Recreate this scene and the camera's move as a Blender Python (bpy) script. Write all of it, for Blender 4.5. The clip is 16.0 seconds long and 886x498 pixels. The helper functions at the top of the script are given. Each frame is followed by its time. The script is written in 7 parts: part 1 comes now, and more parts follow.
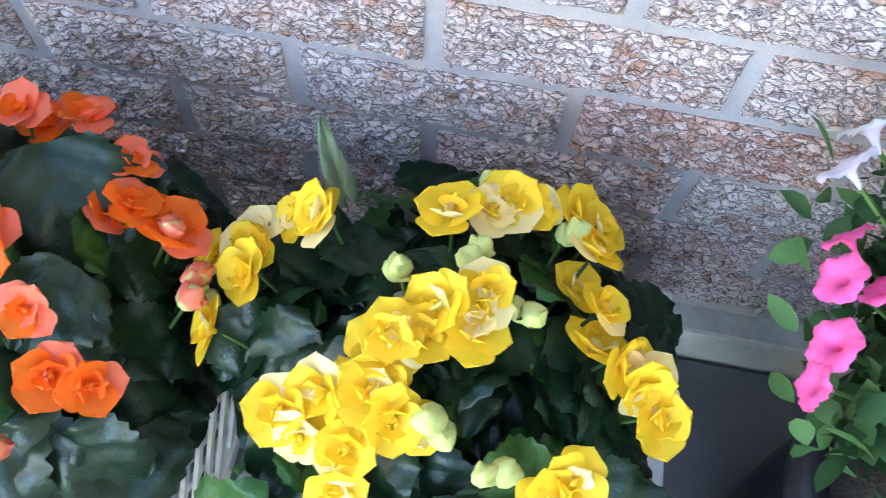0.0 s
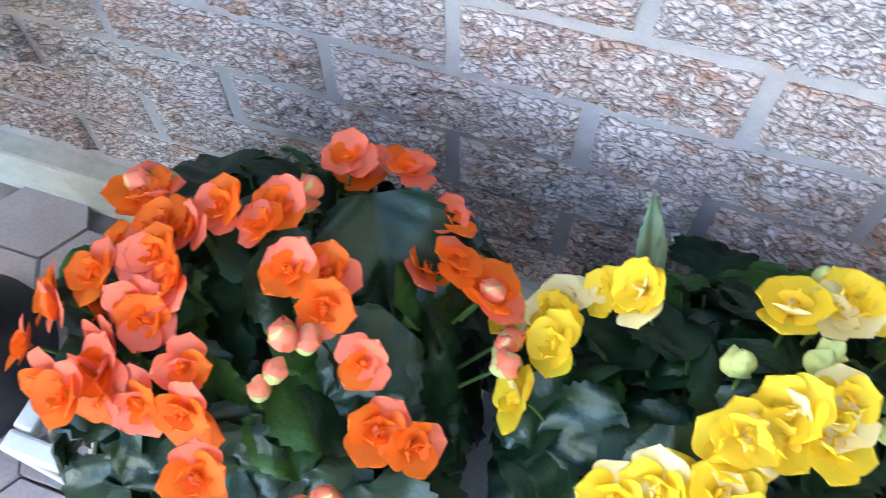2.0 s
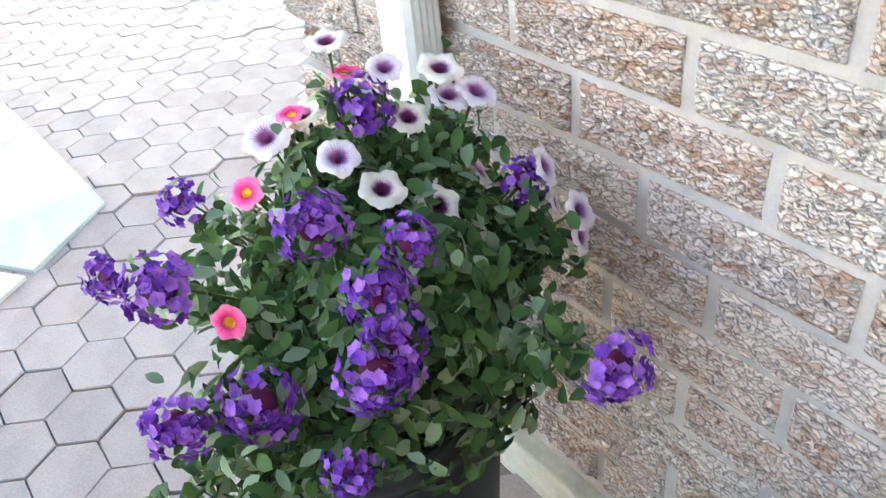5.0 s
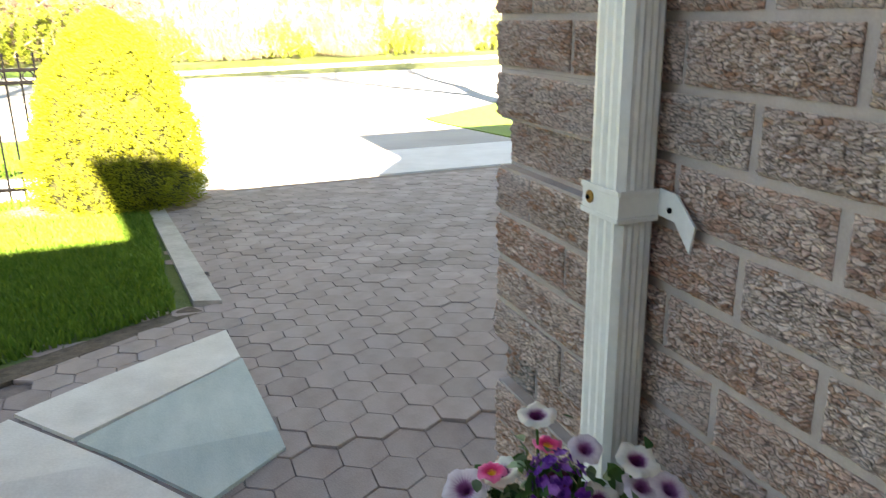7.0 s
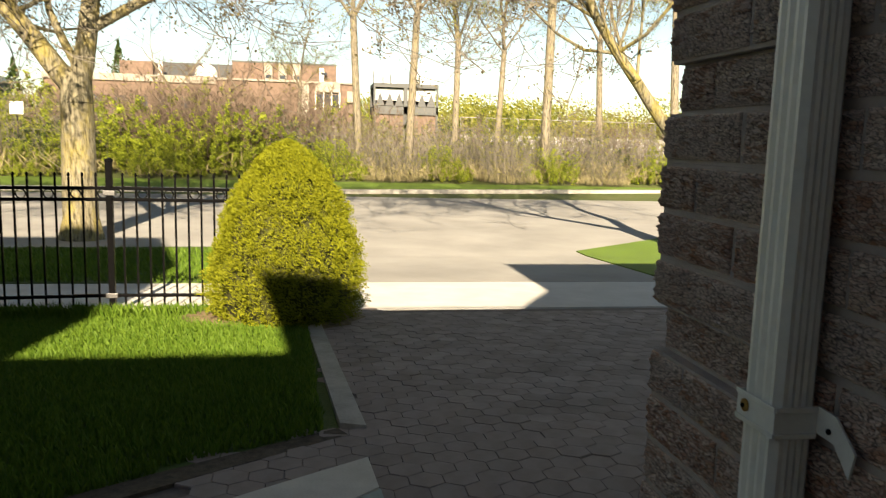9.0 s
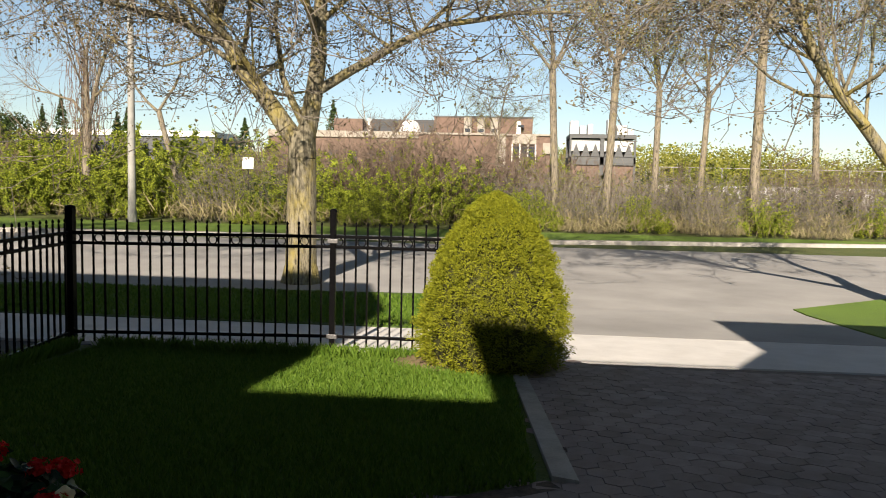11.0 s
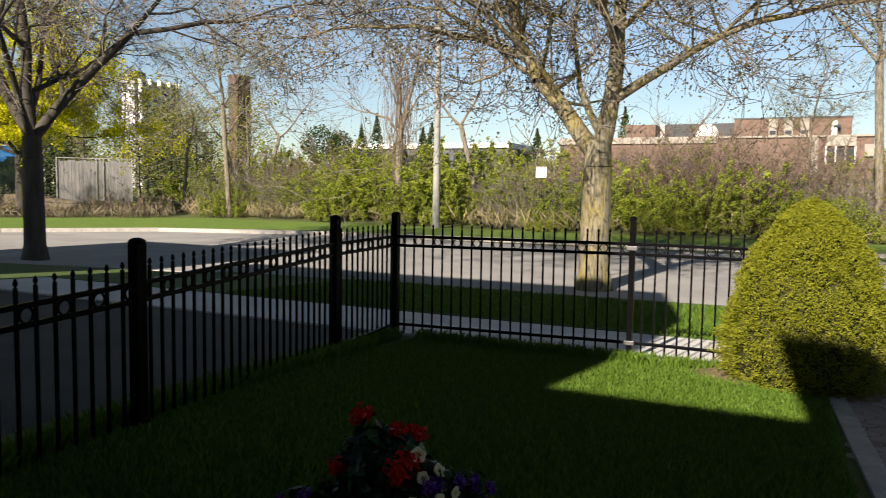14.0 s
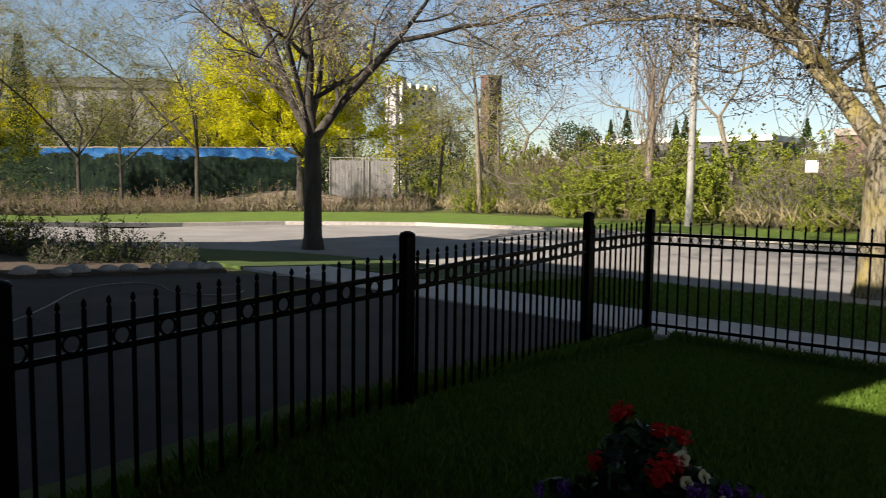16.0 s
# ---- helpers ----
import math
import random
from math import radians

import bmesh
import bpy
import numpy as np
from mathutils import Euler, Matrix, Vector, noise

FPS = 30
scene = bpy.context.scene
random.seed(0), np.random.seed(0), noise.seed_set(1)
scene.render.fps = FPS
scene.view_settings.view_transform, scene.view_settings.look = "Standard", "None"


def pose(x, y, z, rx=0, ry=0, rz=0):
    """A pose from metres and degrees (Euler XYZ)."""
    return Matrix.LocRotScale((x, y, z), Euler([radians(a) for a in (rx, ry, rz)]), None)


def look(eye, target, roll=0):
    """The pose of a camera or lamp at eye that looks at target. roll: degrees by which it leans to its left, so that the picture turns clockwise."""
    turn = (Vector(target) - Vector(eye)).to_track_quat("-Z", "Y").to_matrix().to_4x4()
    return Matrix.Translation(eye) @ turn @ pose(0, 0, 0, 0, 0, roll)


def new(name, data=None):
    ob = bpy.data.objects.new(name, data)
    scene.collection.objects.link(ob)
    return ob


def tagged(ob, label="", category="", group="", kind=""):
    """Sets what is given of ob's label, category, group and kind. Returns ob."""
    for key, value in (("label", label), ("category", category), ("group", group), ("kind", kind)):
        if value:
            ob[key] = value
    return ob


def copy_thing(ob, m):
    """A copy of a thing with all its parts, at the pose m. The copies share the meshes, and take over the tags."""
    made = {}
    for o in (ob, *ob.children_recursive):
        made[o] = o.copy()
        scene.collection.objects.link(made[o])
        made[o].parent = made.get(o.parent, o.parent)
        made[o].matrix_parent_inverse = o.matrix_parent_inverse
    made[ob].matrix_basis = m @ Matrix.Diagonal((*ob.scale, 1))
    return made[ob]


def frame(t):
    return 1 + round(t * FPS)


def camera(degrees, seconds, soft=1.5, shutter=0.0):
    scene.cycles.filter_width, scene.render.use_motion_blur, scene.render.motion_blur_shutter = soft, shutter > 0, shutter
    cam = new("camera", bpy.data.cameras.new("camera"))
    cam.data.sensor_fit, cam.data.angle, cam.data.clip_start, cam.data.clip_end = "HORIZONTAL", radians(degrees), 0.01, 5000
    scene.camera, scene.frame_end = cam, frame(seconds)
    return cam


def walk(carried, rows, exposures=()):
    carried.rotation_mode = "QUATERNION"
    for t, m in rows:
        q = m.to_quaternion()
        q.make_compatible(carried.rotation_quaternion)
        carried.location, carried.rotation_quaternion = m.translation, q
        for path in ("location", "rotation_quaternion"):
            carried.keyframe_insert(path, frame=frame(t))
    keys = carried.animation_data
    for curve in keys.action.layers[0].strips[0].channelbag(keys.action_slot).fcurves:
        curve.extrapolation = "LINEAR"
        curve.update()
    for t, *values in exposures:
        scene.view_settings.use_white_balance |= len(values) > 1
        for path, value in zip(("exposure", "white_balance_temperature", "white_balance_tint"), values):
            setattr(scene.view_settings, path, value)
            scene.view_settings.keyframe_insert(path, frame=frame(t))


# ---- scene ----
cam = camera(60.0, 16.0, 0.75, 0.33)
PATH = [
    (0, (0.123, -0.463, 0.893), (0.038, 0.467, -0.876), 6.0),
    (0.5, (0.081, -0.471, 0.889), (-0.061, 0.447, -0.882), 3.8),
    (1, (0.035, -0.472, 0.885), (-0.149, 0.444, -0.883), 1.6),
    (1.5, (-0.007, -0.471, 0.889), (-0.248, 0.475, -0.857), 0.9),
    (2, (-0.052, -0.475, 0.891), (-0.397, 0.471, -0.838), -0.9),
    (2.5, (-0.094, -0.495, 0.904), (-0.611, 0.434, -0.79), -3.8),
    (3, (-0.117, -0.512, 0.922), (-0.744, 0.442, -0.72), -4.2),
    (3.5, (-0.153, -0.534, 0.964), (-1.072, 0.405, -0.543), -7.7),
    (4, (-0.192, -0.57, 1.021), (-1.304, 0.363, -0.354), -6.5),
    (4.2, (-0.195, -0.579, 1.039), (-1.368, 0.345, -0.292), -6.7),
    (6.3, (-0.231, -0.602, 1.181), (-1.859, 0.208, 0.348), -2.3),
    (6.5, (-0.232, -0.609, 1.204), (-1.91, 0.189, 0.463), -1.1),
    (7, (-0.215, -0.631, 1.253), (-2.003, 0.046, 0.666), -0.9),
    (7.5, (-0.192, -0.647, 1.288), (-2.047, -0.082, 0.798), 0.2),
    (8, (-0.187, -0.649, 1.319), (-2.087, -0.156, 0.934), -0.3),
    (8.5, (-0.174, -0.659, 1.341), (-2.097, -0.239, 0.985), 0.7),
    (9, (-0.161, -0.673, 1.363), (-2.112, -0.337, 1.083), 1.6),
    (9.5, (-0.137, -0.701, 1.389), (-2.117, -0.517, 1.179), 0.8),
    (9.7, (-0.121, -0.721, 1.395), (-2.106, -0.598, 1.187), 1.2),
    (11.8, (-0.142, -0.804, 1.357), (-2.117, -1.084, 1.209), 1.4),
    (12, (-0.076, -0.769, 1.369), (-2.046, -1.078, 1.215), 1.7),
    (12.5, (-0.003, -0.809, 1.353), (-1.953, -1.222, 1.189), 1.9),
    (13, (0.034, -0.827, 1.362), (-1.881, -1.388, 1.22), 1.6),
    (13.5, (0.063, -0.846, 1.368), (-1.796, -1.57, 1.233), 1.4),
    (14, (0.092, -0.849, 1.368), (-1.701, -1.721, 1.211), 0.9),
    (14.5, (0.111, -0.846, 1.374), (-1.618, -1.838, 1.209), 0.8),
    (15, (0.132, -0.858, 1.374), (-1.5, -1.997, 1.179), 0.4),
    (15.5, (0.185, -0.848, 1.386), (-1.344, -2.124, 1.202), 0.2),
    (16, (0.162, -0.881, 1.368), (-1.268, -2.269, 1.193), 0.7),
]
EXPOSURES = [(0, 6.35, 6900, 14), (2, 6.35, 6900, 14), (4.2, 6.45, 8200, 12), (6.5, 4.85, 8700, 12), (7.5, 3.45, 8800, 11), (8.2, 2.3, 9200, 10), (9, 1.6, 9200, 10), (9.7, 1.25, 8500, 12), (12, 0.95, 7400, 14), (16, 0.95, 7300, 16)]
walk(cam, [(t, look(e, a, r)) for t, e, a, r in PATH], EXPOSURES)

# measured places
PAVE = -0.11
FENCE = ((-0.75, -4.15), (-2.98, -4.23), (-5.6, -4.68), (-6.9, -4.8), (-7.05, -2.37))
FENCE_DZ = (-0.15, -0.05, 0.0, 0.0, 0.02)
FENCE_Z, RAIL_LOW, POST_TOP = -0.02, -0.04, 1.11
BUSH, BUSH_H, BUSH_R = (-6.75, -0.88), 1.50, 0.645
TREE1_AT = (-14.06, -4.56, -0.45)
TREE3_AT = (-12.9, 5.95, -0.45)
TREE2_AT = (-12.08, -17.6, -0.45)
# ---------------------------------------------------------------- world and sun
SUN_ELEV, SUN_AZ = 27.0, 4.0          # light comes from +x, a little from -y
world = bpy.data.worlds.new("sky_world")
scene.world = world
world.use_nodes = True
wn, wl = world.node_tree.nodes, world.node_tree.links
wn.clear()
sky = wn.new("ShaderNodeTexSky")
sky.sky_type, sky.sun_disc = "NISHITA", False
sky.sun_elevation, sky.sun_rotation = radians(SUN_ELEV), radians(90 + SUN_AZ)
sky.air_density, sky.dust_density, sky.ozone_density = 1.0, 0.15, 1.0
bgn = wn.new("ShaderNodeBackground")
bgn.inputs["Strength"].default_value = 0.075
wout = wn.new("ShaderNodeOutputWorld")
# pale haze towards the horizon, deeper blue overhead
wtc, wsep, wramp, wmul = wn.new("ShaderNodeTexCoord"), wn.new("ShaderNodeSeparateXYZ"), wn.new("ShaderNodeValToRGB"), wn.new("ShaderNodeMix")
wl.new(wtc.outputs["Generated"], wsep.inputs[0])
wl.new(wsep.outputs["Z"], wramp.inputs["Fac"])
wramp.color_ramp.interpolation = "EASE"
_stops = ((0.0, (0.64, 0.74, 0.87, 1)), (1.0, (0.17, 0.178, 0.188, 1)), (0.28, (0.76, 0.84, 0.90, 1)), (0.6, (0.30, 0.32, 0.34, 1)))
while len(wramp.color_ramp.elements) < len(_stops):
    wramp.color_ramp.elements.new(0.5)
for _el, (_p, _c) in zip(wramp.color_ramp.elements, sorted(_stops)):
    _el.position, _el.color = _p, _c
wmul.data_type, wmul.blend_type = "RGBA", "MULTIPLY"
wmul.inputs["Factor"].default_value = 1.0
wl.new(sky.outputs[0], wmul.inputs["A"])
wl.new(wramp.outputs["Color"], wmul.inputs["B"])
wl.new(wmul.outputs["Result"], bgn.inputs[0])
wl.new(bgn.outputs[0], wout.inputs[0])
sun = new("sun", bpy.data.lights.new("sun", "SUN"))
sun.data.energy, sun.data.angle, sun.data.color = 5.0, radians(0.53), (1.0, 0.94, 0.85)
_a, _e = radians(SUN_AZ), radians(SUN_ELEV)
SUN_DIR = Vector((-math.cos(_a) * math.cos(_e), math.sin(_a) * math.cos(_e), -math.sin(_e)))
sun.matrix_world = look((20, 0, 20), Vector((20, 0, 20)) + SUN_DIR)

# ---------------------------------------------------------------- materials
def material(name, rough=0.8, metal=0.0):
    m = bpy.data.materials.new(name)
    m.use_nodes = True
    n, l = m.node_tree.nodes, m.node_tree.links
    b = n["Principled BSDF"]
    b.inputs["Roughness"].default_value = rough
    b.inputs["Metallic"].default_value = metal
    return m, n, l, b


def coords(n, l, scale=(1, 1, 1), kind="Object"):
    tc, mp = n.new("ShaderNodeTexCoord"), n.new("ShaderNodeMapping")
    mp.inputs["Scale"].default_value = scale
    l.new(tc.outputs[kind], mp.inputs["Vector"])
    return mp.outputs["Vector"]


def noise_tex(n, l, vec, scale, detail=4, rough=0.55):
    t = n.new("ShaderNodeTexNoise")
    t.inputs["Scale"].default_value, t.inputs["Detail"].default_value, t.inputs["Roughness"].default_value = scale, detail, rough
    if vec is not None:
        l.new(vec, t.inputs["Vector"])
    return t.outputs["Fac"]


def ramp(n, l, fac, stops):
    r = n.new("ShaderNodeValToRGB")
    while len(r.color_ramp.elements) < len(stops):
        r.color_ramp.elements.new(0.5)
    for e, (p, c) in zip(r.color_ramp.elements, stops):
        e.position, e.color = p, (*c, 1) if len(c) == 3 else c
    l.new(fac, r.inputs["Fac"])
    return r.outputs["Color"]


def mix(n, l, fac, a, b, kind="MIX"):
    m = n.new("ShaderNodeMix")
    m.data_type, m.blend_type = "RGBA", kind
    if isinstance(fac, float):
        m.inputs["Factor"].default_value = fac
    else:
        l.new(fac, m.inputs["Factor"])
    for sock, v in ((m.inputs["A"], a), (m.inputs["B"], b)):
        if isinstance(v, tuple):
            sock.default_value = (*v, 1)
        else:
            l.new(v, sock)
    return m.outputs["Result"]


def bump(n, l, b, height, strength, dist):
    bp = n.new("ShaderNodeBump")
    bp.inputs["Strength"].default_value, bp.inputs["Distance"].default_value = strength, dist
    l.new(height, bp.inputs["Height"])
    l.new(bp.outputs[0], b.inputs["Normal"])


def scalar(n, l, op, a, b):
    m = n.new("ShaderNodeMath")
    m.operation = op
    for sock, v in ((m.inputs[0], a), (m.inputs[1], b)):
        if isinstance(v, (int, float)):
            sock.default_value = v
        else:
            l.new(v, sock)
    return m.outputs[0]


def grainy(name, c1, c2, scale=8, rough=0.85, bump_s=0.4, bump_d=0.004, fine=None, vary=0.0, metal=0.0, stretch=(1, 1, 1), stains=0.0, stain_col=(0.05, 0.05, 0.05)):
    """Two colours mixed by noise at two scales, with relief; vary shifts each object's brightness."""
    m, n, l, b = material(name, rough, metal)
    v = coords(n, l, stretch)
    big = noise_tex(n, l, v, scale, 5)
    small = noise_tex(n, l, v, fine or scale * 9, 3)
    fac = scalar(n, l, "ADD", scalar(n, l, "MULTIPLY", big, 0.65), scalar(n, l, "MULTIPLY", small, 0.35))
    col = ramp(n, l, fac, [(0.36, c1), (0.64, c2)])
    if vary:
        oi = n.new("ShaderNodeObjectInfo")
        k = scalar(n, l, "ADD", scalar(n, l, "MULTIPLY", oi.outputs["Random"], 2 * vary), 1 - vary)
        hs = n.new("ShaderNodeHueSaturation")
        l.new(k, hs.inputs["Value"])
        l.new(col, hs.inputs["Color"])
        col = hs.outputs["Color"]
    if stains:
        st = ramp(n, l, noise_tex(n, l, v, scale * 0.35, 4, 0.7), [(0.52, (0, 0, 0)), (0.72, (stains, stains, stains))])
        col = mix(n, l, st, col, stain_col)
    l.new(col, b.inputs["Base Color"])
    bump(n, l, b, fac, bump_s, bump_d)
    return m


def loose_paver():
    m = grainy("hex_paver_field", (0.235, 0.19, 0.18), (0.345, 0.285, 0.27), 6, 0.9, 0.6, 0.004, fine=180, stains=0.35, stain_col=(0.14, 0.12, 0.11))
    n, l = m.node_tree.nodes, m.node_tree.links
    b = n["Principled BSDF"]
    src = b.inputs["Base Color"].links[0].from_socket
    g, hs = n.new("ShaderNodeNewGeometry"), n.new("ShaderNodeHueSaturation")
    l.new(scalar(n, l, "ADD", scalar(n, l, "MULTIPLY", g.outputs["Random Per Island"], 0.32), 0.84), hs.inputs["Value"])
    l.new(src, hs.inputs["Color"])
    l.new(hs.outputs["Color"], b.inputs["Base Color"])
    return m


def leafy(name, c1, c2, rough=0.5, sheen=0.25, translucent=0.25, scale=14.0, vein=False, edge=None):
    """Leaf or petal: colour varies leaf by leaf and within the leaf, with some light through it."""
    m, n, l, b = material(name, rough)
    g = n.new("ShaderNodeNewGeometry")
    v = coords(n, l)
    fac = scalar(n, l, "ADD", scalar(n, l, "MULTIPLY", g.outputs["Random Per Island"], 0.7), scalar(n, l, "MULTIPLY", noise_tex(n, l, v, scale, 3), 0.45))
    col = ramp(n, l, fac, [(0.15, c1), (0.85, c2)])
    l.new(col, b.inputs["Base Color"])
    b.inputs["Specular IOR Level"].default_value = sheen
    bump(n, l, b, noise_tex(n, l, v, scale * 8, 2), 0.3, 0.002)
    tr = n.new("ShaderNodeBsdfTranslucent")
    l.new(col, tr.inputs["Color"])
    ms = n.new("ShaderNodeMixShader")
    ms.inputs[0].default_value = translucent
    l.new(b.outputs[0], ms.inputs[1])
    l.new(tr.outputs[0], ms.inputs[2])
    l.new(ms.outputs[0], n["Material Output"].inputs["Surface"])
    return m


def brick_material():
    """Split-faced clay brick: ragged flakes, the clefts between painted dark as shade; each brick its own mix of white,
    pink, rust and grey.
    """
    m, n, l, b = material("split_face_brick", 0.92)
    tc = n.new("ShaderNodeTexCoord")
    oi = n.new("ShaderNodeObjectInfo")

    def vmath(op, a, c):
        q = n.new("ShaderNodeVectorMath")
        q.operation = op
        l.new(a, q.inputs[0])
        if isinstance(c, float):
            q.inputs["Scale"].default_value = c
        elif isinstance(c, tuple):
            q.inputs[1].default_value = c
        else:
            l.new(c, q.inputs[1])
        return q.outputs[0]
    off = vmath("ADD", tc.outputs["Object"], vmath("SCALE", oi.outputs["Location"], 7.0))
    wob = n.new("ShaderNodeTexNoise")
    wob.inputs["Scale"].default_value, wob.inputs["Detail"].default_value, wob.inputs["Roughness"].default_value = 75, 4, 0.65
    l.new(off, wob.inputs["Vector"])
    bent = vmath("ADD", off, vmath("SCALE", vmath("SUBTRACT", wob.outputs["Color"], (0.5, 0.5, 0.5)), 0.011))
    v = vmath("MULTIPLY", bent, (0.8, 1.0, 2.3))
    cell, edge = n.new("ShaderNodeTexVoronoi"), n.new("ShaderNodeTexVoronoi")
    edge.feature = "DISTANCE_TO_EDGE"
    for q in (cell, edge):
        q.inputs["Scale"].default_value = 96
        l.new(v, q.inputs["Vector"])
    sep = n.new("ShaderNodeSeparateColor")
    l.new(cell.outputs["Color"], sep.inputs[0])
    ridge = noise_tex(n, l, v, 90, 6, 0.72)
    grit = noise_tex(n, l, off, 420, 3, 0.7)
    dome = ramp(n, l, edge.outputs["Distance"], [(0.0, (0, 0, 0)), (0.08, (0.5, 0.5, 0.5)), (0.3, (1, 1, 1))])
    h = scalar(n, l, "ADD", scalar(n, l, "ADD", scalar(n, l, "MULTIPLY", dome, 0.34), scalar(n, l, "MULTIPLY", sep.outputs["Green"], 0.22)),
               scalar(n, l, "ADD", scalar(n, l, "MULTIPLY", ridge, 0.5), scalar(n, l, "MULTIPLY", grit, 0.08)))
    base = ramp(n, l, oi.outputs["Random"], [(0.0, (0.60, 0.32, 0.24)), (0.2, (0.66, 0.46, 0.39)), (0.38, (0.55, 0.45, 0.43)),
                                             (0.55, (0.66, 0.48, 0.41)), (0.72, (0.52, 0.29, 0.22)), (0.88, (0.57, 0.44, 0.36)), (0.97, (0.30, 0.31, 0.33))])
    # rusty flakes in drifts, then the pale skin that covers more of some bricks than of others
    drift = noise_tex(n, l, v, 20, 3)
    rust = scalar(n, l, "MULTIPLY", ramp(n, l, drift, [(0.50, (0, 0, 0)), (0.60, (1, 1, 1))]), ramp(n, l, sep.outputs["Red"], [(0.35, (0, 0, 0)), (0.45, (0.85, 0.85, 0.85))]))
    base = mix(n, l, rust, base, (0.56, 0.28, 0.17))
    share = scalar(n, l, "FRACT", scalar(n, l, "MULTIPLY", oi.outputs["Random"], 7.31), 0.0)
    pale = scalar(n, l, "ADD", scalar(n, l, "ADD", scalar(n, l, "MULTIPLY", sep.outputs["Blue"], 0.5), scalar(n, l, "MULTIPLY", ridge, 0.9)), scalar(n, l, "MULTIPLY", share, 0.42))
    pale = ramp(n, l, scalar(n, l, "MULTIPLY", pale, 0.6), [(0.30, (0, 0, 0)), (0.58, (0.9, 0.9, 0.9))])
    pale = scalar(n, l, "MULTIPLY", pale, scalar(n, l, "SUBTRACT", 1.0, scalar(n, l, "MULTIPLY", rust, 0.75)))
    col = mix(n, l, pale, base, (0.86, 0.73, 0.68))
    # clefts and pits coloured dark, for the shadow between the flakes
    cleft_shade = ramp(n, l, edge.outputs["Distance"], [(0.0, (1, 1, 1)), (0.04, (0.8, 0.8, 0.8)), (0.11, (0, 0, 0))])
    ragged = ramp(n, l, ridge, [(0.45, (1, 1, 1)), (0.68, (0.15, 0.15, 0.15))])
    col = mix(n, l, scalar(n, l, "MULTIPLY", scalar(n, l, "MULTIPLY", cleft_shade, ragged), 0.75), col, (0.085, 0.06, 0.05))
    pit_shade = ramp(n, l, ridge, [(0.31, (0.7, 0.7, 0.7)), (0.39, (0, 0, 0))])
    col = mix(n, l, pit_shade, col, (0.075, 0.052, 0.045))
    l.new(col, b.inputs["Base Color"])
    b.inputs["Specular IOR Level"].default_value = 0.2
    bump(n, l, b, h, 1.0, 0.014)
    return m


def funnel(name, r, stops, streak=0.12, rough=0.5):
    """A trumpet flower: throat to rim by distance from its axis, with fine veins running outwards."""
    m, n, l, b = material(name, rough)
    tc, sep = n.new("ShaderNodeTexCoord"), n.new("ShaderNodeSeparateXYZ")
    l.new(tc.outputs["Object"], sep.inputs[0])
    ang = scalar(n, l, "ARCTAN2", sep.outputs["Y"], sep.outputs["X"])
    d = scalar(n, l, "SQRT", scalar(n, l, "ADD", scalar(n, l, "MULTIPLY", sep.outputs["X"], sep.outputs["X"]), scalar(n, l, "MULTIPLY", sep.outputs["Y"], sep.outputs["Y"])), 0.0)
    vein = scalar(n, l, "MULTIPLY", scalar(n, l, "SINE", scalar(n, l, "MULTIPLY", ang, 25.0), 0.0), streak * 0.5)
    wob = scalar(n, l, "MULTIPLY", scalar(n, l, "SUBTRACT", noise_tex(n, l, tc.outputs["Object"], 160, 3), 0.5), 0.35)
    fac = scalar(n, l, "ADD", scalar(n, l, "MULTIPLY", d, 1.0 / r), scalar(n, l, "ADD", vein, wob))
    col = ramp(n, l, fac, stops)
    l.new(col, b.inputs["Base Color"])
    b.inputs["Specular IOR Level"].default_value = 0.2
    tr = n.new("ShaderNodeBsdfTranslucent")
    l.new(col, tr.inputs["Color"])
    ms = n.new("ShaderNodeMixShader")
    ms.inputs[0].default_value = 0.3
    l.new(b.outputs[0], ms.inputs[1])
    l.new(tr.outputs[0], ms.inputs[2])
    l.new(ms.outputs[0], n["Material Output"].inputs["Surface"])
    return m


def bark(name, deep, face, lichen, share):
    """Furrowed bark: dark grooves running up the trunk, pale plates between them, patches of lichen."""
    m, n, l, b = material(name, 0.95)
    v = coords(n, l, (1, 1, 0.16))
    groove = noise_tex(n, l, v, 26, 4, 0.65)
    fine = noise_tex(n, l, coords(n, l, (1, 1, 0.4)), 95, 3, 0.7)
    h = scalar(n, l, "ADD", scalar(n, l, "MULTIPLY", groove, 0.7), scalar(n, l, "MULTIPLY", fine, 0.3))
    patch = ramp(n, l, noise_tex(n, l, coords(n, l, (1, 1, 0.55)), 3.2, 5, 0.7), [(0.47, (0, 0, 0)), (0.62, (share, share, share))])
    col = mix(n, l, patch, ramp(n, l, h, [(0.38, deep), (0.56, face)]), lichen)
    col = mix(n, l, ramp(n, l, groove, [(0.34, (0.8, 0.8, 0.8)), (0.45, (0, 0, 0))]), col, deep)
    l.new(col, b.inputs["Base Color"])
    b.inputs["Specular IOR Level"].default_value = 0.15
    bump(n, l, b, h, 1.0, 0.03)
    return m


def grass_material(name, c1, c2, c3):
    m, n, l, b = material(name, 0.85)
    v = coords(n, l)
    a = noise_tex(n, l, v, 1.1, 5)
    c = noise_tex(n, l, v, 55, 3)
    col = mix(n, l, ramp(n, l, c, [(0.35, (0, 0, 0)), (0.7, (1, 1, 1))]), ramp(n, l, a, [(0.3, c1), (0.7, c2)]), c3)
    l.new(col, b.inputs["Base Color"])
    bump(n, l, b, c, 0.7, 0.02)
    return m


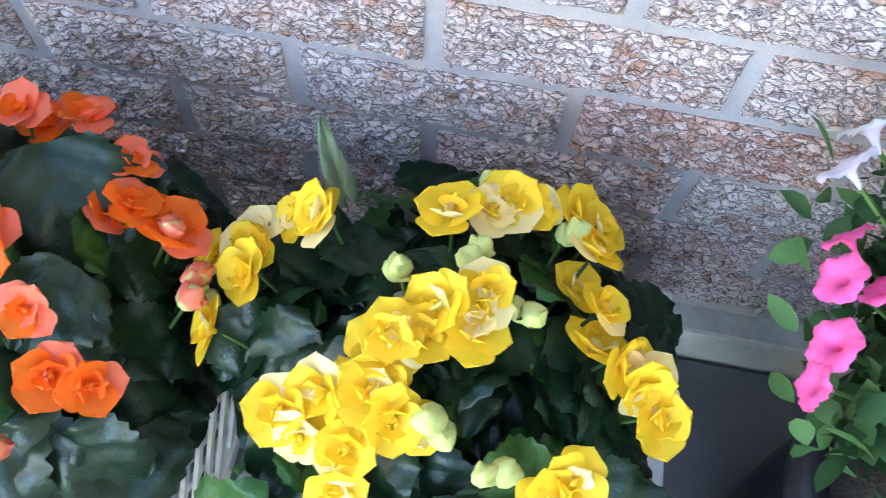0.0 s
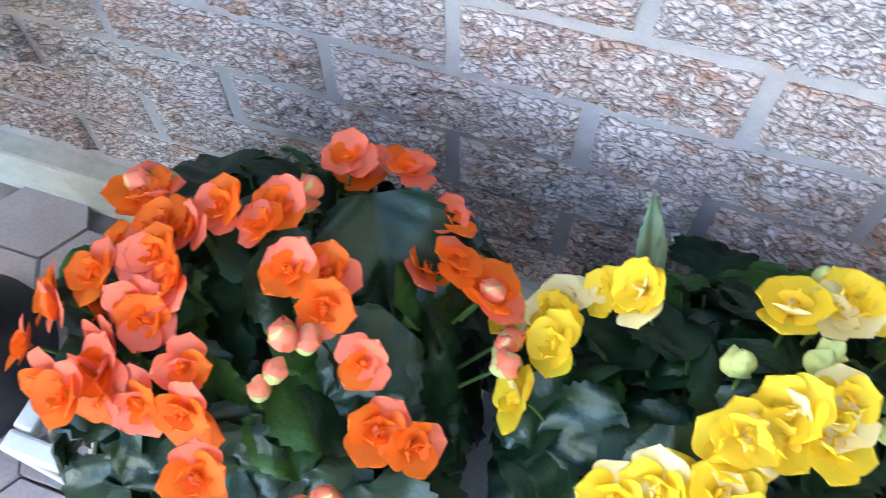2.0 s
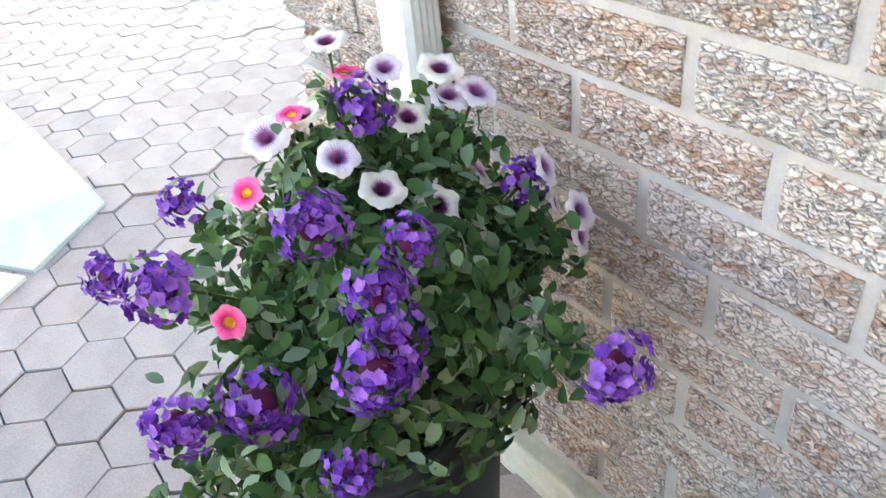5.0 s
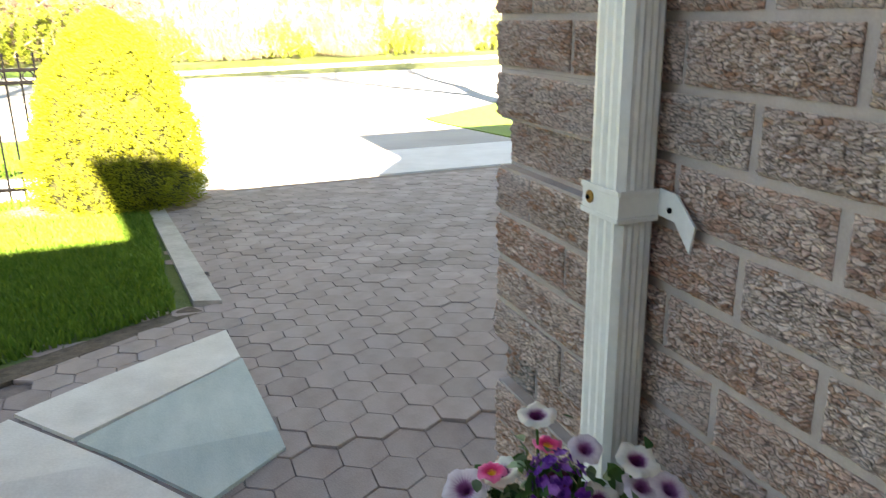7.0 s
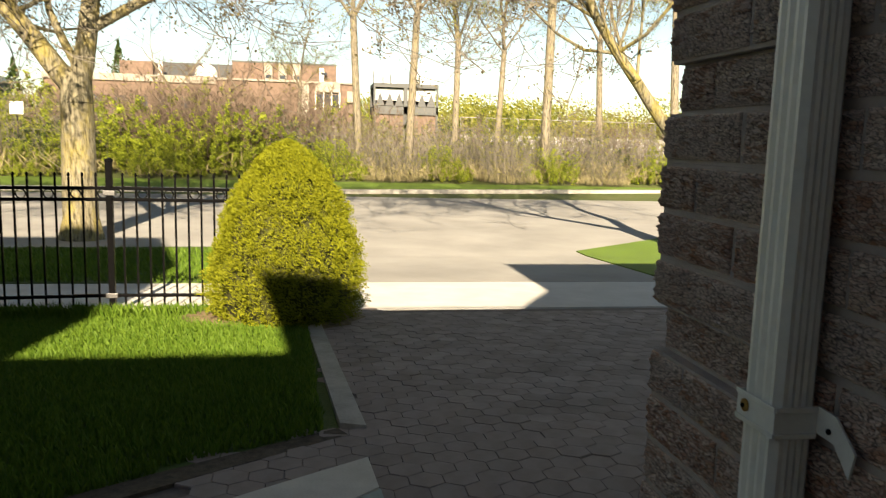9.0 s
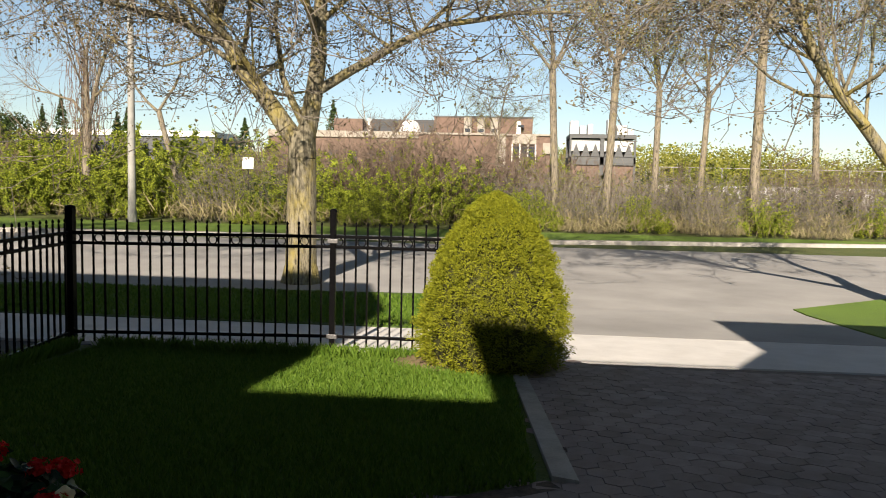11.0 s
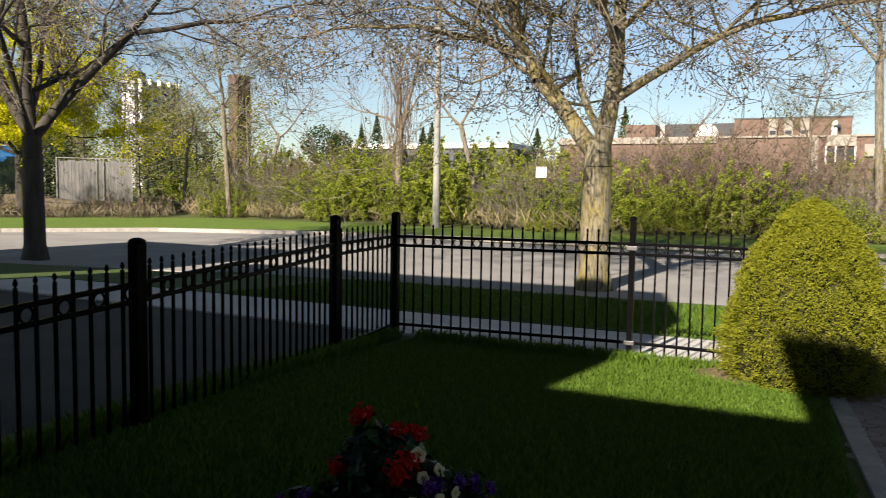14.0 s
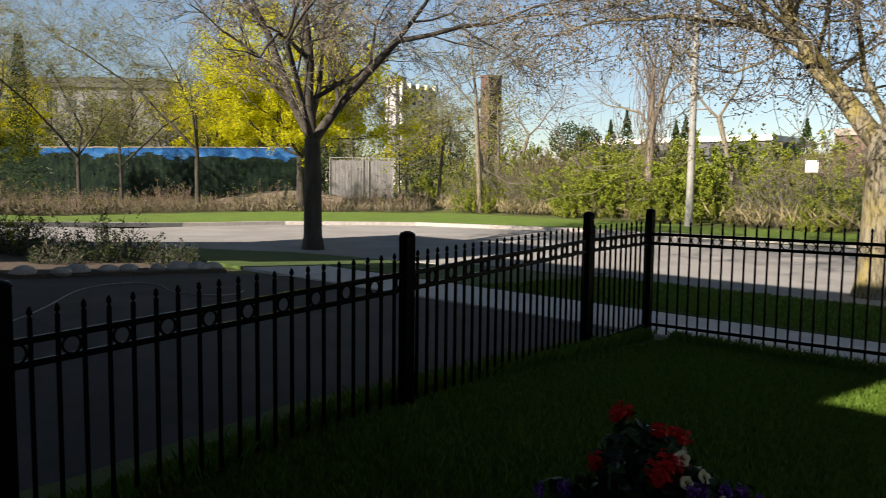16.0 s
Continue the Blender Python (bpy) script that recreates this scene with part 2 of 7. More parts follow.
M_BRICK = brick_material()
M_MORTAR = grainy("mortar", (0.31, 0.27, 0.26), (0.40, 0.35, 0.335), 20, 0.95, 0.5, 0.003, fine=260)
M_CONCRETE = grainy("foundation_concrete", (0.36, 0.345, 0.28), (0.50, 0.48, 0.41), 9, 0.9, 0.5, 0.004, stains=0.5, stain_col=(0.2, 0.19, 0.15))
M_PAVER = grainy("hex_paver", (0.235, 0.19, 0.18), (0.345, 0.285, 0.27), 6, 0.9, 0.6, 0.004, fine=180, vary=0.1, stains=0.35, stain_col=(0.14, 0.12, 0.11))
M_PAVERFAR = loose_paver()
M_JOINT = grainy("joint_sand", (0.135, 0.11, 0.10), (0.23, 0.19, 0.17), 30, 0.95, 0.5, 0.004)
M_FLAG = grainy("pale_flagstone", (0.52, 0.49, 0.45), (0.66, 0.63, 0.58), 5, 0.8, 0.4, 0.003, fine=120, stains=0.35, stain_col=(0.33, 0.31, 0.28))
M_BLUEFLAG = grainy("blue_flagstone", (0.29, 0.35, 0.34), (0.40, 0.46, 0.44), 4, 0.75, 0.35, 0.003, fine=110, stretch=(1, 2.5, 1), stains=0.3, stain_col=(0.42, 0.45, 0.44))
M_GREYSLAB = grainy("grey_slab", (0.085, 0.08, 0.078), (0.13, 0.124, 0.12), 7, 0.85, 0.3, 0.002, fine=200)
M_KERB = grainy("kerb_concrete", (0.33, 0.31, 0.28), (0.48, 0.46, 0.43), 8, 0.9, 0.5, 0.004, stains=0.4, stain_col=(0.2, 0.18, 0.15))
M_WALK = grainy("sidewalk_concrete", (0.55, 0.545, 0.535), (0.68, 0.675, 0.665), 2.5, 0.9, 0.4, 0.003, fine=90, stains=0.25, stain_col=(0.36, 0.35, 0.33))
M_ROAD = grainy("worn_asphalt_road", (0.262, 0.258, 0.252), (0.365, 0.36, 0.352), 0.7, 0.9, 0.5, 0.004, fine=140, stains=0.25, stain_col=(0.14, 0.135, 0.13))
M_ASPHALT = grainy("drive_asphalt", (0.03, 0.03, 0.031), (0.055, 0.055, 0.055), 1.5, 0.9, 0.6, 0.004, fine=160)
M_SOIL = grainy("soil", (0.05, 0.038, 0.028), (0.13, 0.10, 0.075), 25, 0.95, 1.0, 0.012)
# light put into colour: dark turf for shaded grass, brighter turf where sunlit
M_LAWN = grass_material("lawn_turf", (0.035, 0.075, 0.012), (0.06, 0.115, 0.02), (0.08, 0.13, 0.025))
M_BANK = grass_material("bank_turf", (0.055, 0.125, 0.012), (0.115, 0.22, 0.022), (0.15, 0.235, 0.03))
M_FIELD = grass_material("rough_grass", (0.06, 0.09, 0.02), (0.12, 0.12, 0.045), (0.085, 0.12, 0.025))
M_BLADE = leafy("grass_blade", (0.05, 0.12, 0.012), (0.13, 0.22, 0.03), 0.6, 0.2, 0.3)
M_BLACK = grainy("black_powder_coat", (0.003, 0.003, 0.0035), (0.006, 0.006, 0.0065), 40, 0.26, 0.15, 0.0006)
M_BLACK.node_tree.nodes["Principled BSDF"].inputs["Specular IOR Level"].default_value = 0.04
M_STEEL = grainy("bare_hinge_steel", (0.10, 0.10, 0.105), (0.2, 0.2, 0.205), 60, 0.5, 0.2, 0.0005, metal=0.8)
M_PIPE = grainy("white_enamelled_aluminium", (0.55, 0.57, 0.57), (0.68, 0.70, 0.69), 3, 0.45, 0.15, 0.001, fine=60, stains=0.25, stain_col=(0.40, 0.40, 0.37))
M_RUST = grainy("rusty_screw", (0.20, 0.09, 0.02), (0.42, 0.24, 0.05), 160, 0.85, 0.5, 0.001)
M_URN = grainy("dark_resin", (0.010, 0.009, 0.011), (0.020, 0.019, 0.023), 10, 0.5, 0.2, 0.001, fine=140)
M_URN.node_tree.nodes["Principled BSDF"].inputs["Specular IOR Level"].default_value = 0.28
M_LATTICE = grainy("cream_plastic_lattice", (0.62, 0.60, 0.54), (0.74, 0.72, 0.67), 12, 0.6, 0.25, 0.001, stains=0.3, stain_col=(0.35, 0.32, 0.27))
M_POT = grainy("black_nursery_pot", (0.01, 0.01, 0.01), (0.02, 0.02, 0.02), 20, 0.5, 0.2, 0.001)
M_BEGLEAF = leafy("begonia_leaf", (0.003, 0.013, 0.006), (0.012, 0.042, 0.014), 0.33, 0.34, 0.04, 30)
M_FRESHLEAF = leafy("fresh_begonia_leaf", (0.014, 0.055, 0.010), (0.042, 0.125, 0.022), 0.36, 0.3, 0.1, 30)
M_LEAFBACK = leafy("pale_leaf", (0.14, 0.2, 0.12), (0.22, 0.28, 0.17), 0.5, 0.3, 0.2, 30)
M_ORANGE = leafy("orange_petal", (0.90, 0.10, 0.007), (0.97, 0.30, 0.035), 0.5, 0.2, 0.42, 24)
M_CORAL = leafy("coral_petal", (0.86, 0.12, 0.055), (0.94, 0.30, 0.17), 0.5, 0.25, 0.3, 20)
M_YELLOW = leafy("yellow_petal", (0.90, 0.55, 0.015), (0.96, 0.76, 0.08), 0.5, 0.2, 0.38, 20)
M_PALEYELLOW = leafy("pale_yellow_petal", (0.92, 0.72, 0.26), (0.95, 0.86, 0.52), 0.5, 0.2, 0.35, 20)
M_CREAM = leafy("cream_petal", (0.84, 0.68, 0.30), (0.88, 0.80, 0.50), 0.5, 0.25, 0.25, 20)
M_BUD = leafy("green_bud", (0.36, 0.44, 0.10), (0.60, 0.62, 0.22), 0.5, 0.25, 0.2, 20)
M_VIOLETPALE = leafy("pale_violet_petal", (0.20, 0.06, 0.40), (0.36, 0.15, 0.58), 0.55, 0.2, 0.3, 30)
M_VIOLET = leafy("violet_petal", (0.06, 0.008, 0.17), (0.19, 0.045, 0.40), 0.55, 0.2, 0.3, 30)
M_PINK = leafy("pink_petal", (0.80, 0.04, 0.22), (0.90, 0.14, 0.38), 0.5, 0.2, 0.3, 30)
M_LILAC = leafy("pale_lilac_petal", (0.46, 0.36, 0.54), (0.66, 0.60, 0.70), 0.5, 0.2, 0.3, 30)
M_WHITE = leafy("white_petal", (0.60, 0.58, 0.57), (0.74, 0.72, 0.71), 0.5, 0.2, 0.3, 30)
M_EYE = leafy("dark_flower_throat", (0.04, 0.004, 0.03), (0.11, 0.01, 0.05), 0.6, 0.2, 0.1, 40)
M_PETUNIA = funnel("ivory_petunia", 0.0205, [(0.2, (0.05, 0.004, 0.035)), (0.4, (0.14, 0.02, 0.11)), (0.52, (0.50, 0.38, 0.48)), (0.68, (0.72, 0.70, 0.65))], 0.10)
M_PETUNIA_LILAC = funnel("lilac_petunia", 0.0195, [(0.18, (0.07, 0.006, 0.06)), (0.42, (0.24, 0.09, 0.25)), (0.62, (0.54, 0.45, 0.58)), (0.9, (0.68, 0.62, 0.70))], 0.14)
M_BELL = funnel("pink_bell", 0.0155, [(0.1, (0.80, 0.50, 0.04)), (0.26, (0.80, 0.42, 0.04)), (0.36, (0.60, 0.01, 0.10)), (0.7, (0.86, 0.07, 0.28)), (1.0, (0.90, 0.20, 0.42))], 0.1)
M_RED = leafy("geranium_red", (0.55, 0.008, 0.012), (0.80, 0.035, 0.03), 0.5, 0.2, 0.25, 30)
M_PLANT = leafy("soft_green_leaf", (0.014, 0.05, 0.018), (0.06, 0.13, 0.04), 0.5, 0.14, 0.25, 20)
M_GREYLEAF = leafy("grey_green_leaf", (0.08, 0.145, 0.085), (0.20, 0.285, 0.175), 0.6, 0.25, 0.2, 20)
M_STEM = leafy("green_stem", (0.03, 0.07, 0.015), (0.07, 0.13, 0.03), 0.6, 0.2, 0.1, 20)
M_YEW = leafy("golden_yew_needle", (0.12, 0.14, 0.014), (0.28, 0.30, 0.025), 0.6, 0.2, 0.3, 5)
M_YEWSHADE = grainy("yew_inner_shade", (0.02, 0.022, 0.004), (0.06, 0.065, 0.008), 8, 0.95, 1.0, 0.03)
M_BARK = bark("lichened_bark", (0.07, 0.062, 0.045), (0.27, 0.245, 0.175), (0.30, 0.245, 0.05), 0.6)
M_GREYBARK = bark("grey_bark", (0.07, 0.062, 0.05), (0.27, 0.235, 0.185), (0.24, 0.21, 0.10), 0.4)
M_DARKBARK = grainy("dark_bark", (0.03, 0.027, 0.022), (0.085, 0.075, 0.06), 6, 0.95, 1.0, 0.02, fine=60, stretch=(1, 1, 0.25))
M_TWIG = grainy("twig_bark", (0.075, 0.065, 0.052), (0.24, 0.215, 0.185), 4, 0.95, 0.3, 0.004)
M_SPRING = leafy("spring_leaf", (0.09, 0.11, 0.02), (0.33, 0.33, 0.07), 0.6, 0.2, 0.35, 1.6)
M_BUDS = leafy("brown_buds", (0.05, 0.042, 0.028), (0.24, 0.20, 0.10), 0.7, 0.2, 0.2, 3)
M_MAPLE = leafy("yellow_green_maple_leaf", (0.34, 0.39, 0.012), (0.74, 0.68, 0.028), 0.6, 0.2, 0.45, 1.2)
M_SHRUB = leafy("shrub_leaf", (0.04, 0.075, 0.01), (0.34, 0.40, 0.05), 0.6, 0.2, 0.25, 1.3)
M_SHRUBDK = leafy("evergreen_leaf", (0.014, 0.03, 0.009), (0.05, 0.085, 0.022), 0.6, 0.2, 0.15, 1.5)
M_DRYWEED = leafy("grey_dry_weed", (0.09, 0.078, 0.05), (0.24, 0.21, 0.145), 0.8, 0.2, 0.15, 2)
M_DEADTWIG = grainy("dead_brown_twig", (0.095, 0.065, 0.05), (0.20, 0.15, 0.115), 4, 0.95, 0.3, 0.004)
M_STRAW = leafy("dry_stalk", (0.17, 0.145, 0.08), (0.38, 0.33, 0.19), 0.7, 0.2, 0.2, 3)
M_FARBRICK = grainy("brown_brick_far", (0.13, 0.088, 0.07), (0.20, 0.135, 0.108), 2.5, 0.95, 0.2, 0.01)
M_FARTAN = grainy("tan_panel", (0.28, 0.255, 0.22), (0.36, 0.33, 0.29), 1.5, 0.9, 0.1, 0.01)
M_FARROOF = grainy("slate_roof", (0.07, 0.075, 0.08), (0.12, 0.125, 0.13), 1.0, 0.8, 0.2, 0.01, stretch=(1, 0.2, 6))
M_FARGREY = grainy("grey_concrete_far", (0.40, 0.40, 0.41), (0.52, 0.52, 0.53), 0.6, 0.9, 0.2, 0.02)
M_TOWER = grainy("dark_brown_brick", (0.085, 0.055, 0.045), (0.135, 0.09, 0.072), 2.5, 0.95, 0.2, 0.01)
# the apartment's shaded side is put into this darker grey
M_APT = grainy("grey_apartment_concrete", (0.17, 0.175, 0.19), (0.24, 0.245, 0.26), 0.6, 0.9, 0.2, 0.02)
M_GLASSDK = grainy("dark_window", (0.03, 0.035, 0.045), (0.06, 0.07, 0.085), 0.8, 0.15, 0.0, 0.001)
M_WHITEPAINT = grainy("white_paint", (0.70, 0.70, 0.69), (0.80, 0.80, 0.79), 3, 0.6, 0.1, 0.001)
M_GREYWOOD = grainy("weathered_fence_board", (0.13, 0.13, 0.13), (0.27, 0.265, 0.26), 3, 0.9, 0.5, 0.004, stretch=(6, 6, 0.4))
M_POLE = grainy("galvanised_pole", (0.23, 0.235, 0.22), (0.32, 0.32, 0.30), 4, 0.7, 0.2, 0.002)
M_YSIGN = grainy("yellow_sign_paint", (0.70, 0.38, 0.01), (0.80, 0.46, 0.02), 6, 0.6, 0.1, 0.001)
M_SIDING = grainy("house_render", (0.42, 0.36, 0.32), (0.52, 0.46, 0.41), 4, 0.9, 0.3, 0.004)
M_SHINGLE = grainy("roof_shingle", (0.09, 0.08, 0.075), (0.15, 0.135, 0.12), 6, 0.95, 0.5, 0.01)

# ---------------------------------------------------------------- helpers for building
def mesh_of(name, verts, faces, mat, smooth=False):
    me = bpy.data.meshes.new(name)
    me.from_pydata(verts, [], faces)
    me.materials.append(mat)
    if smooth:
        me.polygons.foreach_set("use_smooth", [True] * len(me.polygons))
    me.update()
    return me


def part(name, bm, mat, parent=None, label="", smooth=False):
    """Link a bmesh (or ready mesh) as one object under its thing."""
    if isinstance(bm, bpy.types.Mesh):
        me = bm
    else:
        me = bpy.data.meshes.new(name)
        bm.to_mesh(me)
        bm.free()
        me.materials.append(mat)
        if smooth:
            me.polygons.foreach_set("use_smooth", [True] * len(me.polygons))
    ob = new(name, me)
    if parent is not None:
        ob.parent = parent
    if label:
        ob["label"] = label
    return ob


def thing(name, at=(0, 0, 0), label="", category="", group="", kind="", rz=0):
    ob = new(name)
    ob.matrix_basis = pose(*at, 0, 0, rz)
    ob.empty_display_size = 0.1
    return tagged(ob, label, category, group, kind)


def box(x0, x1, y0, y1, z0, z1, bev=0.0, bm=None):
    bm = bm or bmesh.new()
    r = bmesh.ops.create_cube(bm, size=1)
    vs = r["verts"]
    bmesh.ops.scale(bm, vec=(x1 - x0, y1 - y0, z1 - z0), verts=vs)
    bmesh.ops.translate(bm, vec=((x0 + x1) / 2, (y0 + y1) / 2, (z0 + z1) / 2), verts=vs)
    if bev:
        es = list({e for v in vs for e in v.link_edges})
        bmesh.ops.bevel(bm, geom=es, offset=bev, segments=2, profile=0.5, affect="EDGES")
    return bm


def lathe(profile, seg=40, bm=None):
    """Surface of revolution about z from (radius, height) pairs."""
    bm = bm or bmesh.new()
    rings = [[bm.verts.new((r * math.cos(2 * math.pi * k / seg), r * math.sin(2 * math.pi * k / seg), z)) for k in range(seg)] for r, z in profile]
    for a, b in zip(rings, rings[1:]):
        for k in range(seg):
            bm.faces.new((a[k], a[(k + 1) % seg], b[(k + 1) % seg], b[k]))
    bm.faces.new(list(reversed(rings[0])))
    bm.faces.new(rings[-1])
    bmesh.ops.recalc_face_normals(bm, faces=bm.faces)
    return bm


def tubes(segs, sides=5):
    """Tapered tubes from (p, q, r0, r1) segments, as vertex and face lists."""
    verts, faces = [], []
    for p, q, r0, r1 in segs:
        p, q = Vector(p), Vector(q)
        d = q - p
        if d.length < 1e-6:
            continue
        u = d.orthogonal().normalized()
        w = d.cross(u).normalized()
        b = len(verts)
        for c, r in ((p, r0), (q, r1)):
            for k in range(sides):
                a = 2 * math.pi * k / sides
                verts.append(c + r * (math.cos(a) * u + math.sin(a) * w))
        for k in range(sides):
            j = (k + 1) % sides
            faces.append((b + k, b + j, b + sides + j, b + sides + k))
    return verts, faces


G0 = PAVE


def gz(x):
    """Height of the ground: lowest at the wall, falling to the street."""
    dip = -0.11 * min(max((x + 2.4) / 1.2, 0.0), 1.0)
    return dip - 0.05 * min(max(-x - 3.0, 0.0), 9.0)


def sheet(poly, mat, name, lift, step=1.0, thick=0.08, kind="structure", label="", parent=None):
    """A slab over a polygon (x, y) that follows the ground, with real thickness."""
    bm = bmesh.new()
    vs = [bm.verts.new((x, y, 0)) for x, y in poly]
    bm.faces.new(vs)
    bmesh.ops.triangulate(bm, faces=bm.faces[:])
    xs = [p[0] for p in poly]
    for brk in (-1.2, -2.4, -3.0, -12.0):
        if min(xs) < brk < max(xs):
            bmesh.ops.bisect_plane(bm, geom=bm.verts[:] + bm.edges[:] + bm.faces[:], plane_co=(brk, 0, 0), plane_no=(1, 0, 0))
    bmesh.ops.recalc_face_normals(bm, faces=bm.faces[:])
    if bm.faces[:] and sum(f.normal.z for f in bm.faces) < 0:
        bmesh.ops.reverse_faces(bm, faces=bm.faces[:])
    r = bmesh.ops.extrude_face_region(bm, geom=bm.faces[:])
    top = {v for v in r["geom"] if isinstance(v, bmesh.types.BMVert)}
    for v in bm.verts:
        v.co.z = gz(v.co.x) + lift - (0 if v in top else thick)
    bmesh.ops.recalc_face_normals(bm, faces=bm.faces[:])
    ob = part(name, bm, mat, parent, label)
    if kind and parent is None:
        tagged(ob, label, "", "", kind)
    return ob


def rnd(a, b):
    return random.uniform(a, b)
# ---------------------------------------------------------------- ground and paving
def ground_sheet():
    xs = [-900, -400, -200, -120, -80, -60, -45, -35, -28, -20, -12, -9, -6, -3, -2.4, -1.2, 0, 6, 20, 60, 200, 600]
    ys = [-900, -400, -200, -120, -80, -50, -30, -15, -5, 0, 5, 15, 30, 60, 120, 300, 900]
    verts = [(x, y, gz(x) - 0.05 + (0.35 * min(max(-x - 27, 0), 10) / 10)) for x in xs for y in ys]
    n = len(ys)
    faces = [(i * n + j, (i + 1) * n + j, (i + 1) * n + j + 1, i * n + j + 1) for i in range(len(xs) - 1) for j in range(n - 1)]
    ob = new("ground", mesh_of("ground", verts, faces, M_FIELD))
    tagged(ob, "rough spring grass running out to the distance", "ground", "", "structure")


ground_sheet()
LAWN = [(1.5, -4.74), (1.5, -4.5), (-0.9, -4.5), (-3.25, -1.3), (-3.74, -0.54), (-6.6, -0.72), (-6.95, -0.9), (-6.95, -4.74)]
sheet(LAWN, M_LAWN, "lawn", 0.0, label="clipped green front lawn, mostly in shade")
sheet([(-0.95, -4.5), (-3.27, -1.3), (-3.76, -0.55), (-3.66, -0.5), (-3.15, -1.22), (-0.8, -4.5)], M_SOIL, "soil_edge", 0.004, label="bare soil along the lawn edge")
sheet([(-7.15, -0.45), (-3.8, -0.45), (-3.25, -1.2), (-0.85, -4.5), (1.5, -4.5), (1.5, 0.05), (-1.5, 0.05), (-1.5, 5.5), (-7.15, 5.5)], M_JOINT, "paving_bed", -0.014, label="dark sand bed between the pavers")
sheet([(-3.74, -0.41), (-3.79, -0.535), (-6.6, -0.735), (-6.6, -0.615)], M_KERB, "lawn_kerb", 0.02, label="worn pale concrete edging between lawn and drive", thick=0.12)
sheet([(-7.17, -13.0), (-7.17, 9.0), (-8.95, 9.0), (-8.95, -13.0)], M_WALK, "sidewalk", 0.0, label="pale concrete public sidewalk")
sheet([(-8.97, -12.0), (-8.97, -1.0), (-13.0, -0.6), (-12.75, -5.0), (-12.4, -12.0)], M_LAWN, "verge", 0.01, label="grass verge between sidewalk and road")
sheet([(-8.97, -1.0), (-8.97, 3.75), (-12.56, 3.75), (-13.05, -0.6)], M_ROAD, "drive_apron", 0.0, label="grey asphalt apron between sidewalk and road")
sheet([(-8.97, 3.77), (-8.97, 12.0), (-15.2, 12.0), (-14.9, 6.7), (-14.1, 5.8), (-12.56, 3.77)], M_BANK, "verge_far", 0.012, label="grass verge beyond the apron")
ROADPTS_NEAR = [(-17.5, 30), (-15.2, 12), (-14.9, 6.7), (-14.1, 5.8), (-12.56, 3.76), (-13.05, -0.6), (-12.75, -5), (-12.4, -12), (-11.4, -16), (-9, -18.6), (-5, -19.6), (3, -20), (15, -20)]
ROADPTS_FAR = [(15, -29.5), (3, -29.5), (-8, -29), (-14, -28.6), (-18, -27.6), (-22, -24), (-24.2, -18), (-25, -10), (-25.8, 1), (-27.4, 8), (-29.5, 18), (-33, 30)]
sheet(ROADPTS_NEAR + ROADPTS_FAR, M_ROAD, "road", -0.03, label="sunlit worn asphalt street curving away")
def far_kerb():
    segs = list(zip(ROADPTS_FAR, ROADPTS_FAR[1:]))
    bm = bmesh.new()
    for (ax, ay), (bx, by) in segs:
        d = Vector((bx - ax, by - ay, 0)).normalized()
        nrm = Vector((d.y, -d.x, 0)) * 0.35
        if nrm.x > 0 and ax < -15 or nrm.y > 0 and ax >= -15:
            nrm = -nrm
        v = [bm.verts.new((x, y, gz(x) + h)) for x, y in ((ax, ay), (bx, by)) for h in (-0.05, 0.11)]
        w = [bm.verts.new((x + nrm.x, y + nrm.y, gz(x) + h)) for x, y in ((ax, ay), (bx, by)) for h in (-0.05, 0.11)]
        bm.faces.new((v[0], v[2], v[3], v[1]))
        bm.faces.new((v[1], v[3], w[3], w[1]))
        bm.faces.new((w[0], w[1], w[3], w[2]))
    bmesh.ops.remove_doubles(bm, verts=bm.verts[:], dist=0.001)
    bmesh.ops.recalc_face_normals(bm, faces=bm.faces[:])
    tagged(part("street_kerb", bm, M_KERB), "pale concrete kerb along the far side of the street", "", "", "structure")


far_kerb()
sheet([(-4.9, -4.75), (1.5, -4.75), (1.5, -19.0), (-3.5, -18.5), (-6.3, -12.5), (-7.14, -11.5), (-7.14, -4.75)], M_ASPHALT, "neighbour_drive", -0.02, label="dark asphalt driveway beyond the fence")
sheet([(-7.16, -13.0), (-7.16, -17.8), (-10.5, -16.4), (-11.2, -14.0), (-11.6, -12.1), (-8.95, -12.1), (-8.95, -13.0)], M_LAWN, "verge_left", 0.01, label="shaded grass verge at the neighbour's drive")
BANK_INNER = [(x, y - 0.35) if x > -15 else (x - 0.35, y) for x, y in ROADPTS_FAR]
sheet(BANK_INNER + [(-40, 30), (-36, 8), (-34, -5), (-33, -18), (-31, -30), (-24, -36.5), (0, -37.5), (15, -37.5)], M_BANK, "bank_grass", 0.08, label="mown grass bank beyond the street")

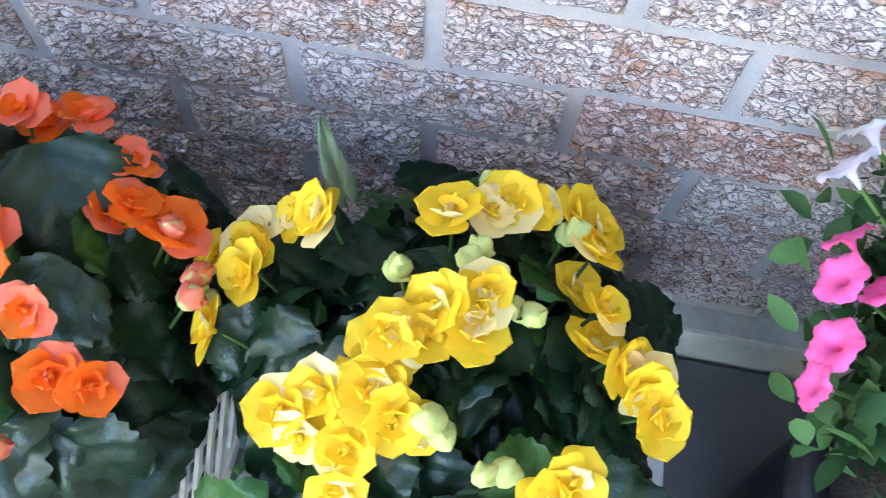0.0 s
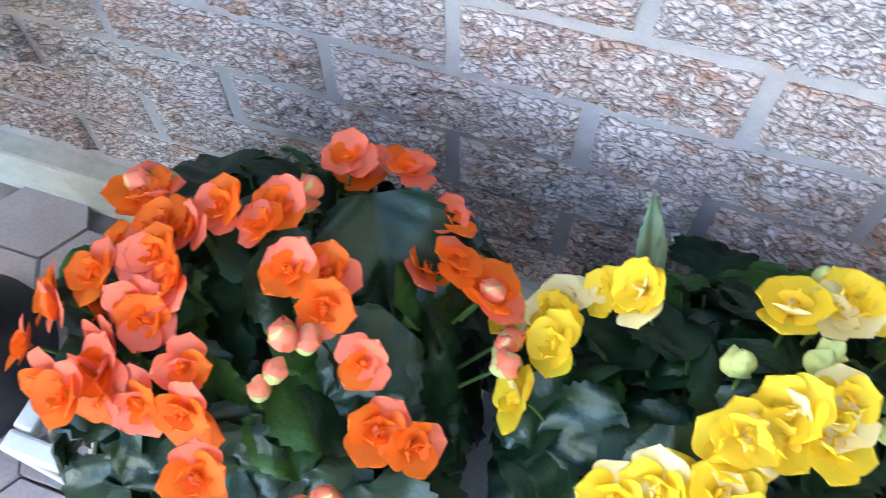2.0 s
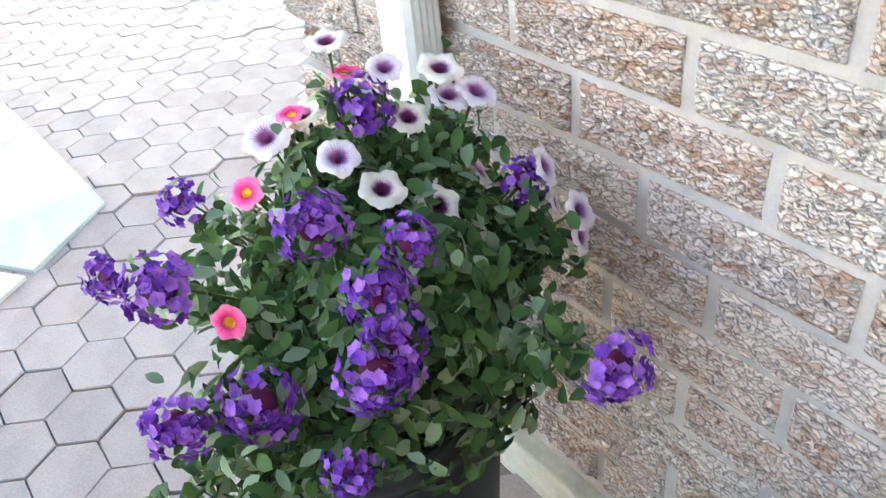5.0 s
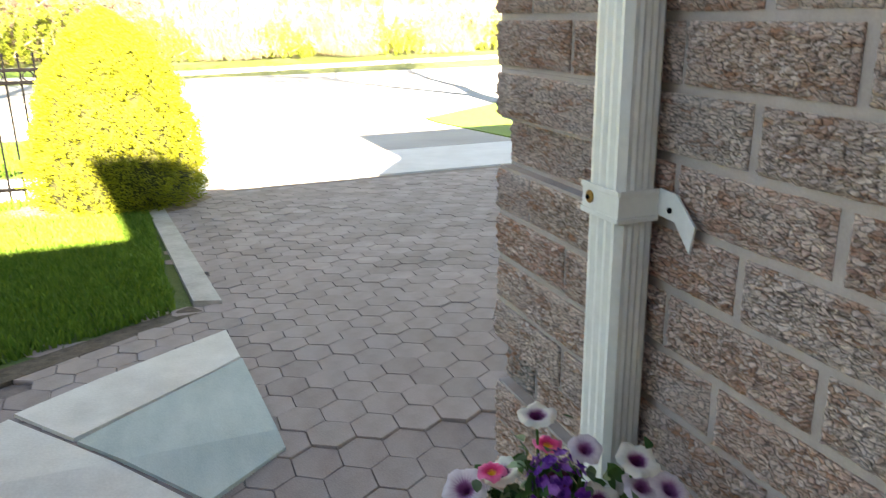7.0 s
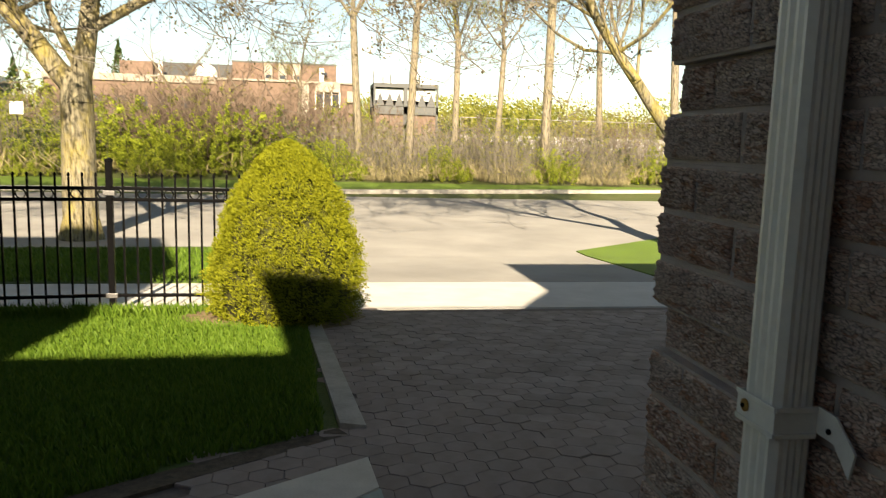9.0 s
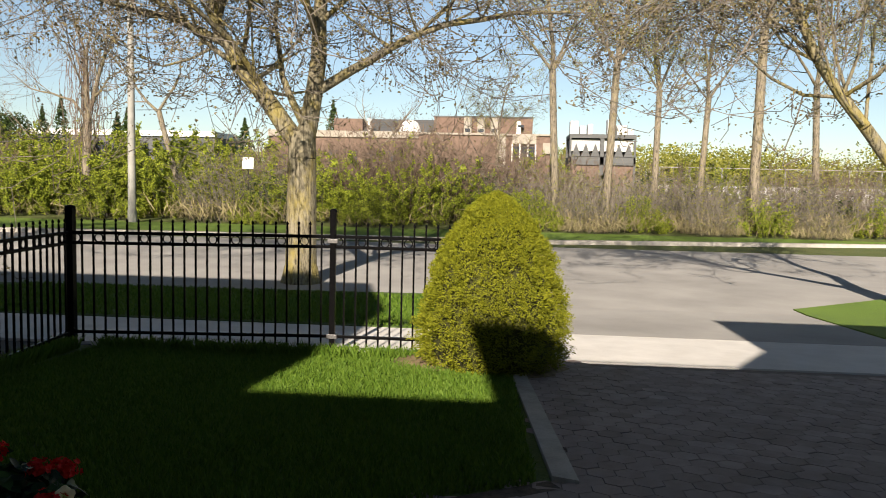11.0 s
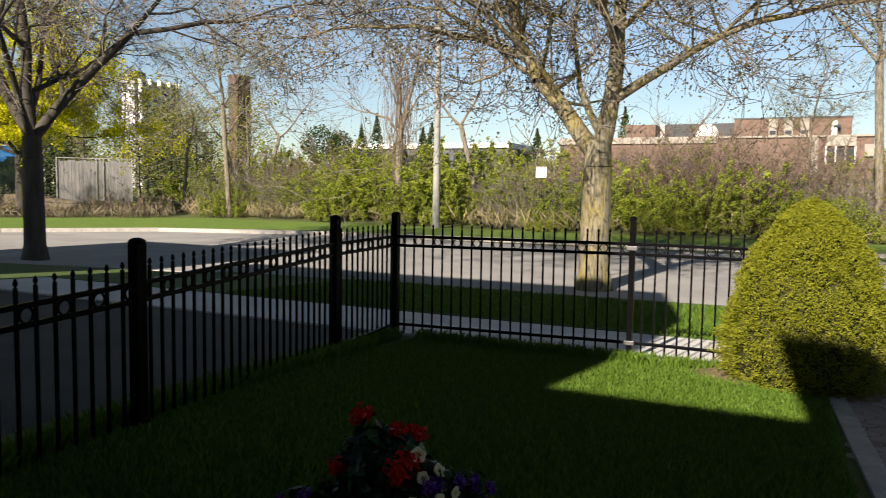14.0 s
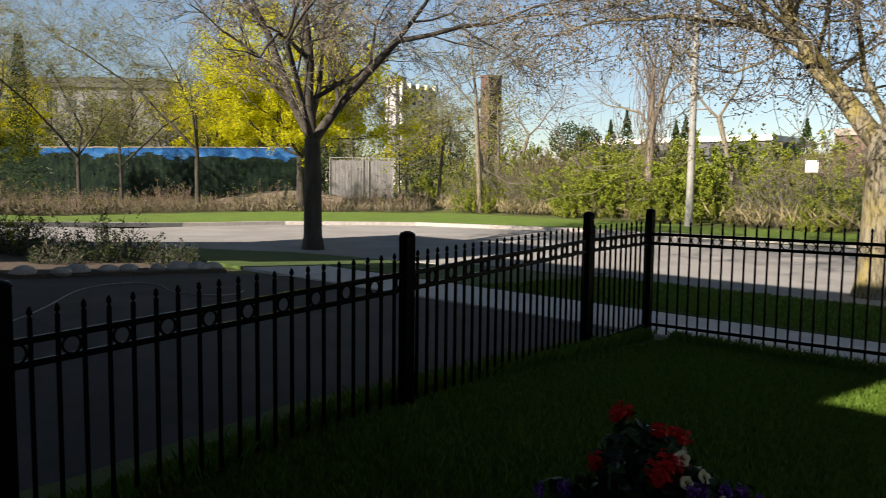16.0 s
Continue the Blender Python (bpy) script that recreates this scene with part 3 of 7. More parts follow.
# flagstones before the door
FLAGS = [(M_FLAG, [(-3.33, -0.43), (-3.0, -0.41), (-2.9, -0.53), (-2.585, -0.965), (-2.83, -1.16), (-3.14, -0.71)]),
         (M_BLUEFLAG, [(-2.985, -0.405), (-2.3, -0.36), (-2.13, -0.6), (-2.565, -0.955), (-2.885, -0.535)]),
         (M_FLAG, [(-2.575, -0.985), (-2.12, -0.62), (-1.9, -0.95), (-2.5, -1.5), (-2.8, -1.17)])]
flags = thing("doorstep_paving", (0, 0, 0), "large pale and blue-green flagstones set in the pavers", "flagstones", "", "structure")
for mt, poly in FLAGS:
    cx, cy = sum(p[0] for p in poly) / len(poly), sum(p[1] for p in poly) / len(poly)
    sheet([(cx + (x - cx) * 0.995, cy + (y - cy) * 0.995) for x, y in poly], mt, "flagstone", 0.015, parent=flags, thick=0.05, label="blue-green flagstone" if mt is M_BLUEFLAG else "pale flagstone")
slabs = thing("slab_row", (0, 0, 0), "plain grey paving slabs under the planters", "paving slabs", "", "structure")
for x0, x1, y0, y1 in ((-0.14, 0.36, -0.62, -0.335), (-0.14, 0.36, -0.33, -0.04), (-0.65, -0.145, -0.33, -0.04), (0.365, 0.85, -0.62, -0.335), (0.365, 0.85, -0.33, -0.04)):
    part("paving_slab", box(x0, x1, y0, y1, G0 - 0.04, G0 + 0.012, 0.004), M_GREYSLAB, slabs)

# ---------------------------------------------------------------- the brick wall
BL, BH, JT = 0.267, 0.089, 0.013
WALL_X0, WALL_X1, WALL_TOP = -1.52, 1.35, 2.55
wall = thing("wall_north", (0, 0, 0), "split-faced pinkish brown brick wall with pale mortar and toothed quoin corner", "brick wall", "", "structure")
part("mortar_core", box(WALL_X0 + 0.004, WALL_X1, 0.004, 0.28, -0.3, WALL_TOP), M_MORTAR, wall)
part("foundation", box(WALL_X0 + 0.02, WALL_X1, -0.035, 0.27, -0.35, -0.022, 0.006), M_CONCRETE, wall)
ROW0_BOTTOM = 0.40 - BH / 2


def brick_mesh(w, h, d, seed):
    """A split-faced brick: knobbly flakes and clefts in front, straight sides; origin at the middle of its face."""
    rg = random.Random(seed)
    nx, nz = max(4, int(w / 0.0046)), 19
    at = Vector((rg.uniform(0, 50), rg.uniform(0, 50), rg.uniform(0, 50)))
    verts, faces = [], []
    for i in range(nx + 1):
        for j in range(nz + 1):
            x, z = -w / 2 + w * i / nx, -h / 2 + h * j / nz
            p = at + Vector((x * 66, 0, z * 155))
            p += 0.5 * Vector((noise.noise(p * 1.3), 0, noise.noise(p * 1.3 + Vector((9, 0, 0)))))
            near, pts = noise.voronoi(p)
            cleft = min((near[1] - near[0]) / 0.35, 1.0)
            flake = noise.cell(pts[0] * 7.7) * 0.5 + 0.5
            y = -0.0005 - 0.0092 * cleft * (0.45 + 0.75 * flake) - 0.0035 * noise.noise(p * 0.45) - 0.0016 * noise.noise(p * 2.6)
            rim = min(i, nx - i) * w / nx, min(j, nz - j) * h / nz
            m = min(min(rim) / 0.008, 1.0)
            y = y * m + (1 - m) * (0.0015 + 0.0012 * noise.noise(p * 1.1))
            jz = 0.0016 * noise.noise(p * 0.8 + Vector((0, 4, 0)))
            jx = 0.0016 * noise.noise(p * 0.8 + Vector((0, 8, 0)))
            verts.append((x + jx, y, z + jz))
    st = nz + 1
    for i in range(nx):
        for j in range(nz):
            faces.append((i * st + j, (i + 1) * st + j, (i + 1) * st + j + 1, i * st + j + 1))
    b = len(verts)
    verts += [(-w / 2, d, -h / 2), (w / 2, d, -h / 2), (w / 2, d, h / 2), (-w / 2, d, h / 2)]
    bottom = [i * st for i in range(nx + 1)]
    topv = [i * st + nz for i in range(nx + 1)]
    faces.append((b, b + 1, *reversed(bottom)))
    faces.append((b + 3, *topv, b + 2))
    faces.append((b + 3, b, *range(0, nz + 1)))
    faces.append((b + 1, b + 2, *reversed(range(nx * st, nx * st + nz + 1))))
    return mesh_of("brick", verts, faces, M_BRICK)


BRICKS = {}


def lay_brick(x0, x1, z, y=0.0, depth=0.06, parent=None, turned=False):
    w = round(x1 - x0, 2)
    key = (w, depth, random.randrange(9) if w > 0.2 else random.randrange(2))
    if key not in BRICKS:
        BRICKS[key] = brick_mesh(w, BH - JT, depth, hash(key) % 9999)
    ob = new("brick", BRICKS[key])
    ob.parent = parent or wall
    if turned:
        ob.matrix_basis = pose(y, (x0 + x1) / 2, z, 0, 0, -90)
    else:
        ob.matrix_basis = pose((x0 + x1) / 2 + rnd(-0.001, 0.001), y + rnd(-0.002, 0.002), z + rnd(-0.001, 0.001), 0, rnd(-0.25, 0.25), 0)


def lay_wall():
    r = -4
    while ROW0_BOTTOM + r * BH < WALL_TOP - 0.1:
        z = ROW0_BOTTOM + (r + 0.5) * BH
        k = min(max(r, 0), 5)
        first = (0.06 if r % 2 == 0 else 0.193) + 0.0245 * k - 10 * BL
        proud = -0.024 if (r - 2) % 5 else 0.0
        if r < 2:
            proud = -0.024 if (r + 3) % 5 else 0.0
        # quoin bricks: a header or a stretcher at the corner
        q = WALL_X0 + (BL if r % 2 else BL * 0.5)
        q2 = WALL_X0 + BL * 1.32
        x0c = WALL_X0 + (0 if proud else 0.006)
        lay_brick(x0c, q - JT, z, proud, 0.075 - proud)
        lay_brick(q, q2 - JT, z, proud, 0.075 - proud)
        if proud:
            part("quoin_mortar", box(WALL_X0 + 0.003, q2 - JT - 0.004, -0.0185, 0.005, z - BH / 2 - 0.0005, z + BH / 2 - 0.001), M_MORTAR, wall)
        x = first
        start = q2
        while x < WALL_X1:
            a, b = max(x, start), x + BL
            if b - a > 0.05:
                lay_brick(a, min(b, WALL_X1 + 0.2) - JT, z, 0.0, 0.06)
            x += BL
        r += 1


lay_wall()
# the garage front turns the corner, out of sight behind the quoin
front = thing("garage_front", (0, 0, 0), "brown brick garage front round the corner", "brick wall", "", "structure")
part("front_wall", box(WALL_X0 + 0.03, WALL_X0 + 0.28, 0.285, 7.2, -0.3, WALL_TOP), M_SIDING, front)

# ---------------------------------------------------------------- unseen house volumes behind the camera, added to cast the shade
def prism(x0, x1, y0, y1, z0, z1, name, mat, kind_label):
    return tagged(part(name, box(x0, x1, y0, y1, z0, z1), mat), kind_label, "wall", "", "structure")


# unseen wall, placed to keep light off the right end of the planters
prism(0.86, 1.1, -1.6, -0.03, -0.3, 2.9, "court_shade_wall", M_SIDING, "unseen rendered wall added to dim the right of the entry court")
house = thing("house_upper", (0, 0, 0), "unseen two-storey house behind, its shingled roofs shaped to cast the shade", "house", "", "structure")
part("wall", box(1.66, 4.2, -13.5, -3.22, -0.3, 5.6), M_SIDING, house)
def roof(x0, x1, y0, y1, zb, zt, ridge_x, near=0.0, far=0.0):
    """A pitched roof; near and far draw the ridge's ends in (a hip) or out (a prow)."""
    bm = bmesh.new()
    v = [bm.verts.new(p) for p in ((x0, y0, zb), (x1, y0, zb), (ridge_x, y0 + near, zt), (x0, y1, zb), (x1, y1, zb), (ridge_x, y1 - far, zt))]
    for f in ((0, 1, 2), (3, 5, 4), (0, 3, 4, 1), (1, 4, 5, 2), (2, 5, 3, 0)):
        bm.faces.new([v[i] for i in f])
    bmesh.ops.recalc_face_normals(bm, faces=bm.faces[:])
    return bm


# roof heights and ends set by where their shadows must land
part("roof", roof(1.2, 4.4, -13.9, -3.2, 5.6, 8.25, 2.8, 0.0, 1.3), M_SHINGLE, house)
part("low_shade_roof", roof(1.2, 6.0, -3.14, -0.62, 2.95, 4.25, 3.2), M_SHINGLE, house)
part("high_shade_roof", roof(1.22, 5.98, -0.65, 1.1, 2.96, 5.1, 3.2, -1.1), M_SHINGLE, house)
part("shade_wall", box(1.7, 6.0, -3.1, 1.05, -0.3, 2.94), M_SIDING, house)
part("garage_roof", roof(-1.75, 6.0, 0.02, 1.4, 2.56, 3.6, 1.0), M_SHINGLE, house)
part("garage_shade_wall", box(-1.2, 6.0, 1.42, 9.0, -0.3, 4.3), M_SIDING, house)
part("upper_shade_roof", roof(-1.7, 6.4, 1.44, 9.2, 4.3, 6.2, 2.5), M_SHINGLE, house)

# unseen house, added to put the trunk of TREE2 in shade
nb = thing("neighbour_house", (0, 0, 0), "unseen tall neighbouring house with a shingled gable roof, added to shade the street tree", "house", "", "structure")
part("wall", box(1.7, 6.0, -21.5, -15.2, -0.3, 7.0), M_SIDING, nb)
part("roof", roof(1.4, 6.3, -21.8, -14.9, 7.0, 10.3, 3.2), M_SHINGLE, nb)

# unseen wedge that rounds off the corner of the roofs' shadow
bm = bmesh.new()
vs = [bm.verts.new((x, y, z)) for x in (0.9, 1.1) for y, z in ((0.74, 3.9), (1.36, 3.9), (1.36, 4.5))]
for f in ((0, 1, 2), (3, 5, 4), (0, 3, 4, 1), (1, 4, 5, 2), (2, 5, 3, 0)):
    bm.faces.new([vs[i] for i in f])
part("shade_wedge", bm, M_SHINGLE, house)
# ---------------------------------------------------------------- downspout
def downspout():
    t = thing("downspout", (-1.08, 0, 0), "white ribbed aluminium downspout strapped to the brick wall", "downspout")
    # ribbed rectangular section, front face towards -y
    w, d = 0.081, 0.058
    prof = []
    n = 8
    for i in range(n):
        x = -w / 2 + 0.008 + (w - 0.016) * i / (n - 1)
        prof.append((x, -0.014 - d - (0.0022 if i % 2 else 0.0)))
    side = [(w / 2, -0.014 - d + 0.008)] + [(w / 2 + (0.0018 if i % 2 else 0), -0.014 - d + 0.014 + (d - 0.028) * i / 6) for i in range(7)] + [(w / 2, -0.022)]
    back = [(w / 2 - 0.008, -0.014), (-w / 2 + 0.008, -0.014)]
    left = [(-w / 2, -0.022)] + [(-w / 2 - (0.0018 if i % 2 else 0), -0.028 - (d - 0.028) * i / 6) for i in range(7)] + [(-w / 2, -0.014 - d + 0.008)]
    loop = prof + side + back + left
    bm = bmesh.new()
    a = [bm.verts.new((x, y, G0 + 0.10)) for x, y in loop]
    b = [bm.verts.new((x, y, WALL_TOP)) for x, y in loop]
    for k in range(len(loop)):
        j = (k + 1) % len(loop)
        bm.faces.new((a[k], a[j], b[j], b[k]))
    bm.faces.new(b)
    bm.faces.new(list(reversed(a)))
    bmesh.ops.recalc_face_normals(bm, faces=bm.faces[:])
    part("pipe", bm, M_PIPE, t)
    # strap: a band round the pipe with rolled edges, and a bent tab nailed to the wall
    fy = -0.014 - d
    bm = box(-w / 2 - 0.004, w / 2 + 0.004, fy - 0.005, fy - 0.003, -0.02, 0.02)
    for sx in (-1, 1):
        box(sx * (w / 2 + 0.003) - 0.001, sx * (w / 2 + 0.003) + 0.001, fy - 0.0029, -0.014, -0.02, 0.02, 0, bm)
    for z in (-0.018, 0.018):
        box(-w / 2 - 0.0055, w / 2 + 0.0055, fy - 0.0072, fy - 0.0051, z - 0.004, z + 0.004, 0.0012, bm)
        box(w / 2 + 0.0041, w / 2 + 0.0068, fy - 0.005, -0.016, z - 0.004, z + 0.004, 0.0012, bm)
    # the tab runs out along the wall and bends down
    tabs = []
    for x0, x1, za, zb in ((w / 2 + 0.004, w / 2 + 0.040, 0.0, -0.002), (w / 2 + 0.040, w / 2 + 0.072, -0.002, -0.036)):
        vs = []
        for y in (-0.0155, -0.0125):
            for x, zc in ((x0, za), (x1, zb)):
                for dz in (-0.014, 0.022):
                    vs.append(bm.verts.new((x + (0.008 if dz > 0 and zb < -0.01 and x == x1 else 0), y, zc + dz)))
        for f in ((0, 1, 3, 2), (4, 6, 7, 5), (0, 2, 6, 4), (1, 5, 7, 3), (0, 4, 5, 1), (2, 3, 7, 6)):
            bm.faces.new([vs[q] for q in f])
    bmesh.ops.recalc_face_normals(bm, faces=bm.faces[:])
    s = part("strap", bm, M_PIPE, t, "white metal strap with rolled edges")
    s.location = (0, 0, 1.008)
    for x, y, z, mt, r in ((-0.024, -0.014 - d - 0.0051, 0.002, M_RUST, 0.009), (-0.024, -0.014 - d - 0.0081, 0.002, M_BLACK, 0.0035), (w / 2 + 0.030, -0.0157, -0.003, M_BLACK, 0.004)):
        bm = lathe([(r, 0), (r, 0.002), (r * 0.6, 0.0035)], 14)
        bmesh.ops.rotate(bm, cent=(0, 0, 0), matrix=Matrix.Rotation(radians(90), 3, "X"), verts=bm.verts[:])
        c = part("screw", bm, mt, s, "rusty screw" if mt is M_RUST else "dark screw")
        c.location = (x, y, z)


downspout()

# ---------------------------------------------------------------- iron fence
POST_A, POST_B, POST_C, POST_D, POST_E = FENCE
RAIL_TOP, RAIL_SECOND = 0.885, 0.79
FENCE_BASE = -0.16


def tube_box(hx, hy, z0, z1, bev=0.004):
    return box(-hx, hx, -hy, hy, z0, z1, bev)


def cap_mesh(h):
    bm = lathe([(h, 0), (h * 1.08, 0.004), (h * 1.08, 0.012), (h * 0.85, 0.022), (h * 0.35, 0.03), (0.002, 0.031)], 16)
    return bm


def picket_mesh(z0, z1):
    bm = box(-0.008, 0.008, -0.008, 0.008, z0, z1 - 0.045)
    # spear tip
    r = [(0.006, z1 - 0.045), (0.006, z1 - 0.038), (0.0115, z1 - 0.032), (0.0125, z1 - 0.022), (0.008, z1 - 0.008), (0.0015, z1)]
    lathe(r, 8, bm)
    return bm


def ring_mesh(r=0.042):
    bm = bmesh.new()
    n, w = 20, 0.007
    rings = []
    for k in range(n):
        a = 2 * math.pi * k / n
        c, s = math.cos(a), math.sin(a)
        rings.append([bm.verts.new((rr * c, y, rr * s)) for rr, y in ((r - 0.009, -w), (r, -w), (r, w), (r - 0.009, w))])
    for k in range(n):
        a, b = rings[k], rings[(k + 1) % n]
        for i in range(4):
            bm.faces.new((a[i], a[(i + 1) % 4], b[(i + 1) % 4], b[i]))
    bmesh.ops.recalc_face_normals(bm, faces=bm.faces[:])
    return bm


PICKET_M = bpy.data.meshes.new("picket")
_b = picket_mesh(-0.13, 1.02)
_b.to_mesh(PICKET_M), _b.free(), PICKET_M.materials.append(M_BLACK)
RING_M = bpy.data.meshes.new("ring")
_b = ring_mesh()
_b.to_mesh(RING_M), _b.free(), RING_M.materials.append(M_BLACK)


def fence_run(a, b, gate=False, z0=0.0, z1=0.0):
    """One panel between two posts: rails, pickets with spear tips and a ring in every other bay."""
    a, b = Vector((a[0], a[1], 0)), Vector((b[0], b[1], 0))
    length = (b - a).length
    ang = math.degrees(math.atan2(b.y - a.y, b.x - a.x))
    t = thing("garden_gate" if gate else "iron_fence", (a.x, a.y, FENCE_Z + z0), "black wrought-iron style %s with spear tips and rings" % ("gate" if gate else "fence panel"), "fence", "" if gate else "front fence", "", ang)
    for z in (RAIL_TOP, RAIL_SECOND, RAIL_LOW):
        bm = box(0.03, length - 0.03, -0.014, 0.014, z - 0.014, z + 0.014, 0.003)
        for v in bm.verts:
            v.co.z += (z1 - z0) * v.co.x / length
        part("rail", bm, M_BLACK, t)
    n = max(3, round(length / 0.108))
    for k in range(1, n):
        p = part("picket", PICKET_M, None, t)
        p.location = (length * k / n, 0, (z1 - z0) * k / n)
    for k in range(0, n, 2):
        p = part("ring", RING_M, None, t)
        p.location = (length * (k + 0.5) / n, 0, (RAIL_TOP + RAIL_SECOND) / 2 + (z1 - z0) * (k + 0.5) / n)
    return t


def fence_post(p, hardware=False, dz=0.0):
    t = thing("gate_post" if hardware else "fence_post", (p[0], p[1], FENCE_Z + dz), "black square gate post with steel hinges" if hardware else "black steel fence post with rounded cap", "fence post", "" if hardware else "fence posts")
    h = 0.026 if hardware else 0.036
    part("shaft", tube_box(h, h, -0.35, POST_TOP, 0.004), M_BLACK, t)
    c = part("cap", cap_mesh(h * 1.25), M_BLACK, t)
    c.location = (0, 0, POST_TOP)
    if hardware:
        for z in (RAIL_TOP - 0.04, RAIL_LOW):
            part("hinge", box(-0.034, 0.034, -0.05, 0.05, z - 0.022, z + 0.022, 0.006), M_STEEL, t, "bare steel hinge")


POSTS = (POST_A, POST_B, POST_C, POST_D, POST_E)
for k, p in enumerate(POSTS):
    fence_post(p, k == 4, FENCE_DZ[k])
for k in range(4):
    fence_run(POSTS[k], POSTS[k + 1], False, FENCE_DZ[k], FENCE_DZ[k + 1])
fence_run(POST_E, (POST_E[0] + 0.02, POST_E[1] + 1.5), True, FENCE_DZ[4], FENCE_DZ[4])
fence_run((2 * POST_A[0] - POST_B[0], 2 * POST_A[1] - POST_B[1]), POST_A, False, 2 * FENCE_DZ[0] - FENCE_DZ[1], FENCE_DZ[0])

# ---------------------------------------------------------------- leaves and plants
def leaf_cards(spec, rows=1):
    """Leaves from (centre, normal, along, length, width): little bent blades of two or more faces."""
    verts, faces = [], []
    for c, nrm, al, ln, wd in spec:
        c, nrm, al = Vector(c), Vector(nrm).normalized(), Vector(al)
        al = (al - nrm * al.dot(nrm)).normalized()
        sd = nrm.cross(al)
        b = len(verts)
        verts += [c - al * ln / 2, c + sd * wd / 2 + nrm * wd * 0.12, c + al * ln / 2 - nrm * ln * 0.1, c - sd * wd / 2 + nrm * wd * 0.12]
        faces += [(b, b + 1, b + 2), (b, b + 2, b + 3)]
    return verts, faces


def unit(rg):
    while True:
        v = Vector((rg.uniform(-1, 1), rg.uniform(-1, 1), rg.uniform(-1, 1)))
        if 0.05 < v.length < 1:
            return v.normalized()


def golden_yew():
    """A clipped golden yew, an egg narrower to its tip, of many needled sprays over a solid core coloured as dark as
    the shade inside.
    """
    rg = random.Random(4)
    t = thing("yew_bush", (BUSH[0], BUSH[1], gz(BUSH[0])), "clipped golden-green yew bush, egg-shaped, at the lawn corner", "bush")
    H, R = BUSH_H, BUSH_R

    def radius(u):
        prof = [(0, 0.80), (0.12, 0.98), (0.25, 1.0), (0.45, 0.90), (0.62, 0.76), (0.78, 0.56), (0.9, 0.36), (0.97, 0.18), (1, 0.0)]
        for (a, ra), (b, rb) in zip(prof, prof[1:]):
            if u <= b:
                return R * (ra + (rb - ra) * (u - a) / (b - a))
        return 0
    # the core's dark colour stands for the shade within the bush
    part("core", lathe([(radius(u) * 0.84 + 0.004, u * H * 0.96) for u in [k / 16 for k in range(17)]], 28), M_YEWSHADE, t)
    spec = []
    for k in range(30000):
        u = rg.random() ** 0.85
        a = rg.uniform(0, 2 * math.pi)
        p0 = Vector((math.cos(a), math.sin(a), 0))
        lump = 1 + 0.14 * noise.noise(Vector((p0.x * 3.2, p0.y * 3.2, u * 6.0))) + 0.17 * noise.noise(Vector((p0.x * 8, p0.y * 8, u * 15)))
        r = radius(u) * lump * rg.uniform(0.86, 1.02)
        gap = noise.noise(Vector((p0.x * 5, p0.y * 5, u * 9 + 3)))
        if gap > 0.44 and rg.random() < 0.85:
            continue
        c = p0 * r + Vector((0, 0, u * H * (0.97 + 0.03 * lump)))
        out = (p0 * (1 - u * 0.7) + Vector((0, 0, u * 0.9))).normalized()
        for q in range(3):
            d = (out + unit(rg) * 0.7).normalized()
            spec.append((c + d * 0.016 + unit(rg) * 0.014, unit(rg), d, rg.uniform(0.018, 0.034), rg.uniform(0.007, 0.011)))
    part("foliage", mesh_of("foliage", *leaf_cards(spec), M_YEW), None, t)


def needle_litter():
    """Dry needles and bare soil round the foot of the yew."""
    verts, faces, n = [(0, 0, 0.03)], [], 40
    for q, r in enumerate((0.35, 0.62, 0.8)):
        for k in range(n):
            a = 6.2832 * k / n
            w = 1 + 0.16 * noise.noise(Vector((math.cos(a) * 3, math.sin(a) * 3, 2.0))) + 0.06 * noise.noise(Vector((math.cos(a) * 11, math.sin(a) * 11, 2.0)))
            verts.append((r * w * math.cos(a), r * w * math.sin(a), (0.045, 0.035, -0.012)[q]))
    faces += [(0, 1 + k, 1 + (k + 1) % n) for k in range(n)]
    for q in range(2):
        faces += [(1 + q * n + k, 1 + (q + 1) * n + k, 1 + (q + 1) * n + (k + 1) % n, 1 + q * n + (k + 1) % n) for k in range(n)]
    ob = new("needle_litter", mesh_of("needle_litter", verts, faces, M_LITTER, True))
    ob.matrix_basis = pose(BUSH[0] + 0.12, BUSH[1] - 0.14, gz(BUSH[0]) + 0.01, 0, 2.86, 0)
    tagged(ob, "dry brown needles and bare soil under the yew", "litter", "", "structure")


M_LITTER = grainy("needle_litter", (0.10, 0.07, 0.04), (0.26, 0.19, 0.11), 18, 0.95, 0.8, 0.01, fine=140)
golden_yew()
needle_litter()


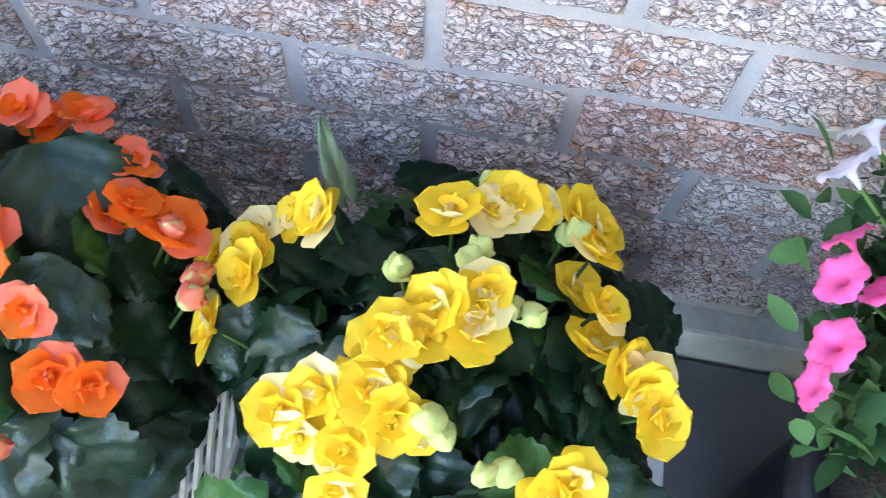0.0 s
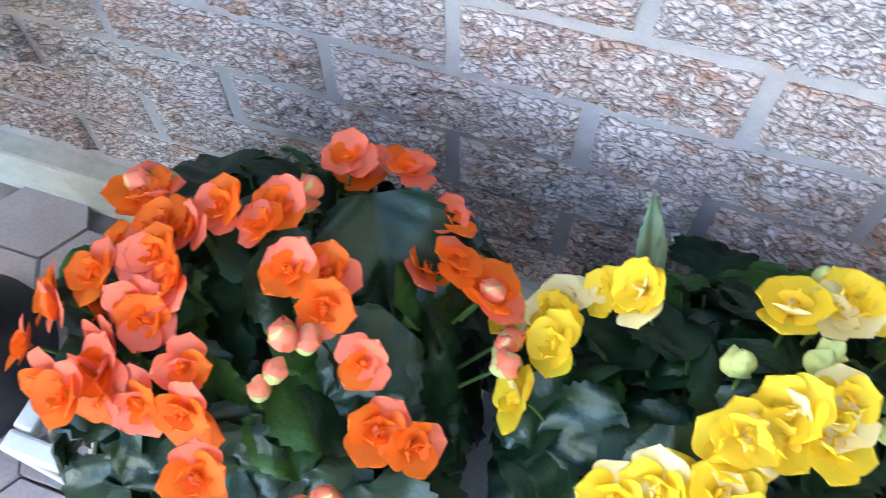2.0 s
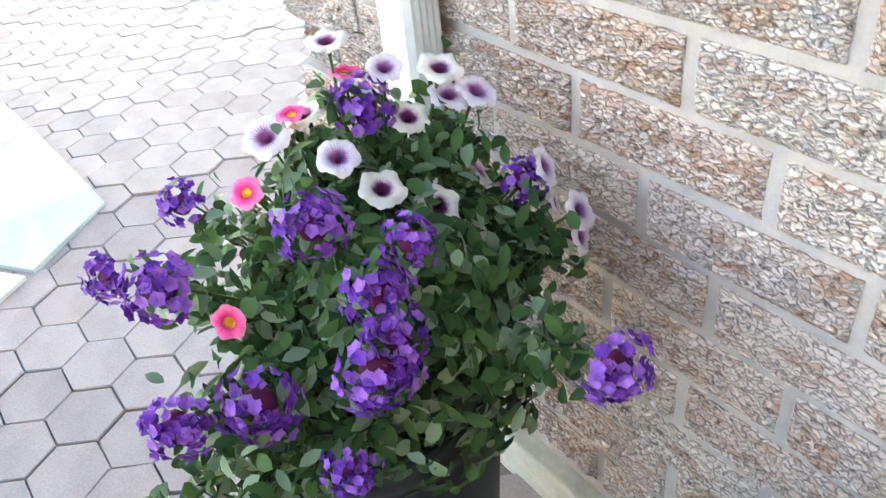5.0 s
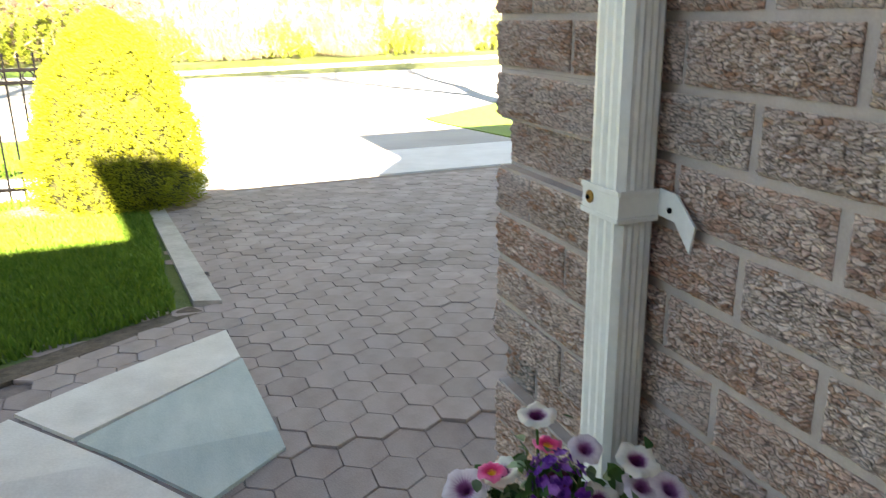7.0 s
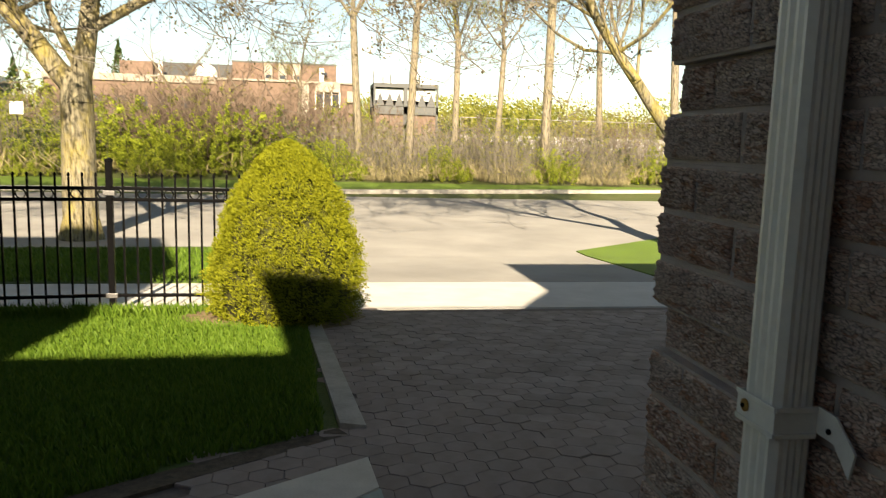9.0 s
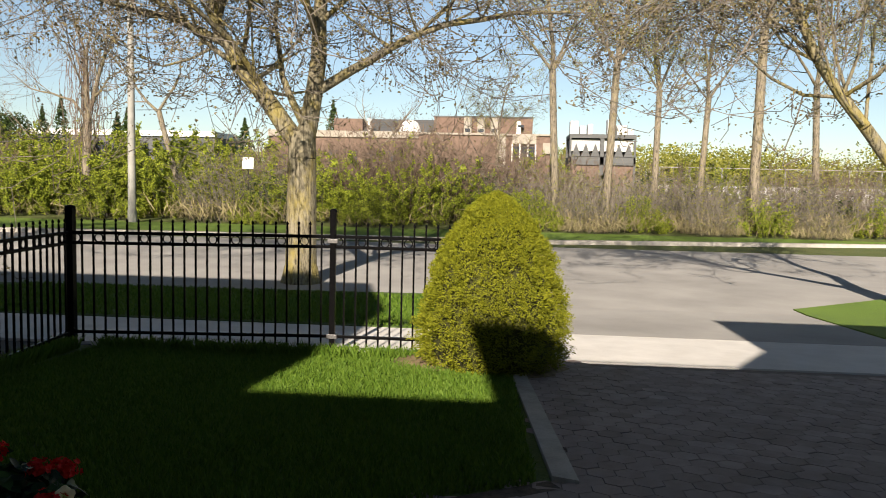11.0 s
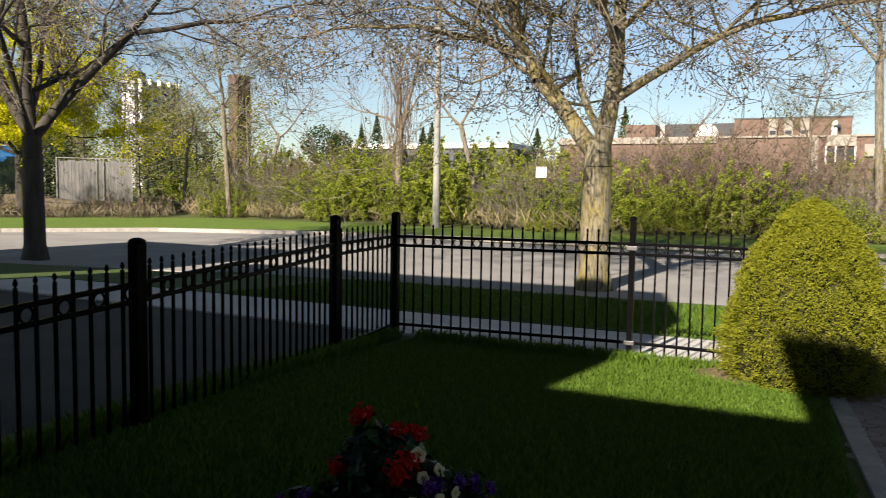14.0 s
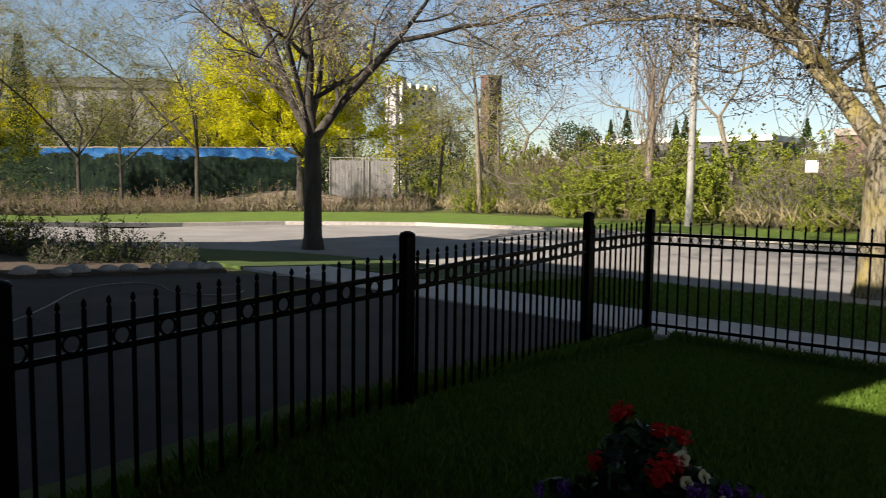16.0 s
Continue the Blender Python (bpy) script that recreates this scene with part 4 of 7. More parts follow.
def tree(name, at, label, trunk_r, height, limbs, seed, bark, leaves=0, leaf_mat=None, leaf_size=0.05, spread=1.0, depth=5, twig_mat=None, group="", lean=(0, 0), leafstart=3, mains=(), low=3.2):
    """A tree: trunk with flare, forking limbs that taper to twigs, and buds or leaves on the twigs."""
    rg = random.Random(seed)
    t = thing(name, (at[0], at[1], at[2]), label, "tree", group)
    thick, thin, tips = [], [], []

    def grow(p, d, ln, r, lev):
        n = 3 if lev < 3 else 2
        q = p
        for k in range(n):
            d = (d + unit(rg) * (0.11 + 0.05 * lev) + Vector((0, 0, 0.04 + (0.02 if lev < 3 else -0.03)))).normalized()
            if lev >= 2 and q.z < low + 0.3:
                d = (d + Vector((0, 0, 0.38))).normalized()
            q2 = q + d * ln / n
            r2 = r * (1 - 0.13 * (1 if lev else 0.5))
            (thick if r > 0.018 else thin).append((q, q2, max(r, 0.0075), max(r2, 0.0062)))
            if lev >= leafstart:
                tips.append((q2, d))
            if lev >= 1 and lev < depth and k < n - 1:
                for s in range(1 if lev < 3 else 2):
                    side = (d * 0.75 + unit(rg) * 0.9 * spread).normalized()
                    grow(q2, side, ln * rg.uniform(0.45, 0.7), r2 * rg.uniform(0.4, 0.6), lev + 1)
            q, r = q2, r2
        if lev < depth:
            for s in range(2 if lev else 0):
                side = (d + unit(rg) * 0.62 * spread).normalized()
                grow(q, side, ln * rg.uniform(0.62, 0.85), r * rg.uniform(0.6, 0.8), lev + 1)
        else:
            tips.append((q, d))
    # trunk, as given, then its limbs
    th = limbs[0]
    top = Vector((lean[0], lean[1], th))
    n = 6
    prev = Vector((0, 0, -0.15))
    for k in range(1, n + 1):
        u = k / n
        q = Vector((lean[0] * u + rg.uniform(-0.01, 0.01), lean[1] * u + rg.uniform(-0.01, 0.01), -0.15 + (th + 0.15) * u))
        flare0, flare1 = (1.45 if k == 1 else 1 - 0.03 * k + 0.1), 1 - 0.03 * (k + 1) + 0.1
        thick.append((prev, q, trunk_r * flare0, trunk_r * flare1))
        prev = q
    for dx, dy, dz, ln, rr in limbs[1:]:
        grow(top - Vector((0, 0, rg.uniform(0.0, 0.12))), Vector((dx, dy, dz)).normalized(), ln, rr, 1)
    for pts, r0, r1 in mains:
        pts = [Vector(p) for p in pts]
        fine = []
        for a, b in zip(pts, pts[1:]):
            fine += [a, (a + b) / 2 + unit(rg) * 0.04]
        fine.append(pts[-1])
        m = len(fine) - 1
        for k in range(m):
            ra, rb = r0 + (r1 - r0) * k / m, r0 + (r1 - r0) * (k + 1) / m
            thick.append((fine[k], fine[k + 1], ra, rb))
            if k >= 3:
                d = (fine[k + 1] - fine[k]).normalized()
                for s in range(3):
                    grow(fine[k + 1], (d * 0.5 + unit(rg) * 0.8 + Vector((0, 0, 0.15))).normalized(), rg.uniform(1.5, 2.5), rb * rg.uniform(0.3, 0.45), 2)
    part("trunk", mesh_of("trunk", *tubes(thick, 9), bark, True), None, t)
    part("branchwork", mesh_of("branchwork", *tubes(thin, 3), twig_mat or M_TWIG), None, t)["kind"] = "stuff"
    if leaves:
        spec = []
        for p, d in tips:
            for k in range(leaves):
                spec.append((p + unit(rg) * leaf_size * 1.8 + d * rg.uniform(-0.15, 0.1), unit(rg), unit(rg), leaf_size * rg.uniform(0.6, 1.2), leaf_size * rg.uniform(0.4, 0.8)))
        part("crown", mesh_of("crown", *leaf_cards(spec), leaf_mat), None, t)
    return t


def ash(at, label, seed, boughs=7, buds=2, low=3.7):
    return tree("ash_tree", at, label, 0.285, 9, [2.75], seed, M_BARK, buds, M_BUDS, 0.065, 1.15, 5, leafstart=3, group="street trees", low=low, mains=(
        (((0, -0.04, 2.5), (0.1, -0.55, 3.2), (0.1, -1.15, 3.9), (0, -1.6, 4.6), (-0.1, -1.8, 5.8), (0, -2.1, 7.2), (0, -2.3, 8.4)), 0.185, 0.04),
        (((0, 0.03, 2.5), (0, 0.22, 3.5), (0, 0.3, 4.7), (0.1, 0.4, 6.0), (0.1, 0.3, 7.6), (0, 0.3, 8.8)), 0.19, 0.04),
        (((0, 0.2, 3.45), (-0.1, 0.9, 3.9), (-0.1, 1.6, 4.3), (0, 2.6, 4.7), (0, 3.8, 4.9), (0.1, 4.8, 4.9)), 0.10, 0.025),
        (((0.1, -1.4, 4.3), (0.4, -2.3, 4.7), (0.6, -3.6, 5.0), (0.6, -4.9, 5.1), (0.6, -6.0, 5.0)), 0.075, 0.02),
        (((0, 0.28, 4.4), (1.0, 0.2, 5.2), (2.2, 0.4, 5.6), (3.2, 0.6, 5.7)), 0.07, 0.02),
        (((0.05, -0.75, 3.45), (0.9, -1.0, 4.2), (2.0, -1.5, 4.8), (3.0, -1.9, 5.0)), 0.06, 0.02),
        (((-0.02, 0.0, 2.9), (-0.4, -0.5, 3.8), (-0.9, -0.8, 4.9), (-1.4, -0.9, 6.4)), 0.075, 0.025))[:boughs])


TREE1 = ash(TREE1_AT, "forked street tree with pale lichened bark and budding twigs", 11)
# low-forking neighbour behind the house corner, one limb reaching out
TREE3 = tree("ash_tree", TREE3_AT, "low-forking street tree with yellow lichened limbs beyond the house corner", 0.24, 8, [1.7], 12, M_BARK, 3, M_BUDS, 0.06, 1.1, 5, leafstart=3, group="street trees", low=4.0, mains=(
    (((0, 0, 1.5), (0, -0.45, 2.05), (0.05, -1.15, 2.9), (0, -1.9, 3.9), (-0.1, -2.4, 5.1), (0, -2.7, 6.6)), 0.13, 0.04),
    (((0, 0.05, 1.5), (-0.1, 0.35, 2.6), (0, 0.3, 4.0), (0.1, 0.6, 5.6), (0, 0.8, 7.2)), 0.15, 0.04)))

TREE2 = tree("maple_tree", TREE2_AT, "dark-trunked street tree with bare budding branches beside the neighbour's drive", 0.24, 9,
             [2.9, (0.35, -0.55, 0.8, 3.4, 0.14), (-0.3, 0.6, 0.75, 3.4, 0.14), (0.0, 0.05, 1.0, 3.2, 0.15), (-0.4, -0.6, 0.6, 3.2, 0.1), (0.7, 0.5, 0.6, 3.0, 0.09)], 5, M_DARKBARK, 1, M_BUDS, 0.05, 1.0, 6, M_TWIG, leafstart=5)
# ---------------------------------------------------------------- street furniture and distance
def street_lamp():
    t = thing("street_lamp", (-30.0, -15.85, -0.35), "tall grey concrete street lamp pole on the grass bank", "lamp post")
    part("pole", mesh_of("pole", *tubes([((0, 0, -0.2), (0, 0, 0.5), 0.2, 0.17), ((0, 0, 0.5), (0, 0, 11.5), 0.16, 0.10)], 14), M_POLE, True), None, t)
    part("arm", mesh_of("arm", *tubes([((0, 0, 11.2), (1.2, 0, 11.6), 0.05, 0.04)], 8), M_POLE), None, t)
    part("lantern", box(1.1, 1.7, -0.13, 0.13, 11.55, 11.7, 0.03), M_POLE, t)


street_lamp()
sgn = thing("notice_board", (-31.6, -11.6, -0.25), "small white sign on a post in the shrubs", "sign")
part("post", box(-0.025, 0.025, -0.025, 0.025, -0.4, 2.5), M_DARKBARK, sgn)
part("panel", box(0.03, 0.05, -0.24, 0.24, 2.15, 2.62, 0.01), M_WHITEPAINT, sgn)
ysg = thing("road_sign", (-43.0, -53.0, 0.0), "small yellow sign beside the board fence", "sign")
part("post", box(-0.04, 0.04, -0.04, 0.04, -0.5, 2.6), M_POLE, ysg)
part("panel", box(-0.3, 0.3, 0.05, 0.08, 1.9, 2.6, 0.02), M_YSIGN, ysg)


def windows_on(parent, y0, y1, z0, z1, x, n, m, w, h, mat=None):
    for i in range(n):
        for j in range(m):
            cy, cz = y0 + (y1 - y0) * (i + 0.5) / n, z0 + (z1 - z0) * (j + 0.5) / m
            p = part("window", box(x, x + 0.15, cy - w / 2, cy + w / 2, cz - h / 2, cz + h / 2), mat or M_GLASSDK, parent)


def school():
    t = thing("school_building", (-80, 0, 0.3), "low brown brick school with tan panels and dark sloped roof", "school")
    part("wall", box(-14, 0, -26, 3.5, -0.8, 6.5), M_FARBRICK, t)
    part("upper_wall", box(-14, -2, -8.7, 1.7, 6.5, 8.35), M_FARBRICK, t)
    part("side_wall", box(-14, -2, -19.5, -16.4, 6.5, 8.05), M_FARBRICK, t)
    bm = bmesh.new()
    v = [bm.verts.new(p) for p in ((-1.5, -16.35, 6.52), (-1.5, -8.75, 6.52), (-7, -8.75, 8.45), (-7, -16.35, 8.45), (-9, -16.35, 6.52), (-9, -8.75, 6.52))]
    for f in ((0, 1, 2, 3), (3, 2, 5, 4), (0, 3, 4), (1, 5, 2)):
        bm.faces.new([v[k] for k in f])
    part("roof", bm, M_FARROOF, t)
    part("upper_coping", box(-14, -1.93, -8.75, 1.75, 8.352, 8.5), M_FARROOF, t)
    part("parapet", box(-1, 0.25, -26, -10.1, 5.95, 6.6), M_FARTAN, t)
    part("fascia", box(-0.1, 0.2, -10.05, 3.6, 6.4, 6.58), M_FARTAN, t)
    dome = lathe([(1.15, 0), (1.1, 0.5), (0.85, 0.95), (0.5, 1.2), (0.05, 1.3)], 20)
    d = part("skylight", dome, M_WHITEPAINT, t, "white domed skylight")
    d.location = (-2.4, -11.3, 6.75)
    part("flue", box(-1.4, -1.1, -15.7, -15.3, 6.6, 8.0), M_WHITEPAINT, t)
    for y in (-5.1, -3.7, -2.3):
        c = part("chimney", box(-1.9, -1.3, y - 0.4, y + 0.4, 6.6, 8.3, 0.03), M_FARTAN, t, "tan rooftop vent stack")
        part("vent_slot", box(-1.29, -1.24, y - 0.28, y + 0.28, 6.8, 7.15), M_GLASSDK, c)
    part("flue", box(-1.6, -1.2, 0.0, 0.45, 6.6, 8.0), M_WHITEPAINT, t)
    part("flue_cowl", box(-1.62, -1.15, 0.15, 0.75, 7.35, 7.6), M_GLASSDK, t)
    for y0, y1, z0, z1 in ((-1.75, -1.05, 2.5, 6.38), (-0.4, 2.05, 5.55, 6.38), (2.75, 3.5, 4.6, 5.7)):
        part("panel", box(0.05, 0.3, y0, y1, z0, z1), M_FARTAN, t, "tan wall panel")
    windows_on(t, -0.35, 2.0, 3.9, 5.5, 0.05, 3, 1, 0.62, 1.25)
    for y in (-0.4, 0.4, 1.2, 2.0):
        part("mullion", box(0.06, 0.22, y - 0.06, y + 0.06, 3.7, 5.54), M_WHITEPAINT, t)
    windows_on(t, -24, -12, 3.0, 5.0, 0.05, 6, 1, 1.0, 1.1)
    u = thing("cooling_plant", (-80, 8.75, 0), "dark steel frame of white cooling units beside the school", "plant unit")
    part("base_wall", box(-4.8, -0.25, -3.2, 3.3, -0.5, 3.9), M_FARBRICK, u)
    part("deck", box(-5, 0, -3.3, 3.4, 3.9, 4.7), M_FARROOF, u)
    part("back_panel", box(-5, -4.6, -3.3, 3.4, 4.7, 6.6), M_FARROOF, u)
    part("top_rail", box(-5, 0.05, -3.3, 3.4, 6.6, 7.0), M_FARROOF, u)
    for y0 in (-3.1, 0.25):
        for k in range(3):
            y = y0 + 0.5 + k * 0.98
            bm = bmesh.new()
            v = [bm.verts.new(p) for p in ((-0.3, y - 0.46, 4.75), (-0.3, y + 0.46, 4.75), (-0.3, y, 6.1), (-3.5, y - 0.46, 4.75), (-3.5, y + 0.46, 4.75), (-3.5, y, 6.1))]
            for f in ((0, 1, 2), (3, 5, 4), (0, 3, 4, 1), (1, 4, 5, 2), (2, 5, 3, 0)):
                bm.faces.new([v[q] for q in f])
            part("louvre", bm, M_FARROOF, u)
        part("condenser", box(-4.5, -0.4, y0, y0 + 2.9, 5.3, 6.5), M_FARGREY, u, "pale condenser casing")
    for y in (-3.2, -0.1, 0.1, 3.3):
        part("column", box(-0.2, 0.0, y - 0.1, y + 0.1, -0.3, 6.6), M_FARROOF, u)
    for y0, y1, z1 in ((-3.2, -2.4, 8.4), (-2.2, -1.6, 7.9), (-1.4, -0.9, 8.1), (0.6, 1.4, 8.6), (1.6, 2.6, 8.0), (2.7, 3.2, 7.7)):
        part("roof_unit", box(-2.5, -1.0, y0, y1, 7.0, z1, 0.05), M_WHITEPAINT, u, "white rooftop unit")
    lo = thing("low_building", (-89, -44, 0), "long low building with a white roof edge beyond the thicket", "building")
    part("wall", box(-10, 0, -14, 8.5, -0.5, 6.5), M_FARROOF, lo)
    part("fascia", box(-10, 0.3, -14.2, 8.7, 6.5, 7.15), M_WHITEPAINT, lo, "white roof edge")
    windows_on(lo, -13.5, 8, 4.6, 6.0, 0.02, 9, 1, 1.7, 0.8)
    rw = thing("yard_wall", (-62, 17, 0), "pale concrete yard wall with fence posts beyond the thicket", "wall")
    part("wall", box(-0.2, 0, -6, 14, -0.5, 1.9), M_FARGREY, rw)
    for k in range(9):
        part("post", box(-0.12, -0.04, -5.9 + k * 2.4, -5.82 + k * 2.4, 1.9, 3.3), M_POLE, rw)
    part("rail", box(-0.12, -0.04, -5.9, 13.6, 3.24, 3.3), M_POLE, rw)


school()
tw = thing("brick_tower", (-78.8, -68.9, 0), "tall brown brick chimney tower", "tower")
part("shaft", box(-1.29, 1.29, -0.77, 0.77, -0.5, 15.2, 0.05), M_TOWER, tw)
part("coping", box(-1.34, 1.34, -0.82, 0.82, 15.2, 15.5), M_TOWER, tw)


def apartment():
    """A slab block: a narrow end coloured as sunlit, and a long side, coloured as shaded, of balcony stacks between
    white fins.
    """
    t = thing("apartment_block", (-205.3, -226.7, 0), "distant pale high-rise apartment block with stacked balconies", "apartment block")
    part("wall", box(-22, 0, -6.5, 0, -1, 39.5), M_APT, t)
    # sunlit end and shaded side told apart by colour: M_FARGREY against M_APT
    part("end_wall", box(0.02, 0.3, -6.5, 0, -1, 41.2), M_FARGREY, t, "end wall in a paler grey that stands for sunlight")
    part("roof_house", box(-6, -1, -5.5, -1, 39.5, 42.5), M_APT, t)
    for k in range(5):
        x = -1.8 - k * 4.6
        part("fin", box(x - 0.35, x + 0.35, 0.0, 1.6, -1, 40.2), M_WHITEPAINT, t)
    for k in range(4):
        x0, x1 = -1.8 - k * 4.6 - 4.08, -1.8 - k * 4.6 - 0.52
        for j in range(13):
            z = 1.0 + j * 2.95
            part("window", box(x0 + 0.1, x1 - 0.1, 0.02, 0.12, z + 1.1, z + 2.5), M_GLASSDK, t)
            part("balcony", box(x0, x1, 0.14, 1.5, z, z + 0.95), M_FARGREY, t)


apartment()
fb = thing("hill_building", (-51.9, -107.6, 0), "long grey building behind the wood", "building", rz=-45.8)
part("wall", box(0, 21, -8, 0, -0.5, 14.2), M_APT, fb)
part("roof", box(-0.5, 21.5, -8.5, 0.5, 14.2, 15.6), M_FARROOF, fb)
for k in range(7):
    part("window", box(1.5 + k * 2.8, 2.9 + k * 2.8, 0.01, 0.12, 10.8, 12.6), M_GLASSDK, fb)


def mural_material():
    """Painted landscape: blue sky along the top, dark wooded hills below, darker still for the trees' shade, pale
    flecks of flowers.
    """
    m, n, l, b = material("mural_paint", 0.8)
    tc, sep = n.new("ShaderNodeTexCoord"), n.new("ShaderNodeSeparateXYZ")
    l.new(tc.outputs["Object"], sep.inputs[0])
    v = coords(n, l, (0.4, 1, 0.7))
    hills = noise_tex(n, l, v, 1.1, 5, 0.65)
    up = scalar(n, l, "ADD", scalar(n, l, "MULTIPLY", sep.outputs["Z"], 0.25), scalar(n, l, "MULTIPLY", hills, 0.9))
    sky_c = ramp(n, l, noise_tex(n, l, v, 2.5, 3), [(0.35, (0.01, 0.06, 0.2)), (0.6, (0.025, 0.14, 0.36)), (0.75, (0.15, 0.24, 0.36))])
    # land tones lowered, so the shade over the wall is in the paint
    land = ramp(n, l, noise_tex(n, l, coords(n, l, (1.6, 1, 0.7)), 1.8, 5, 0.7), [(0.3, (0.003, 0.006, 0.005)), (0.5, (0.008, 0.017, 0.013)), (0.6, (0.016, 0.032, 0.014)), (0.7, (0.015, 0.028, 0.045))])
    cutoff = n.new("ShaderNodeMapRange")
    cutoff.inputs["From Min"].default_value, cutoff.inputs["From Max"].default_value = 1.22, 1.25
    l.new(up, cutoff.inputs["Value"])
    col = mix(n, l, cutoff.outputs[0], land, sky_c)
    vo = n.new("ShaderNodeTexVoronoi")
    vo.inputs["Scale"].default_value = 3.2
    l.new(coords(n, l), vo.inputs["Vector"])
    fleck = scalar(n, l, "MULTIPLY", ramp(n, l, vo.outputs["Distance"], [(0.1, (0.6, 0.6, 0.6)), (0.25, (0, 0, 0))]), ramp(n, l, noise_tex(n, l, v, 0.8, 2), [(0.55, (0, 0, 0)), (0.62, (1, 1, 1))]))
    col = mix(n, l, fleck, col, (0.22, 0.24, 0.2))
    l.new(col, b.inputs["Base Color"])
    b.inputs["Specular IOR Level"].default_value = 0.08
    return m


M_MURAL = mural_material()
mur = thing("mural_wall", (-35.6, -50.9, 0), "dark painted landscape mural wall with blue sky, half hidden by weeds", "wall", rz=-45.8)
for k in range(11):
    x0 = k * 2.75
    part("panel", box(x0, x0 + 2.73, -0.15, 0.0, -0.6, 3.85 - 0.03 * k), M_MURAL, mur)
    part("coping", box(x0, x0 + 2.73, -0.2, 0.06, 3.855 - 0.03 * k, 3.93 - 0.03 * k), M_FARTAN, mur)
bf = thing("board_fence", (-40.4, -45.8, 0), "weathered grey vertical board fence with white frame", "fence", rz=-45.8)
for k in range(20):
    part("board", box(k * 0.25, k * 0.25 + 0.235, 0, 0.03, -0.4, 2.95 + 0.05 * math.sin(k * 1.7)), M_GREYWOOD, bf)
for x in (0.0, 1.9, 2.35, 4.95):
    part("post", box(x - 0.035, x + 0.035, 0.04, 0.12, -0.4, 3.2), M_POLE, bf)
part("top_rail", box(0.0, 4.95, 0.05, 0.11, 3.1, 3.16), M_POLE, bf)


def dirt_mound():
    """A low heap of bare pale soil before the mural."""
    verts, faces, n = [(0, 0, 0.75)], [], 26
    for q, (r, z) in enumerate(((0.3, 0.68), (0.6, 0.42), (0.85, 0.14), (1.0, -0.15))):
        for k in range(n):
            a = 6.2832 * k / n
            w = 1 + 0.12 * noise.noise(Vector((math.cos(a) * 2, math.sin(a) * 2, q)))
            verts.append((5.5 * r * w * math.cos(a), 2.4 * r * w * math.sin(a), z + 0.08 * noise.noise(Vector((r * 3 + k * 0.4, a, 1)))))
    faces += [(0, 1 + k, 1 + (k + 1) % n) for k in range(n)]
    for q in range(3):
        faces += [(1 + q * n + k, 1 + (q + 1) * n + k, 1 + (q + 1) * n + (k + 1) % n, 1 + q * n + (k + 1) % n) for k in range(n)]
    ob = new("dirt_mound", mesh_of("dirt_mound", verts, faces, M_DIRT, True))
    ob.matrix_basis = pose(-30.0, -44.5, -0.1, 0, 0, -45)
    tagged(ob, "low mound of bare pale soil before the mural", "mound", "", "structure")


M_DIRT = grainy("pale_dirt", (0.20, 0.165, 0.115), (0.36, 0.30, 0.22), 3, 0.95, 0.6, 0.02, fine=40, stains=0.5, stain_col=(0.12, 0.11, 0.06))
dirt_mound()

# ---------------------------------------------------------------- shrubs and trees of the far bank
def shrub(name, label, h, w, leaves, leaf_mat, seed, stems=60, dry=0, size=0.09, twig_mat=None, category="shrub", group="bank shrubs", dry_mat=None, round_top=0.5, twigs=3):
    """Many thin stems from the ground, tallest in the middle, that fork to twigs; leaves in tufts on the twigs, dry stalks round the foot."""
    rg = random.Random(seed)
    t = thing(name, (0, 0, 0), label, category, group)
    segs, tips = [], []
    for k in range(stems):
        a, rr = rg.uniform(0, 6.283), math.sqrt(rg.random())
        r = w * 0.46 * rr
        p = Vector((r * math.cos(a), r * math.sin(a), -0.1))
        d = Vector((math.cos(a) * 0.45 * rr, math.sin(a) * 0.45 * rr, 1)).normalized()
        hh = h * (1 - round_top * rr * rr) * rg.uniform(0.6, 1.08)
        for s in range(4):
            d = (d + unit(rg) * 0.25).normalized()
            q = p + d * hh / 4
            segs.append((p, q, 0.017 * (1 - s / 5), 0.017 * (1 - (s + 1) / 5)))
            for b in range(twigs):
                e = (d + unit(rg) * 0.9).normalized()
                q2 = q + e * hh * rg.uniform(0.08, 0.22)
                segs.append((q, q2, 0.008, 0.004))
                tips += [q2, (q + q2) / 2]
            tips.append(q)
            p = q
    part("branchwork", mesh_of("branchwork", *tubes(segs, 3), twig_mat or M_TWIG), None, t)["kind"] = "stuff"
    spec = []
    while len(spec) < leaves:
        p = rg.choice(tips) + unit(rg) * 0.12 * rg.random()
        for q in range(7):
            spec.append((p + unit(rg) * 0.11 * rg.random(), unit(rg) + Vector((0.3, 0, 0.5)), unit(rg), size * rg.uniform(0.6, 1.3), size * rg.uniform(0.45, 0.9)))
    if spec:
        part("foliage", mesh_of("foliage", *leaf_cards(spec), leaf_mat), None, t)
    if dry:
        ds = []
        for k in range(dry):
            a, r = rg.uniform(0, 6.283), w * 0.62 * math.sqrt(rg.random())
            ln = rg.uniform(0.35, 1.1) * min(h / 2.2, 1)
            p = Vector((r * math.cos(a), r * math.sin(a), ln * 0.5))
            ds.append((p, unit(rg), Vector((rg.uniform(-0.4, 0.4), rg.uniform(-0.4, 0.4), 1)), ln, rg.uniform(0.006, 0.012)))
        part("dry_growth", mesh_of("dry_growth", *leaf_cards(ds), dry_mat or M_STRAW), None, t)["kind"] = "stuff"
    return t


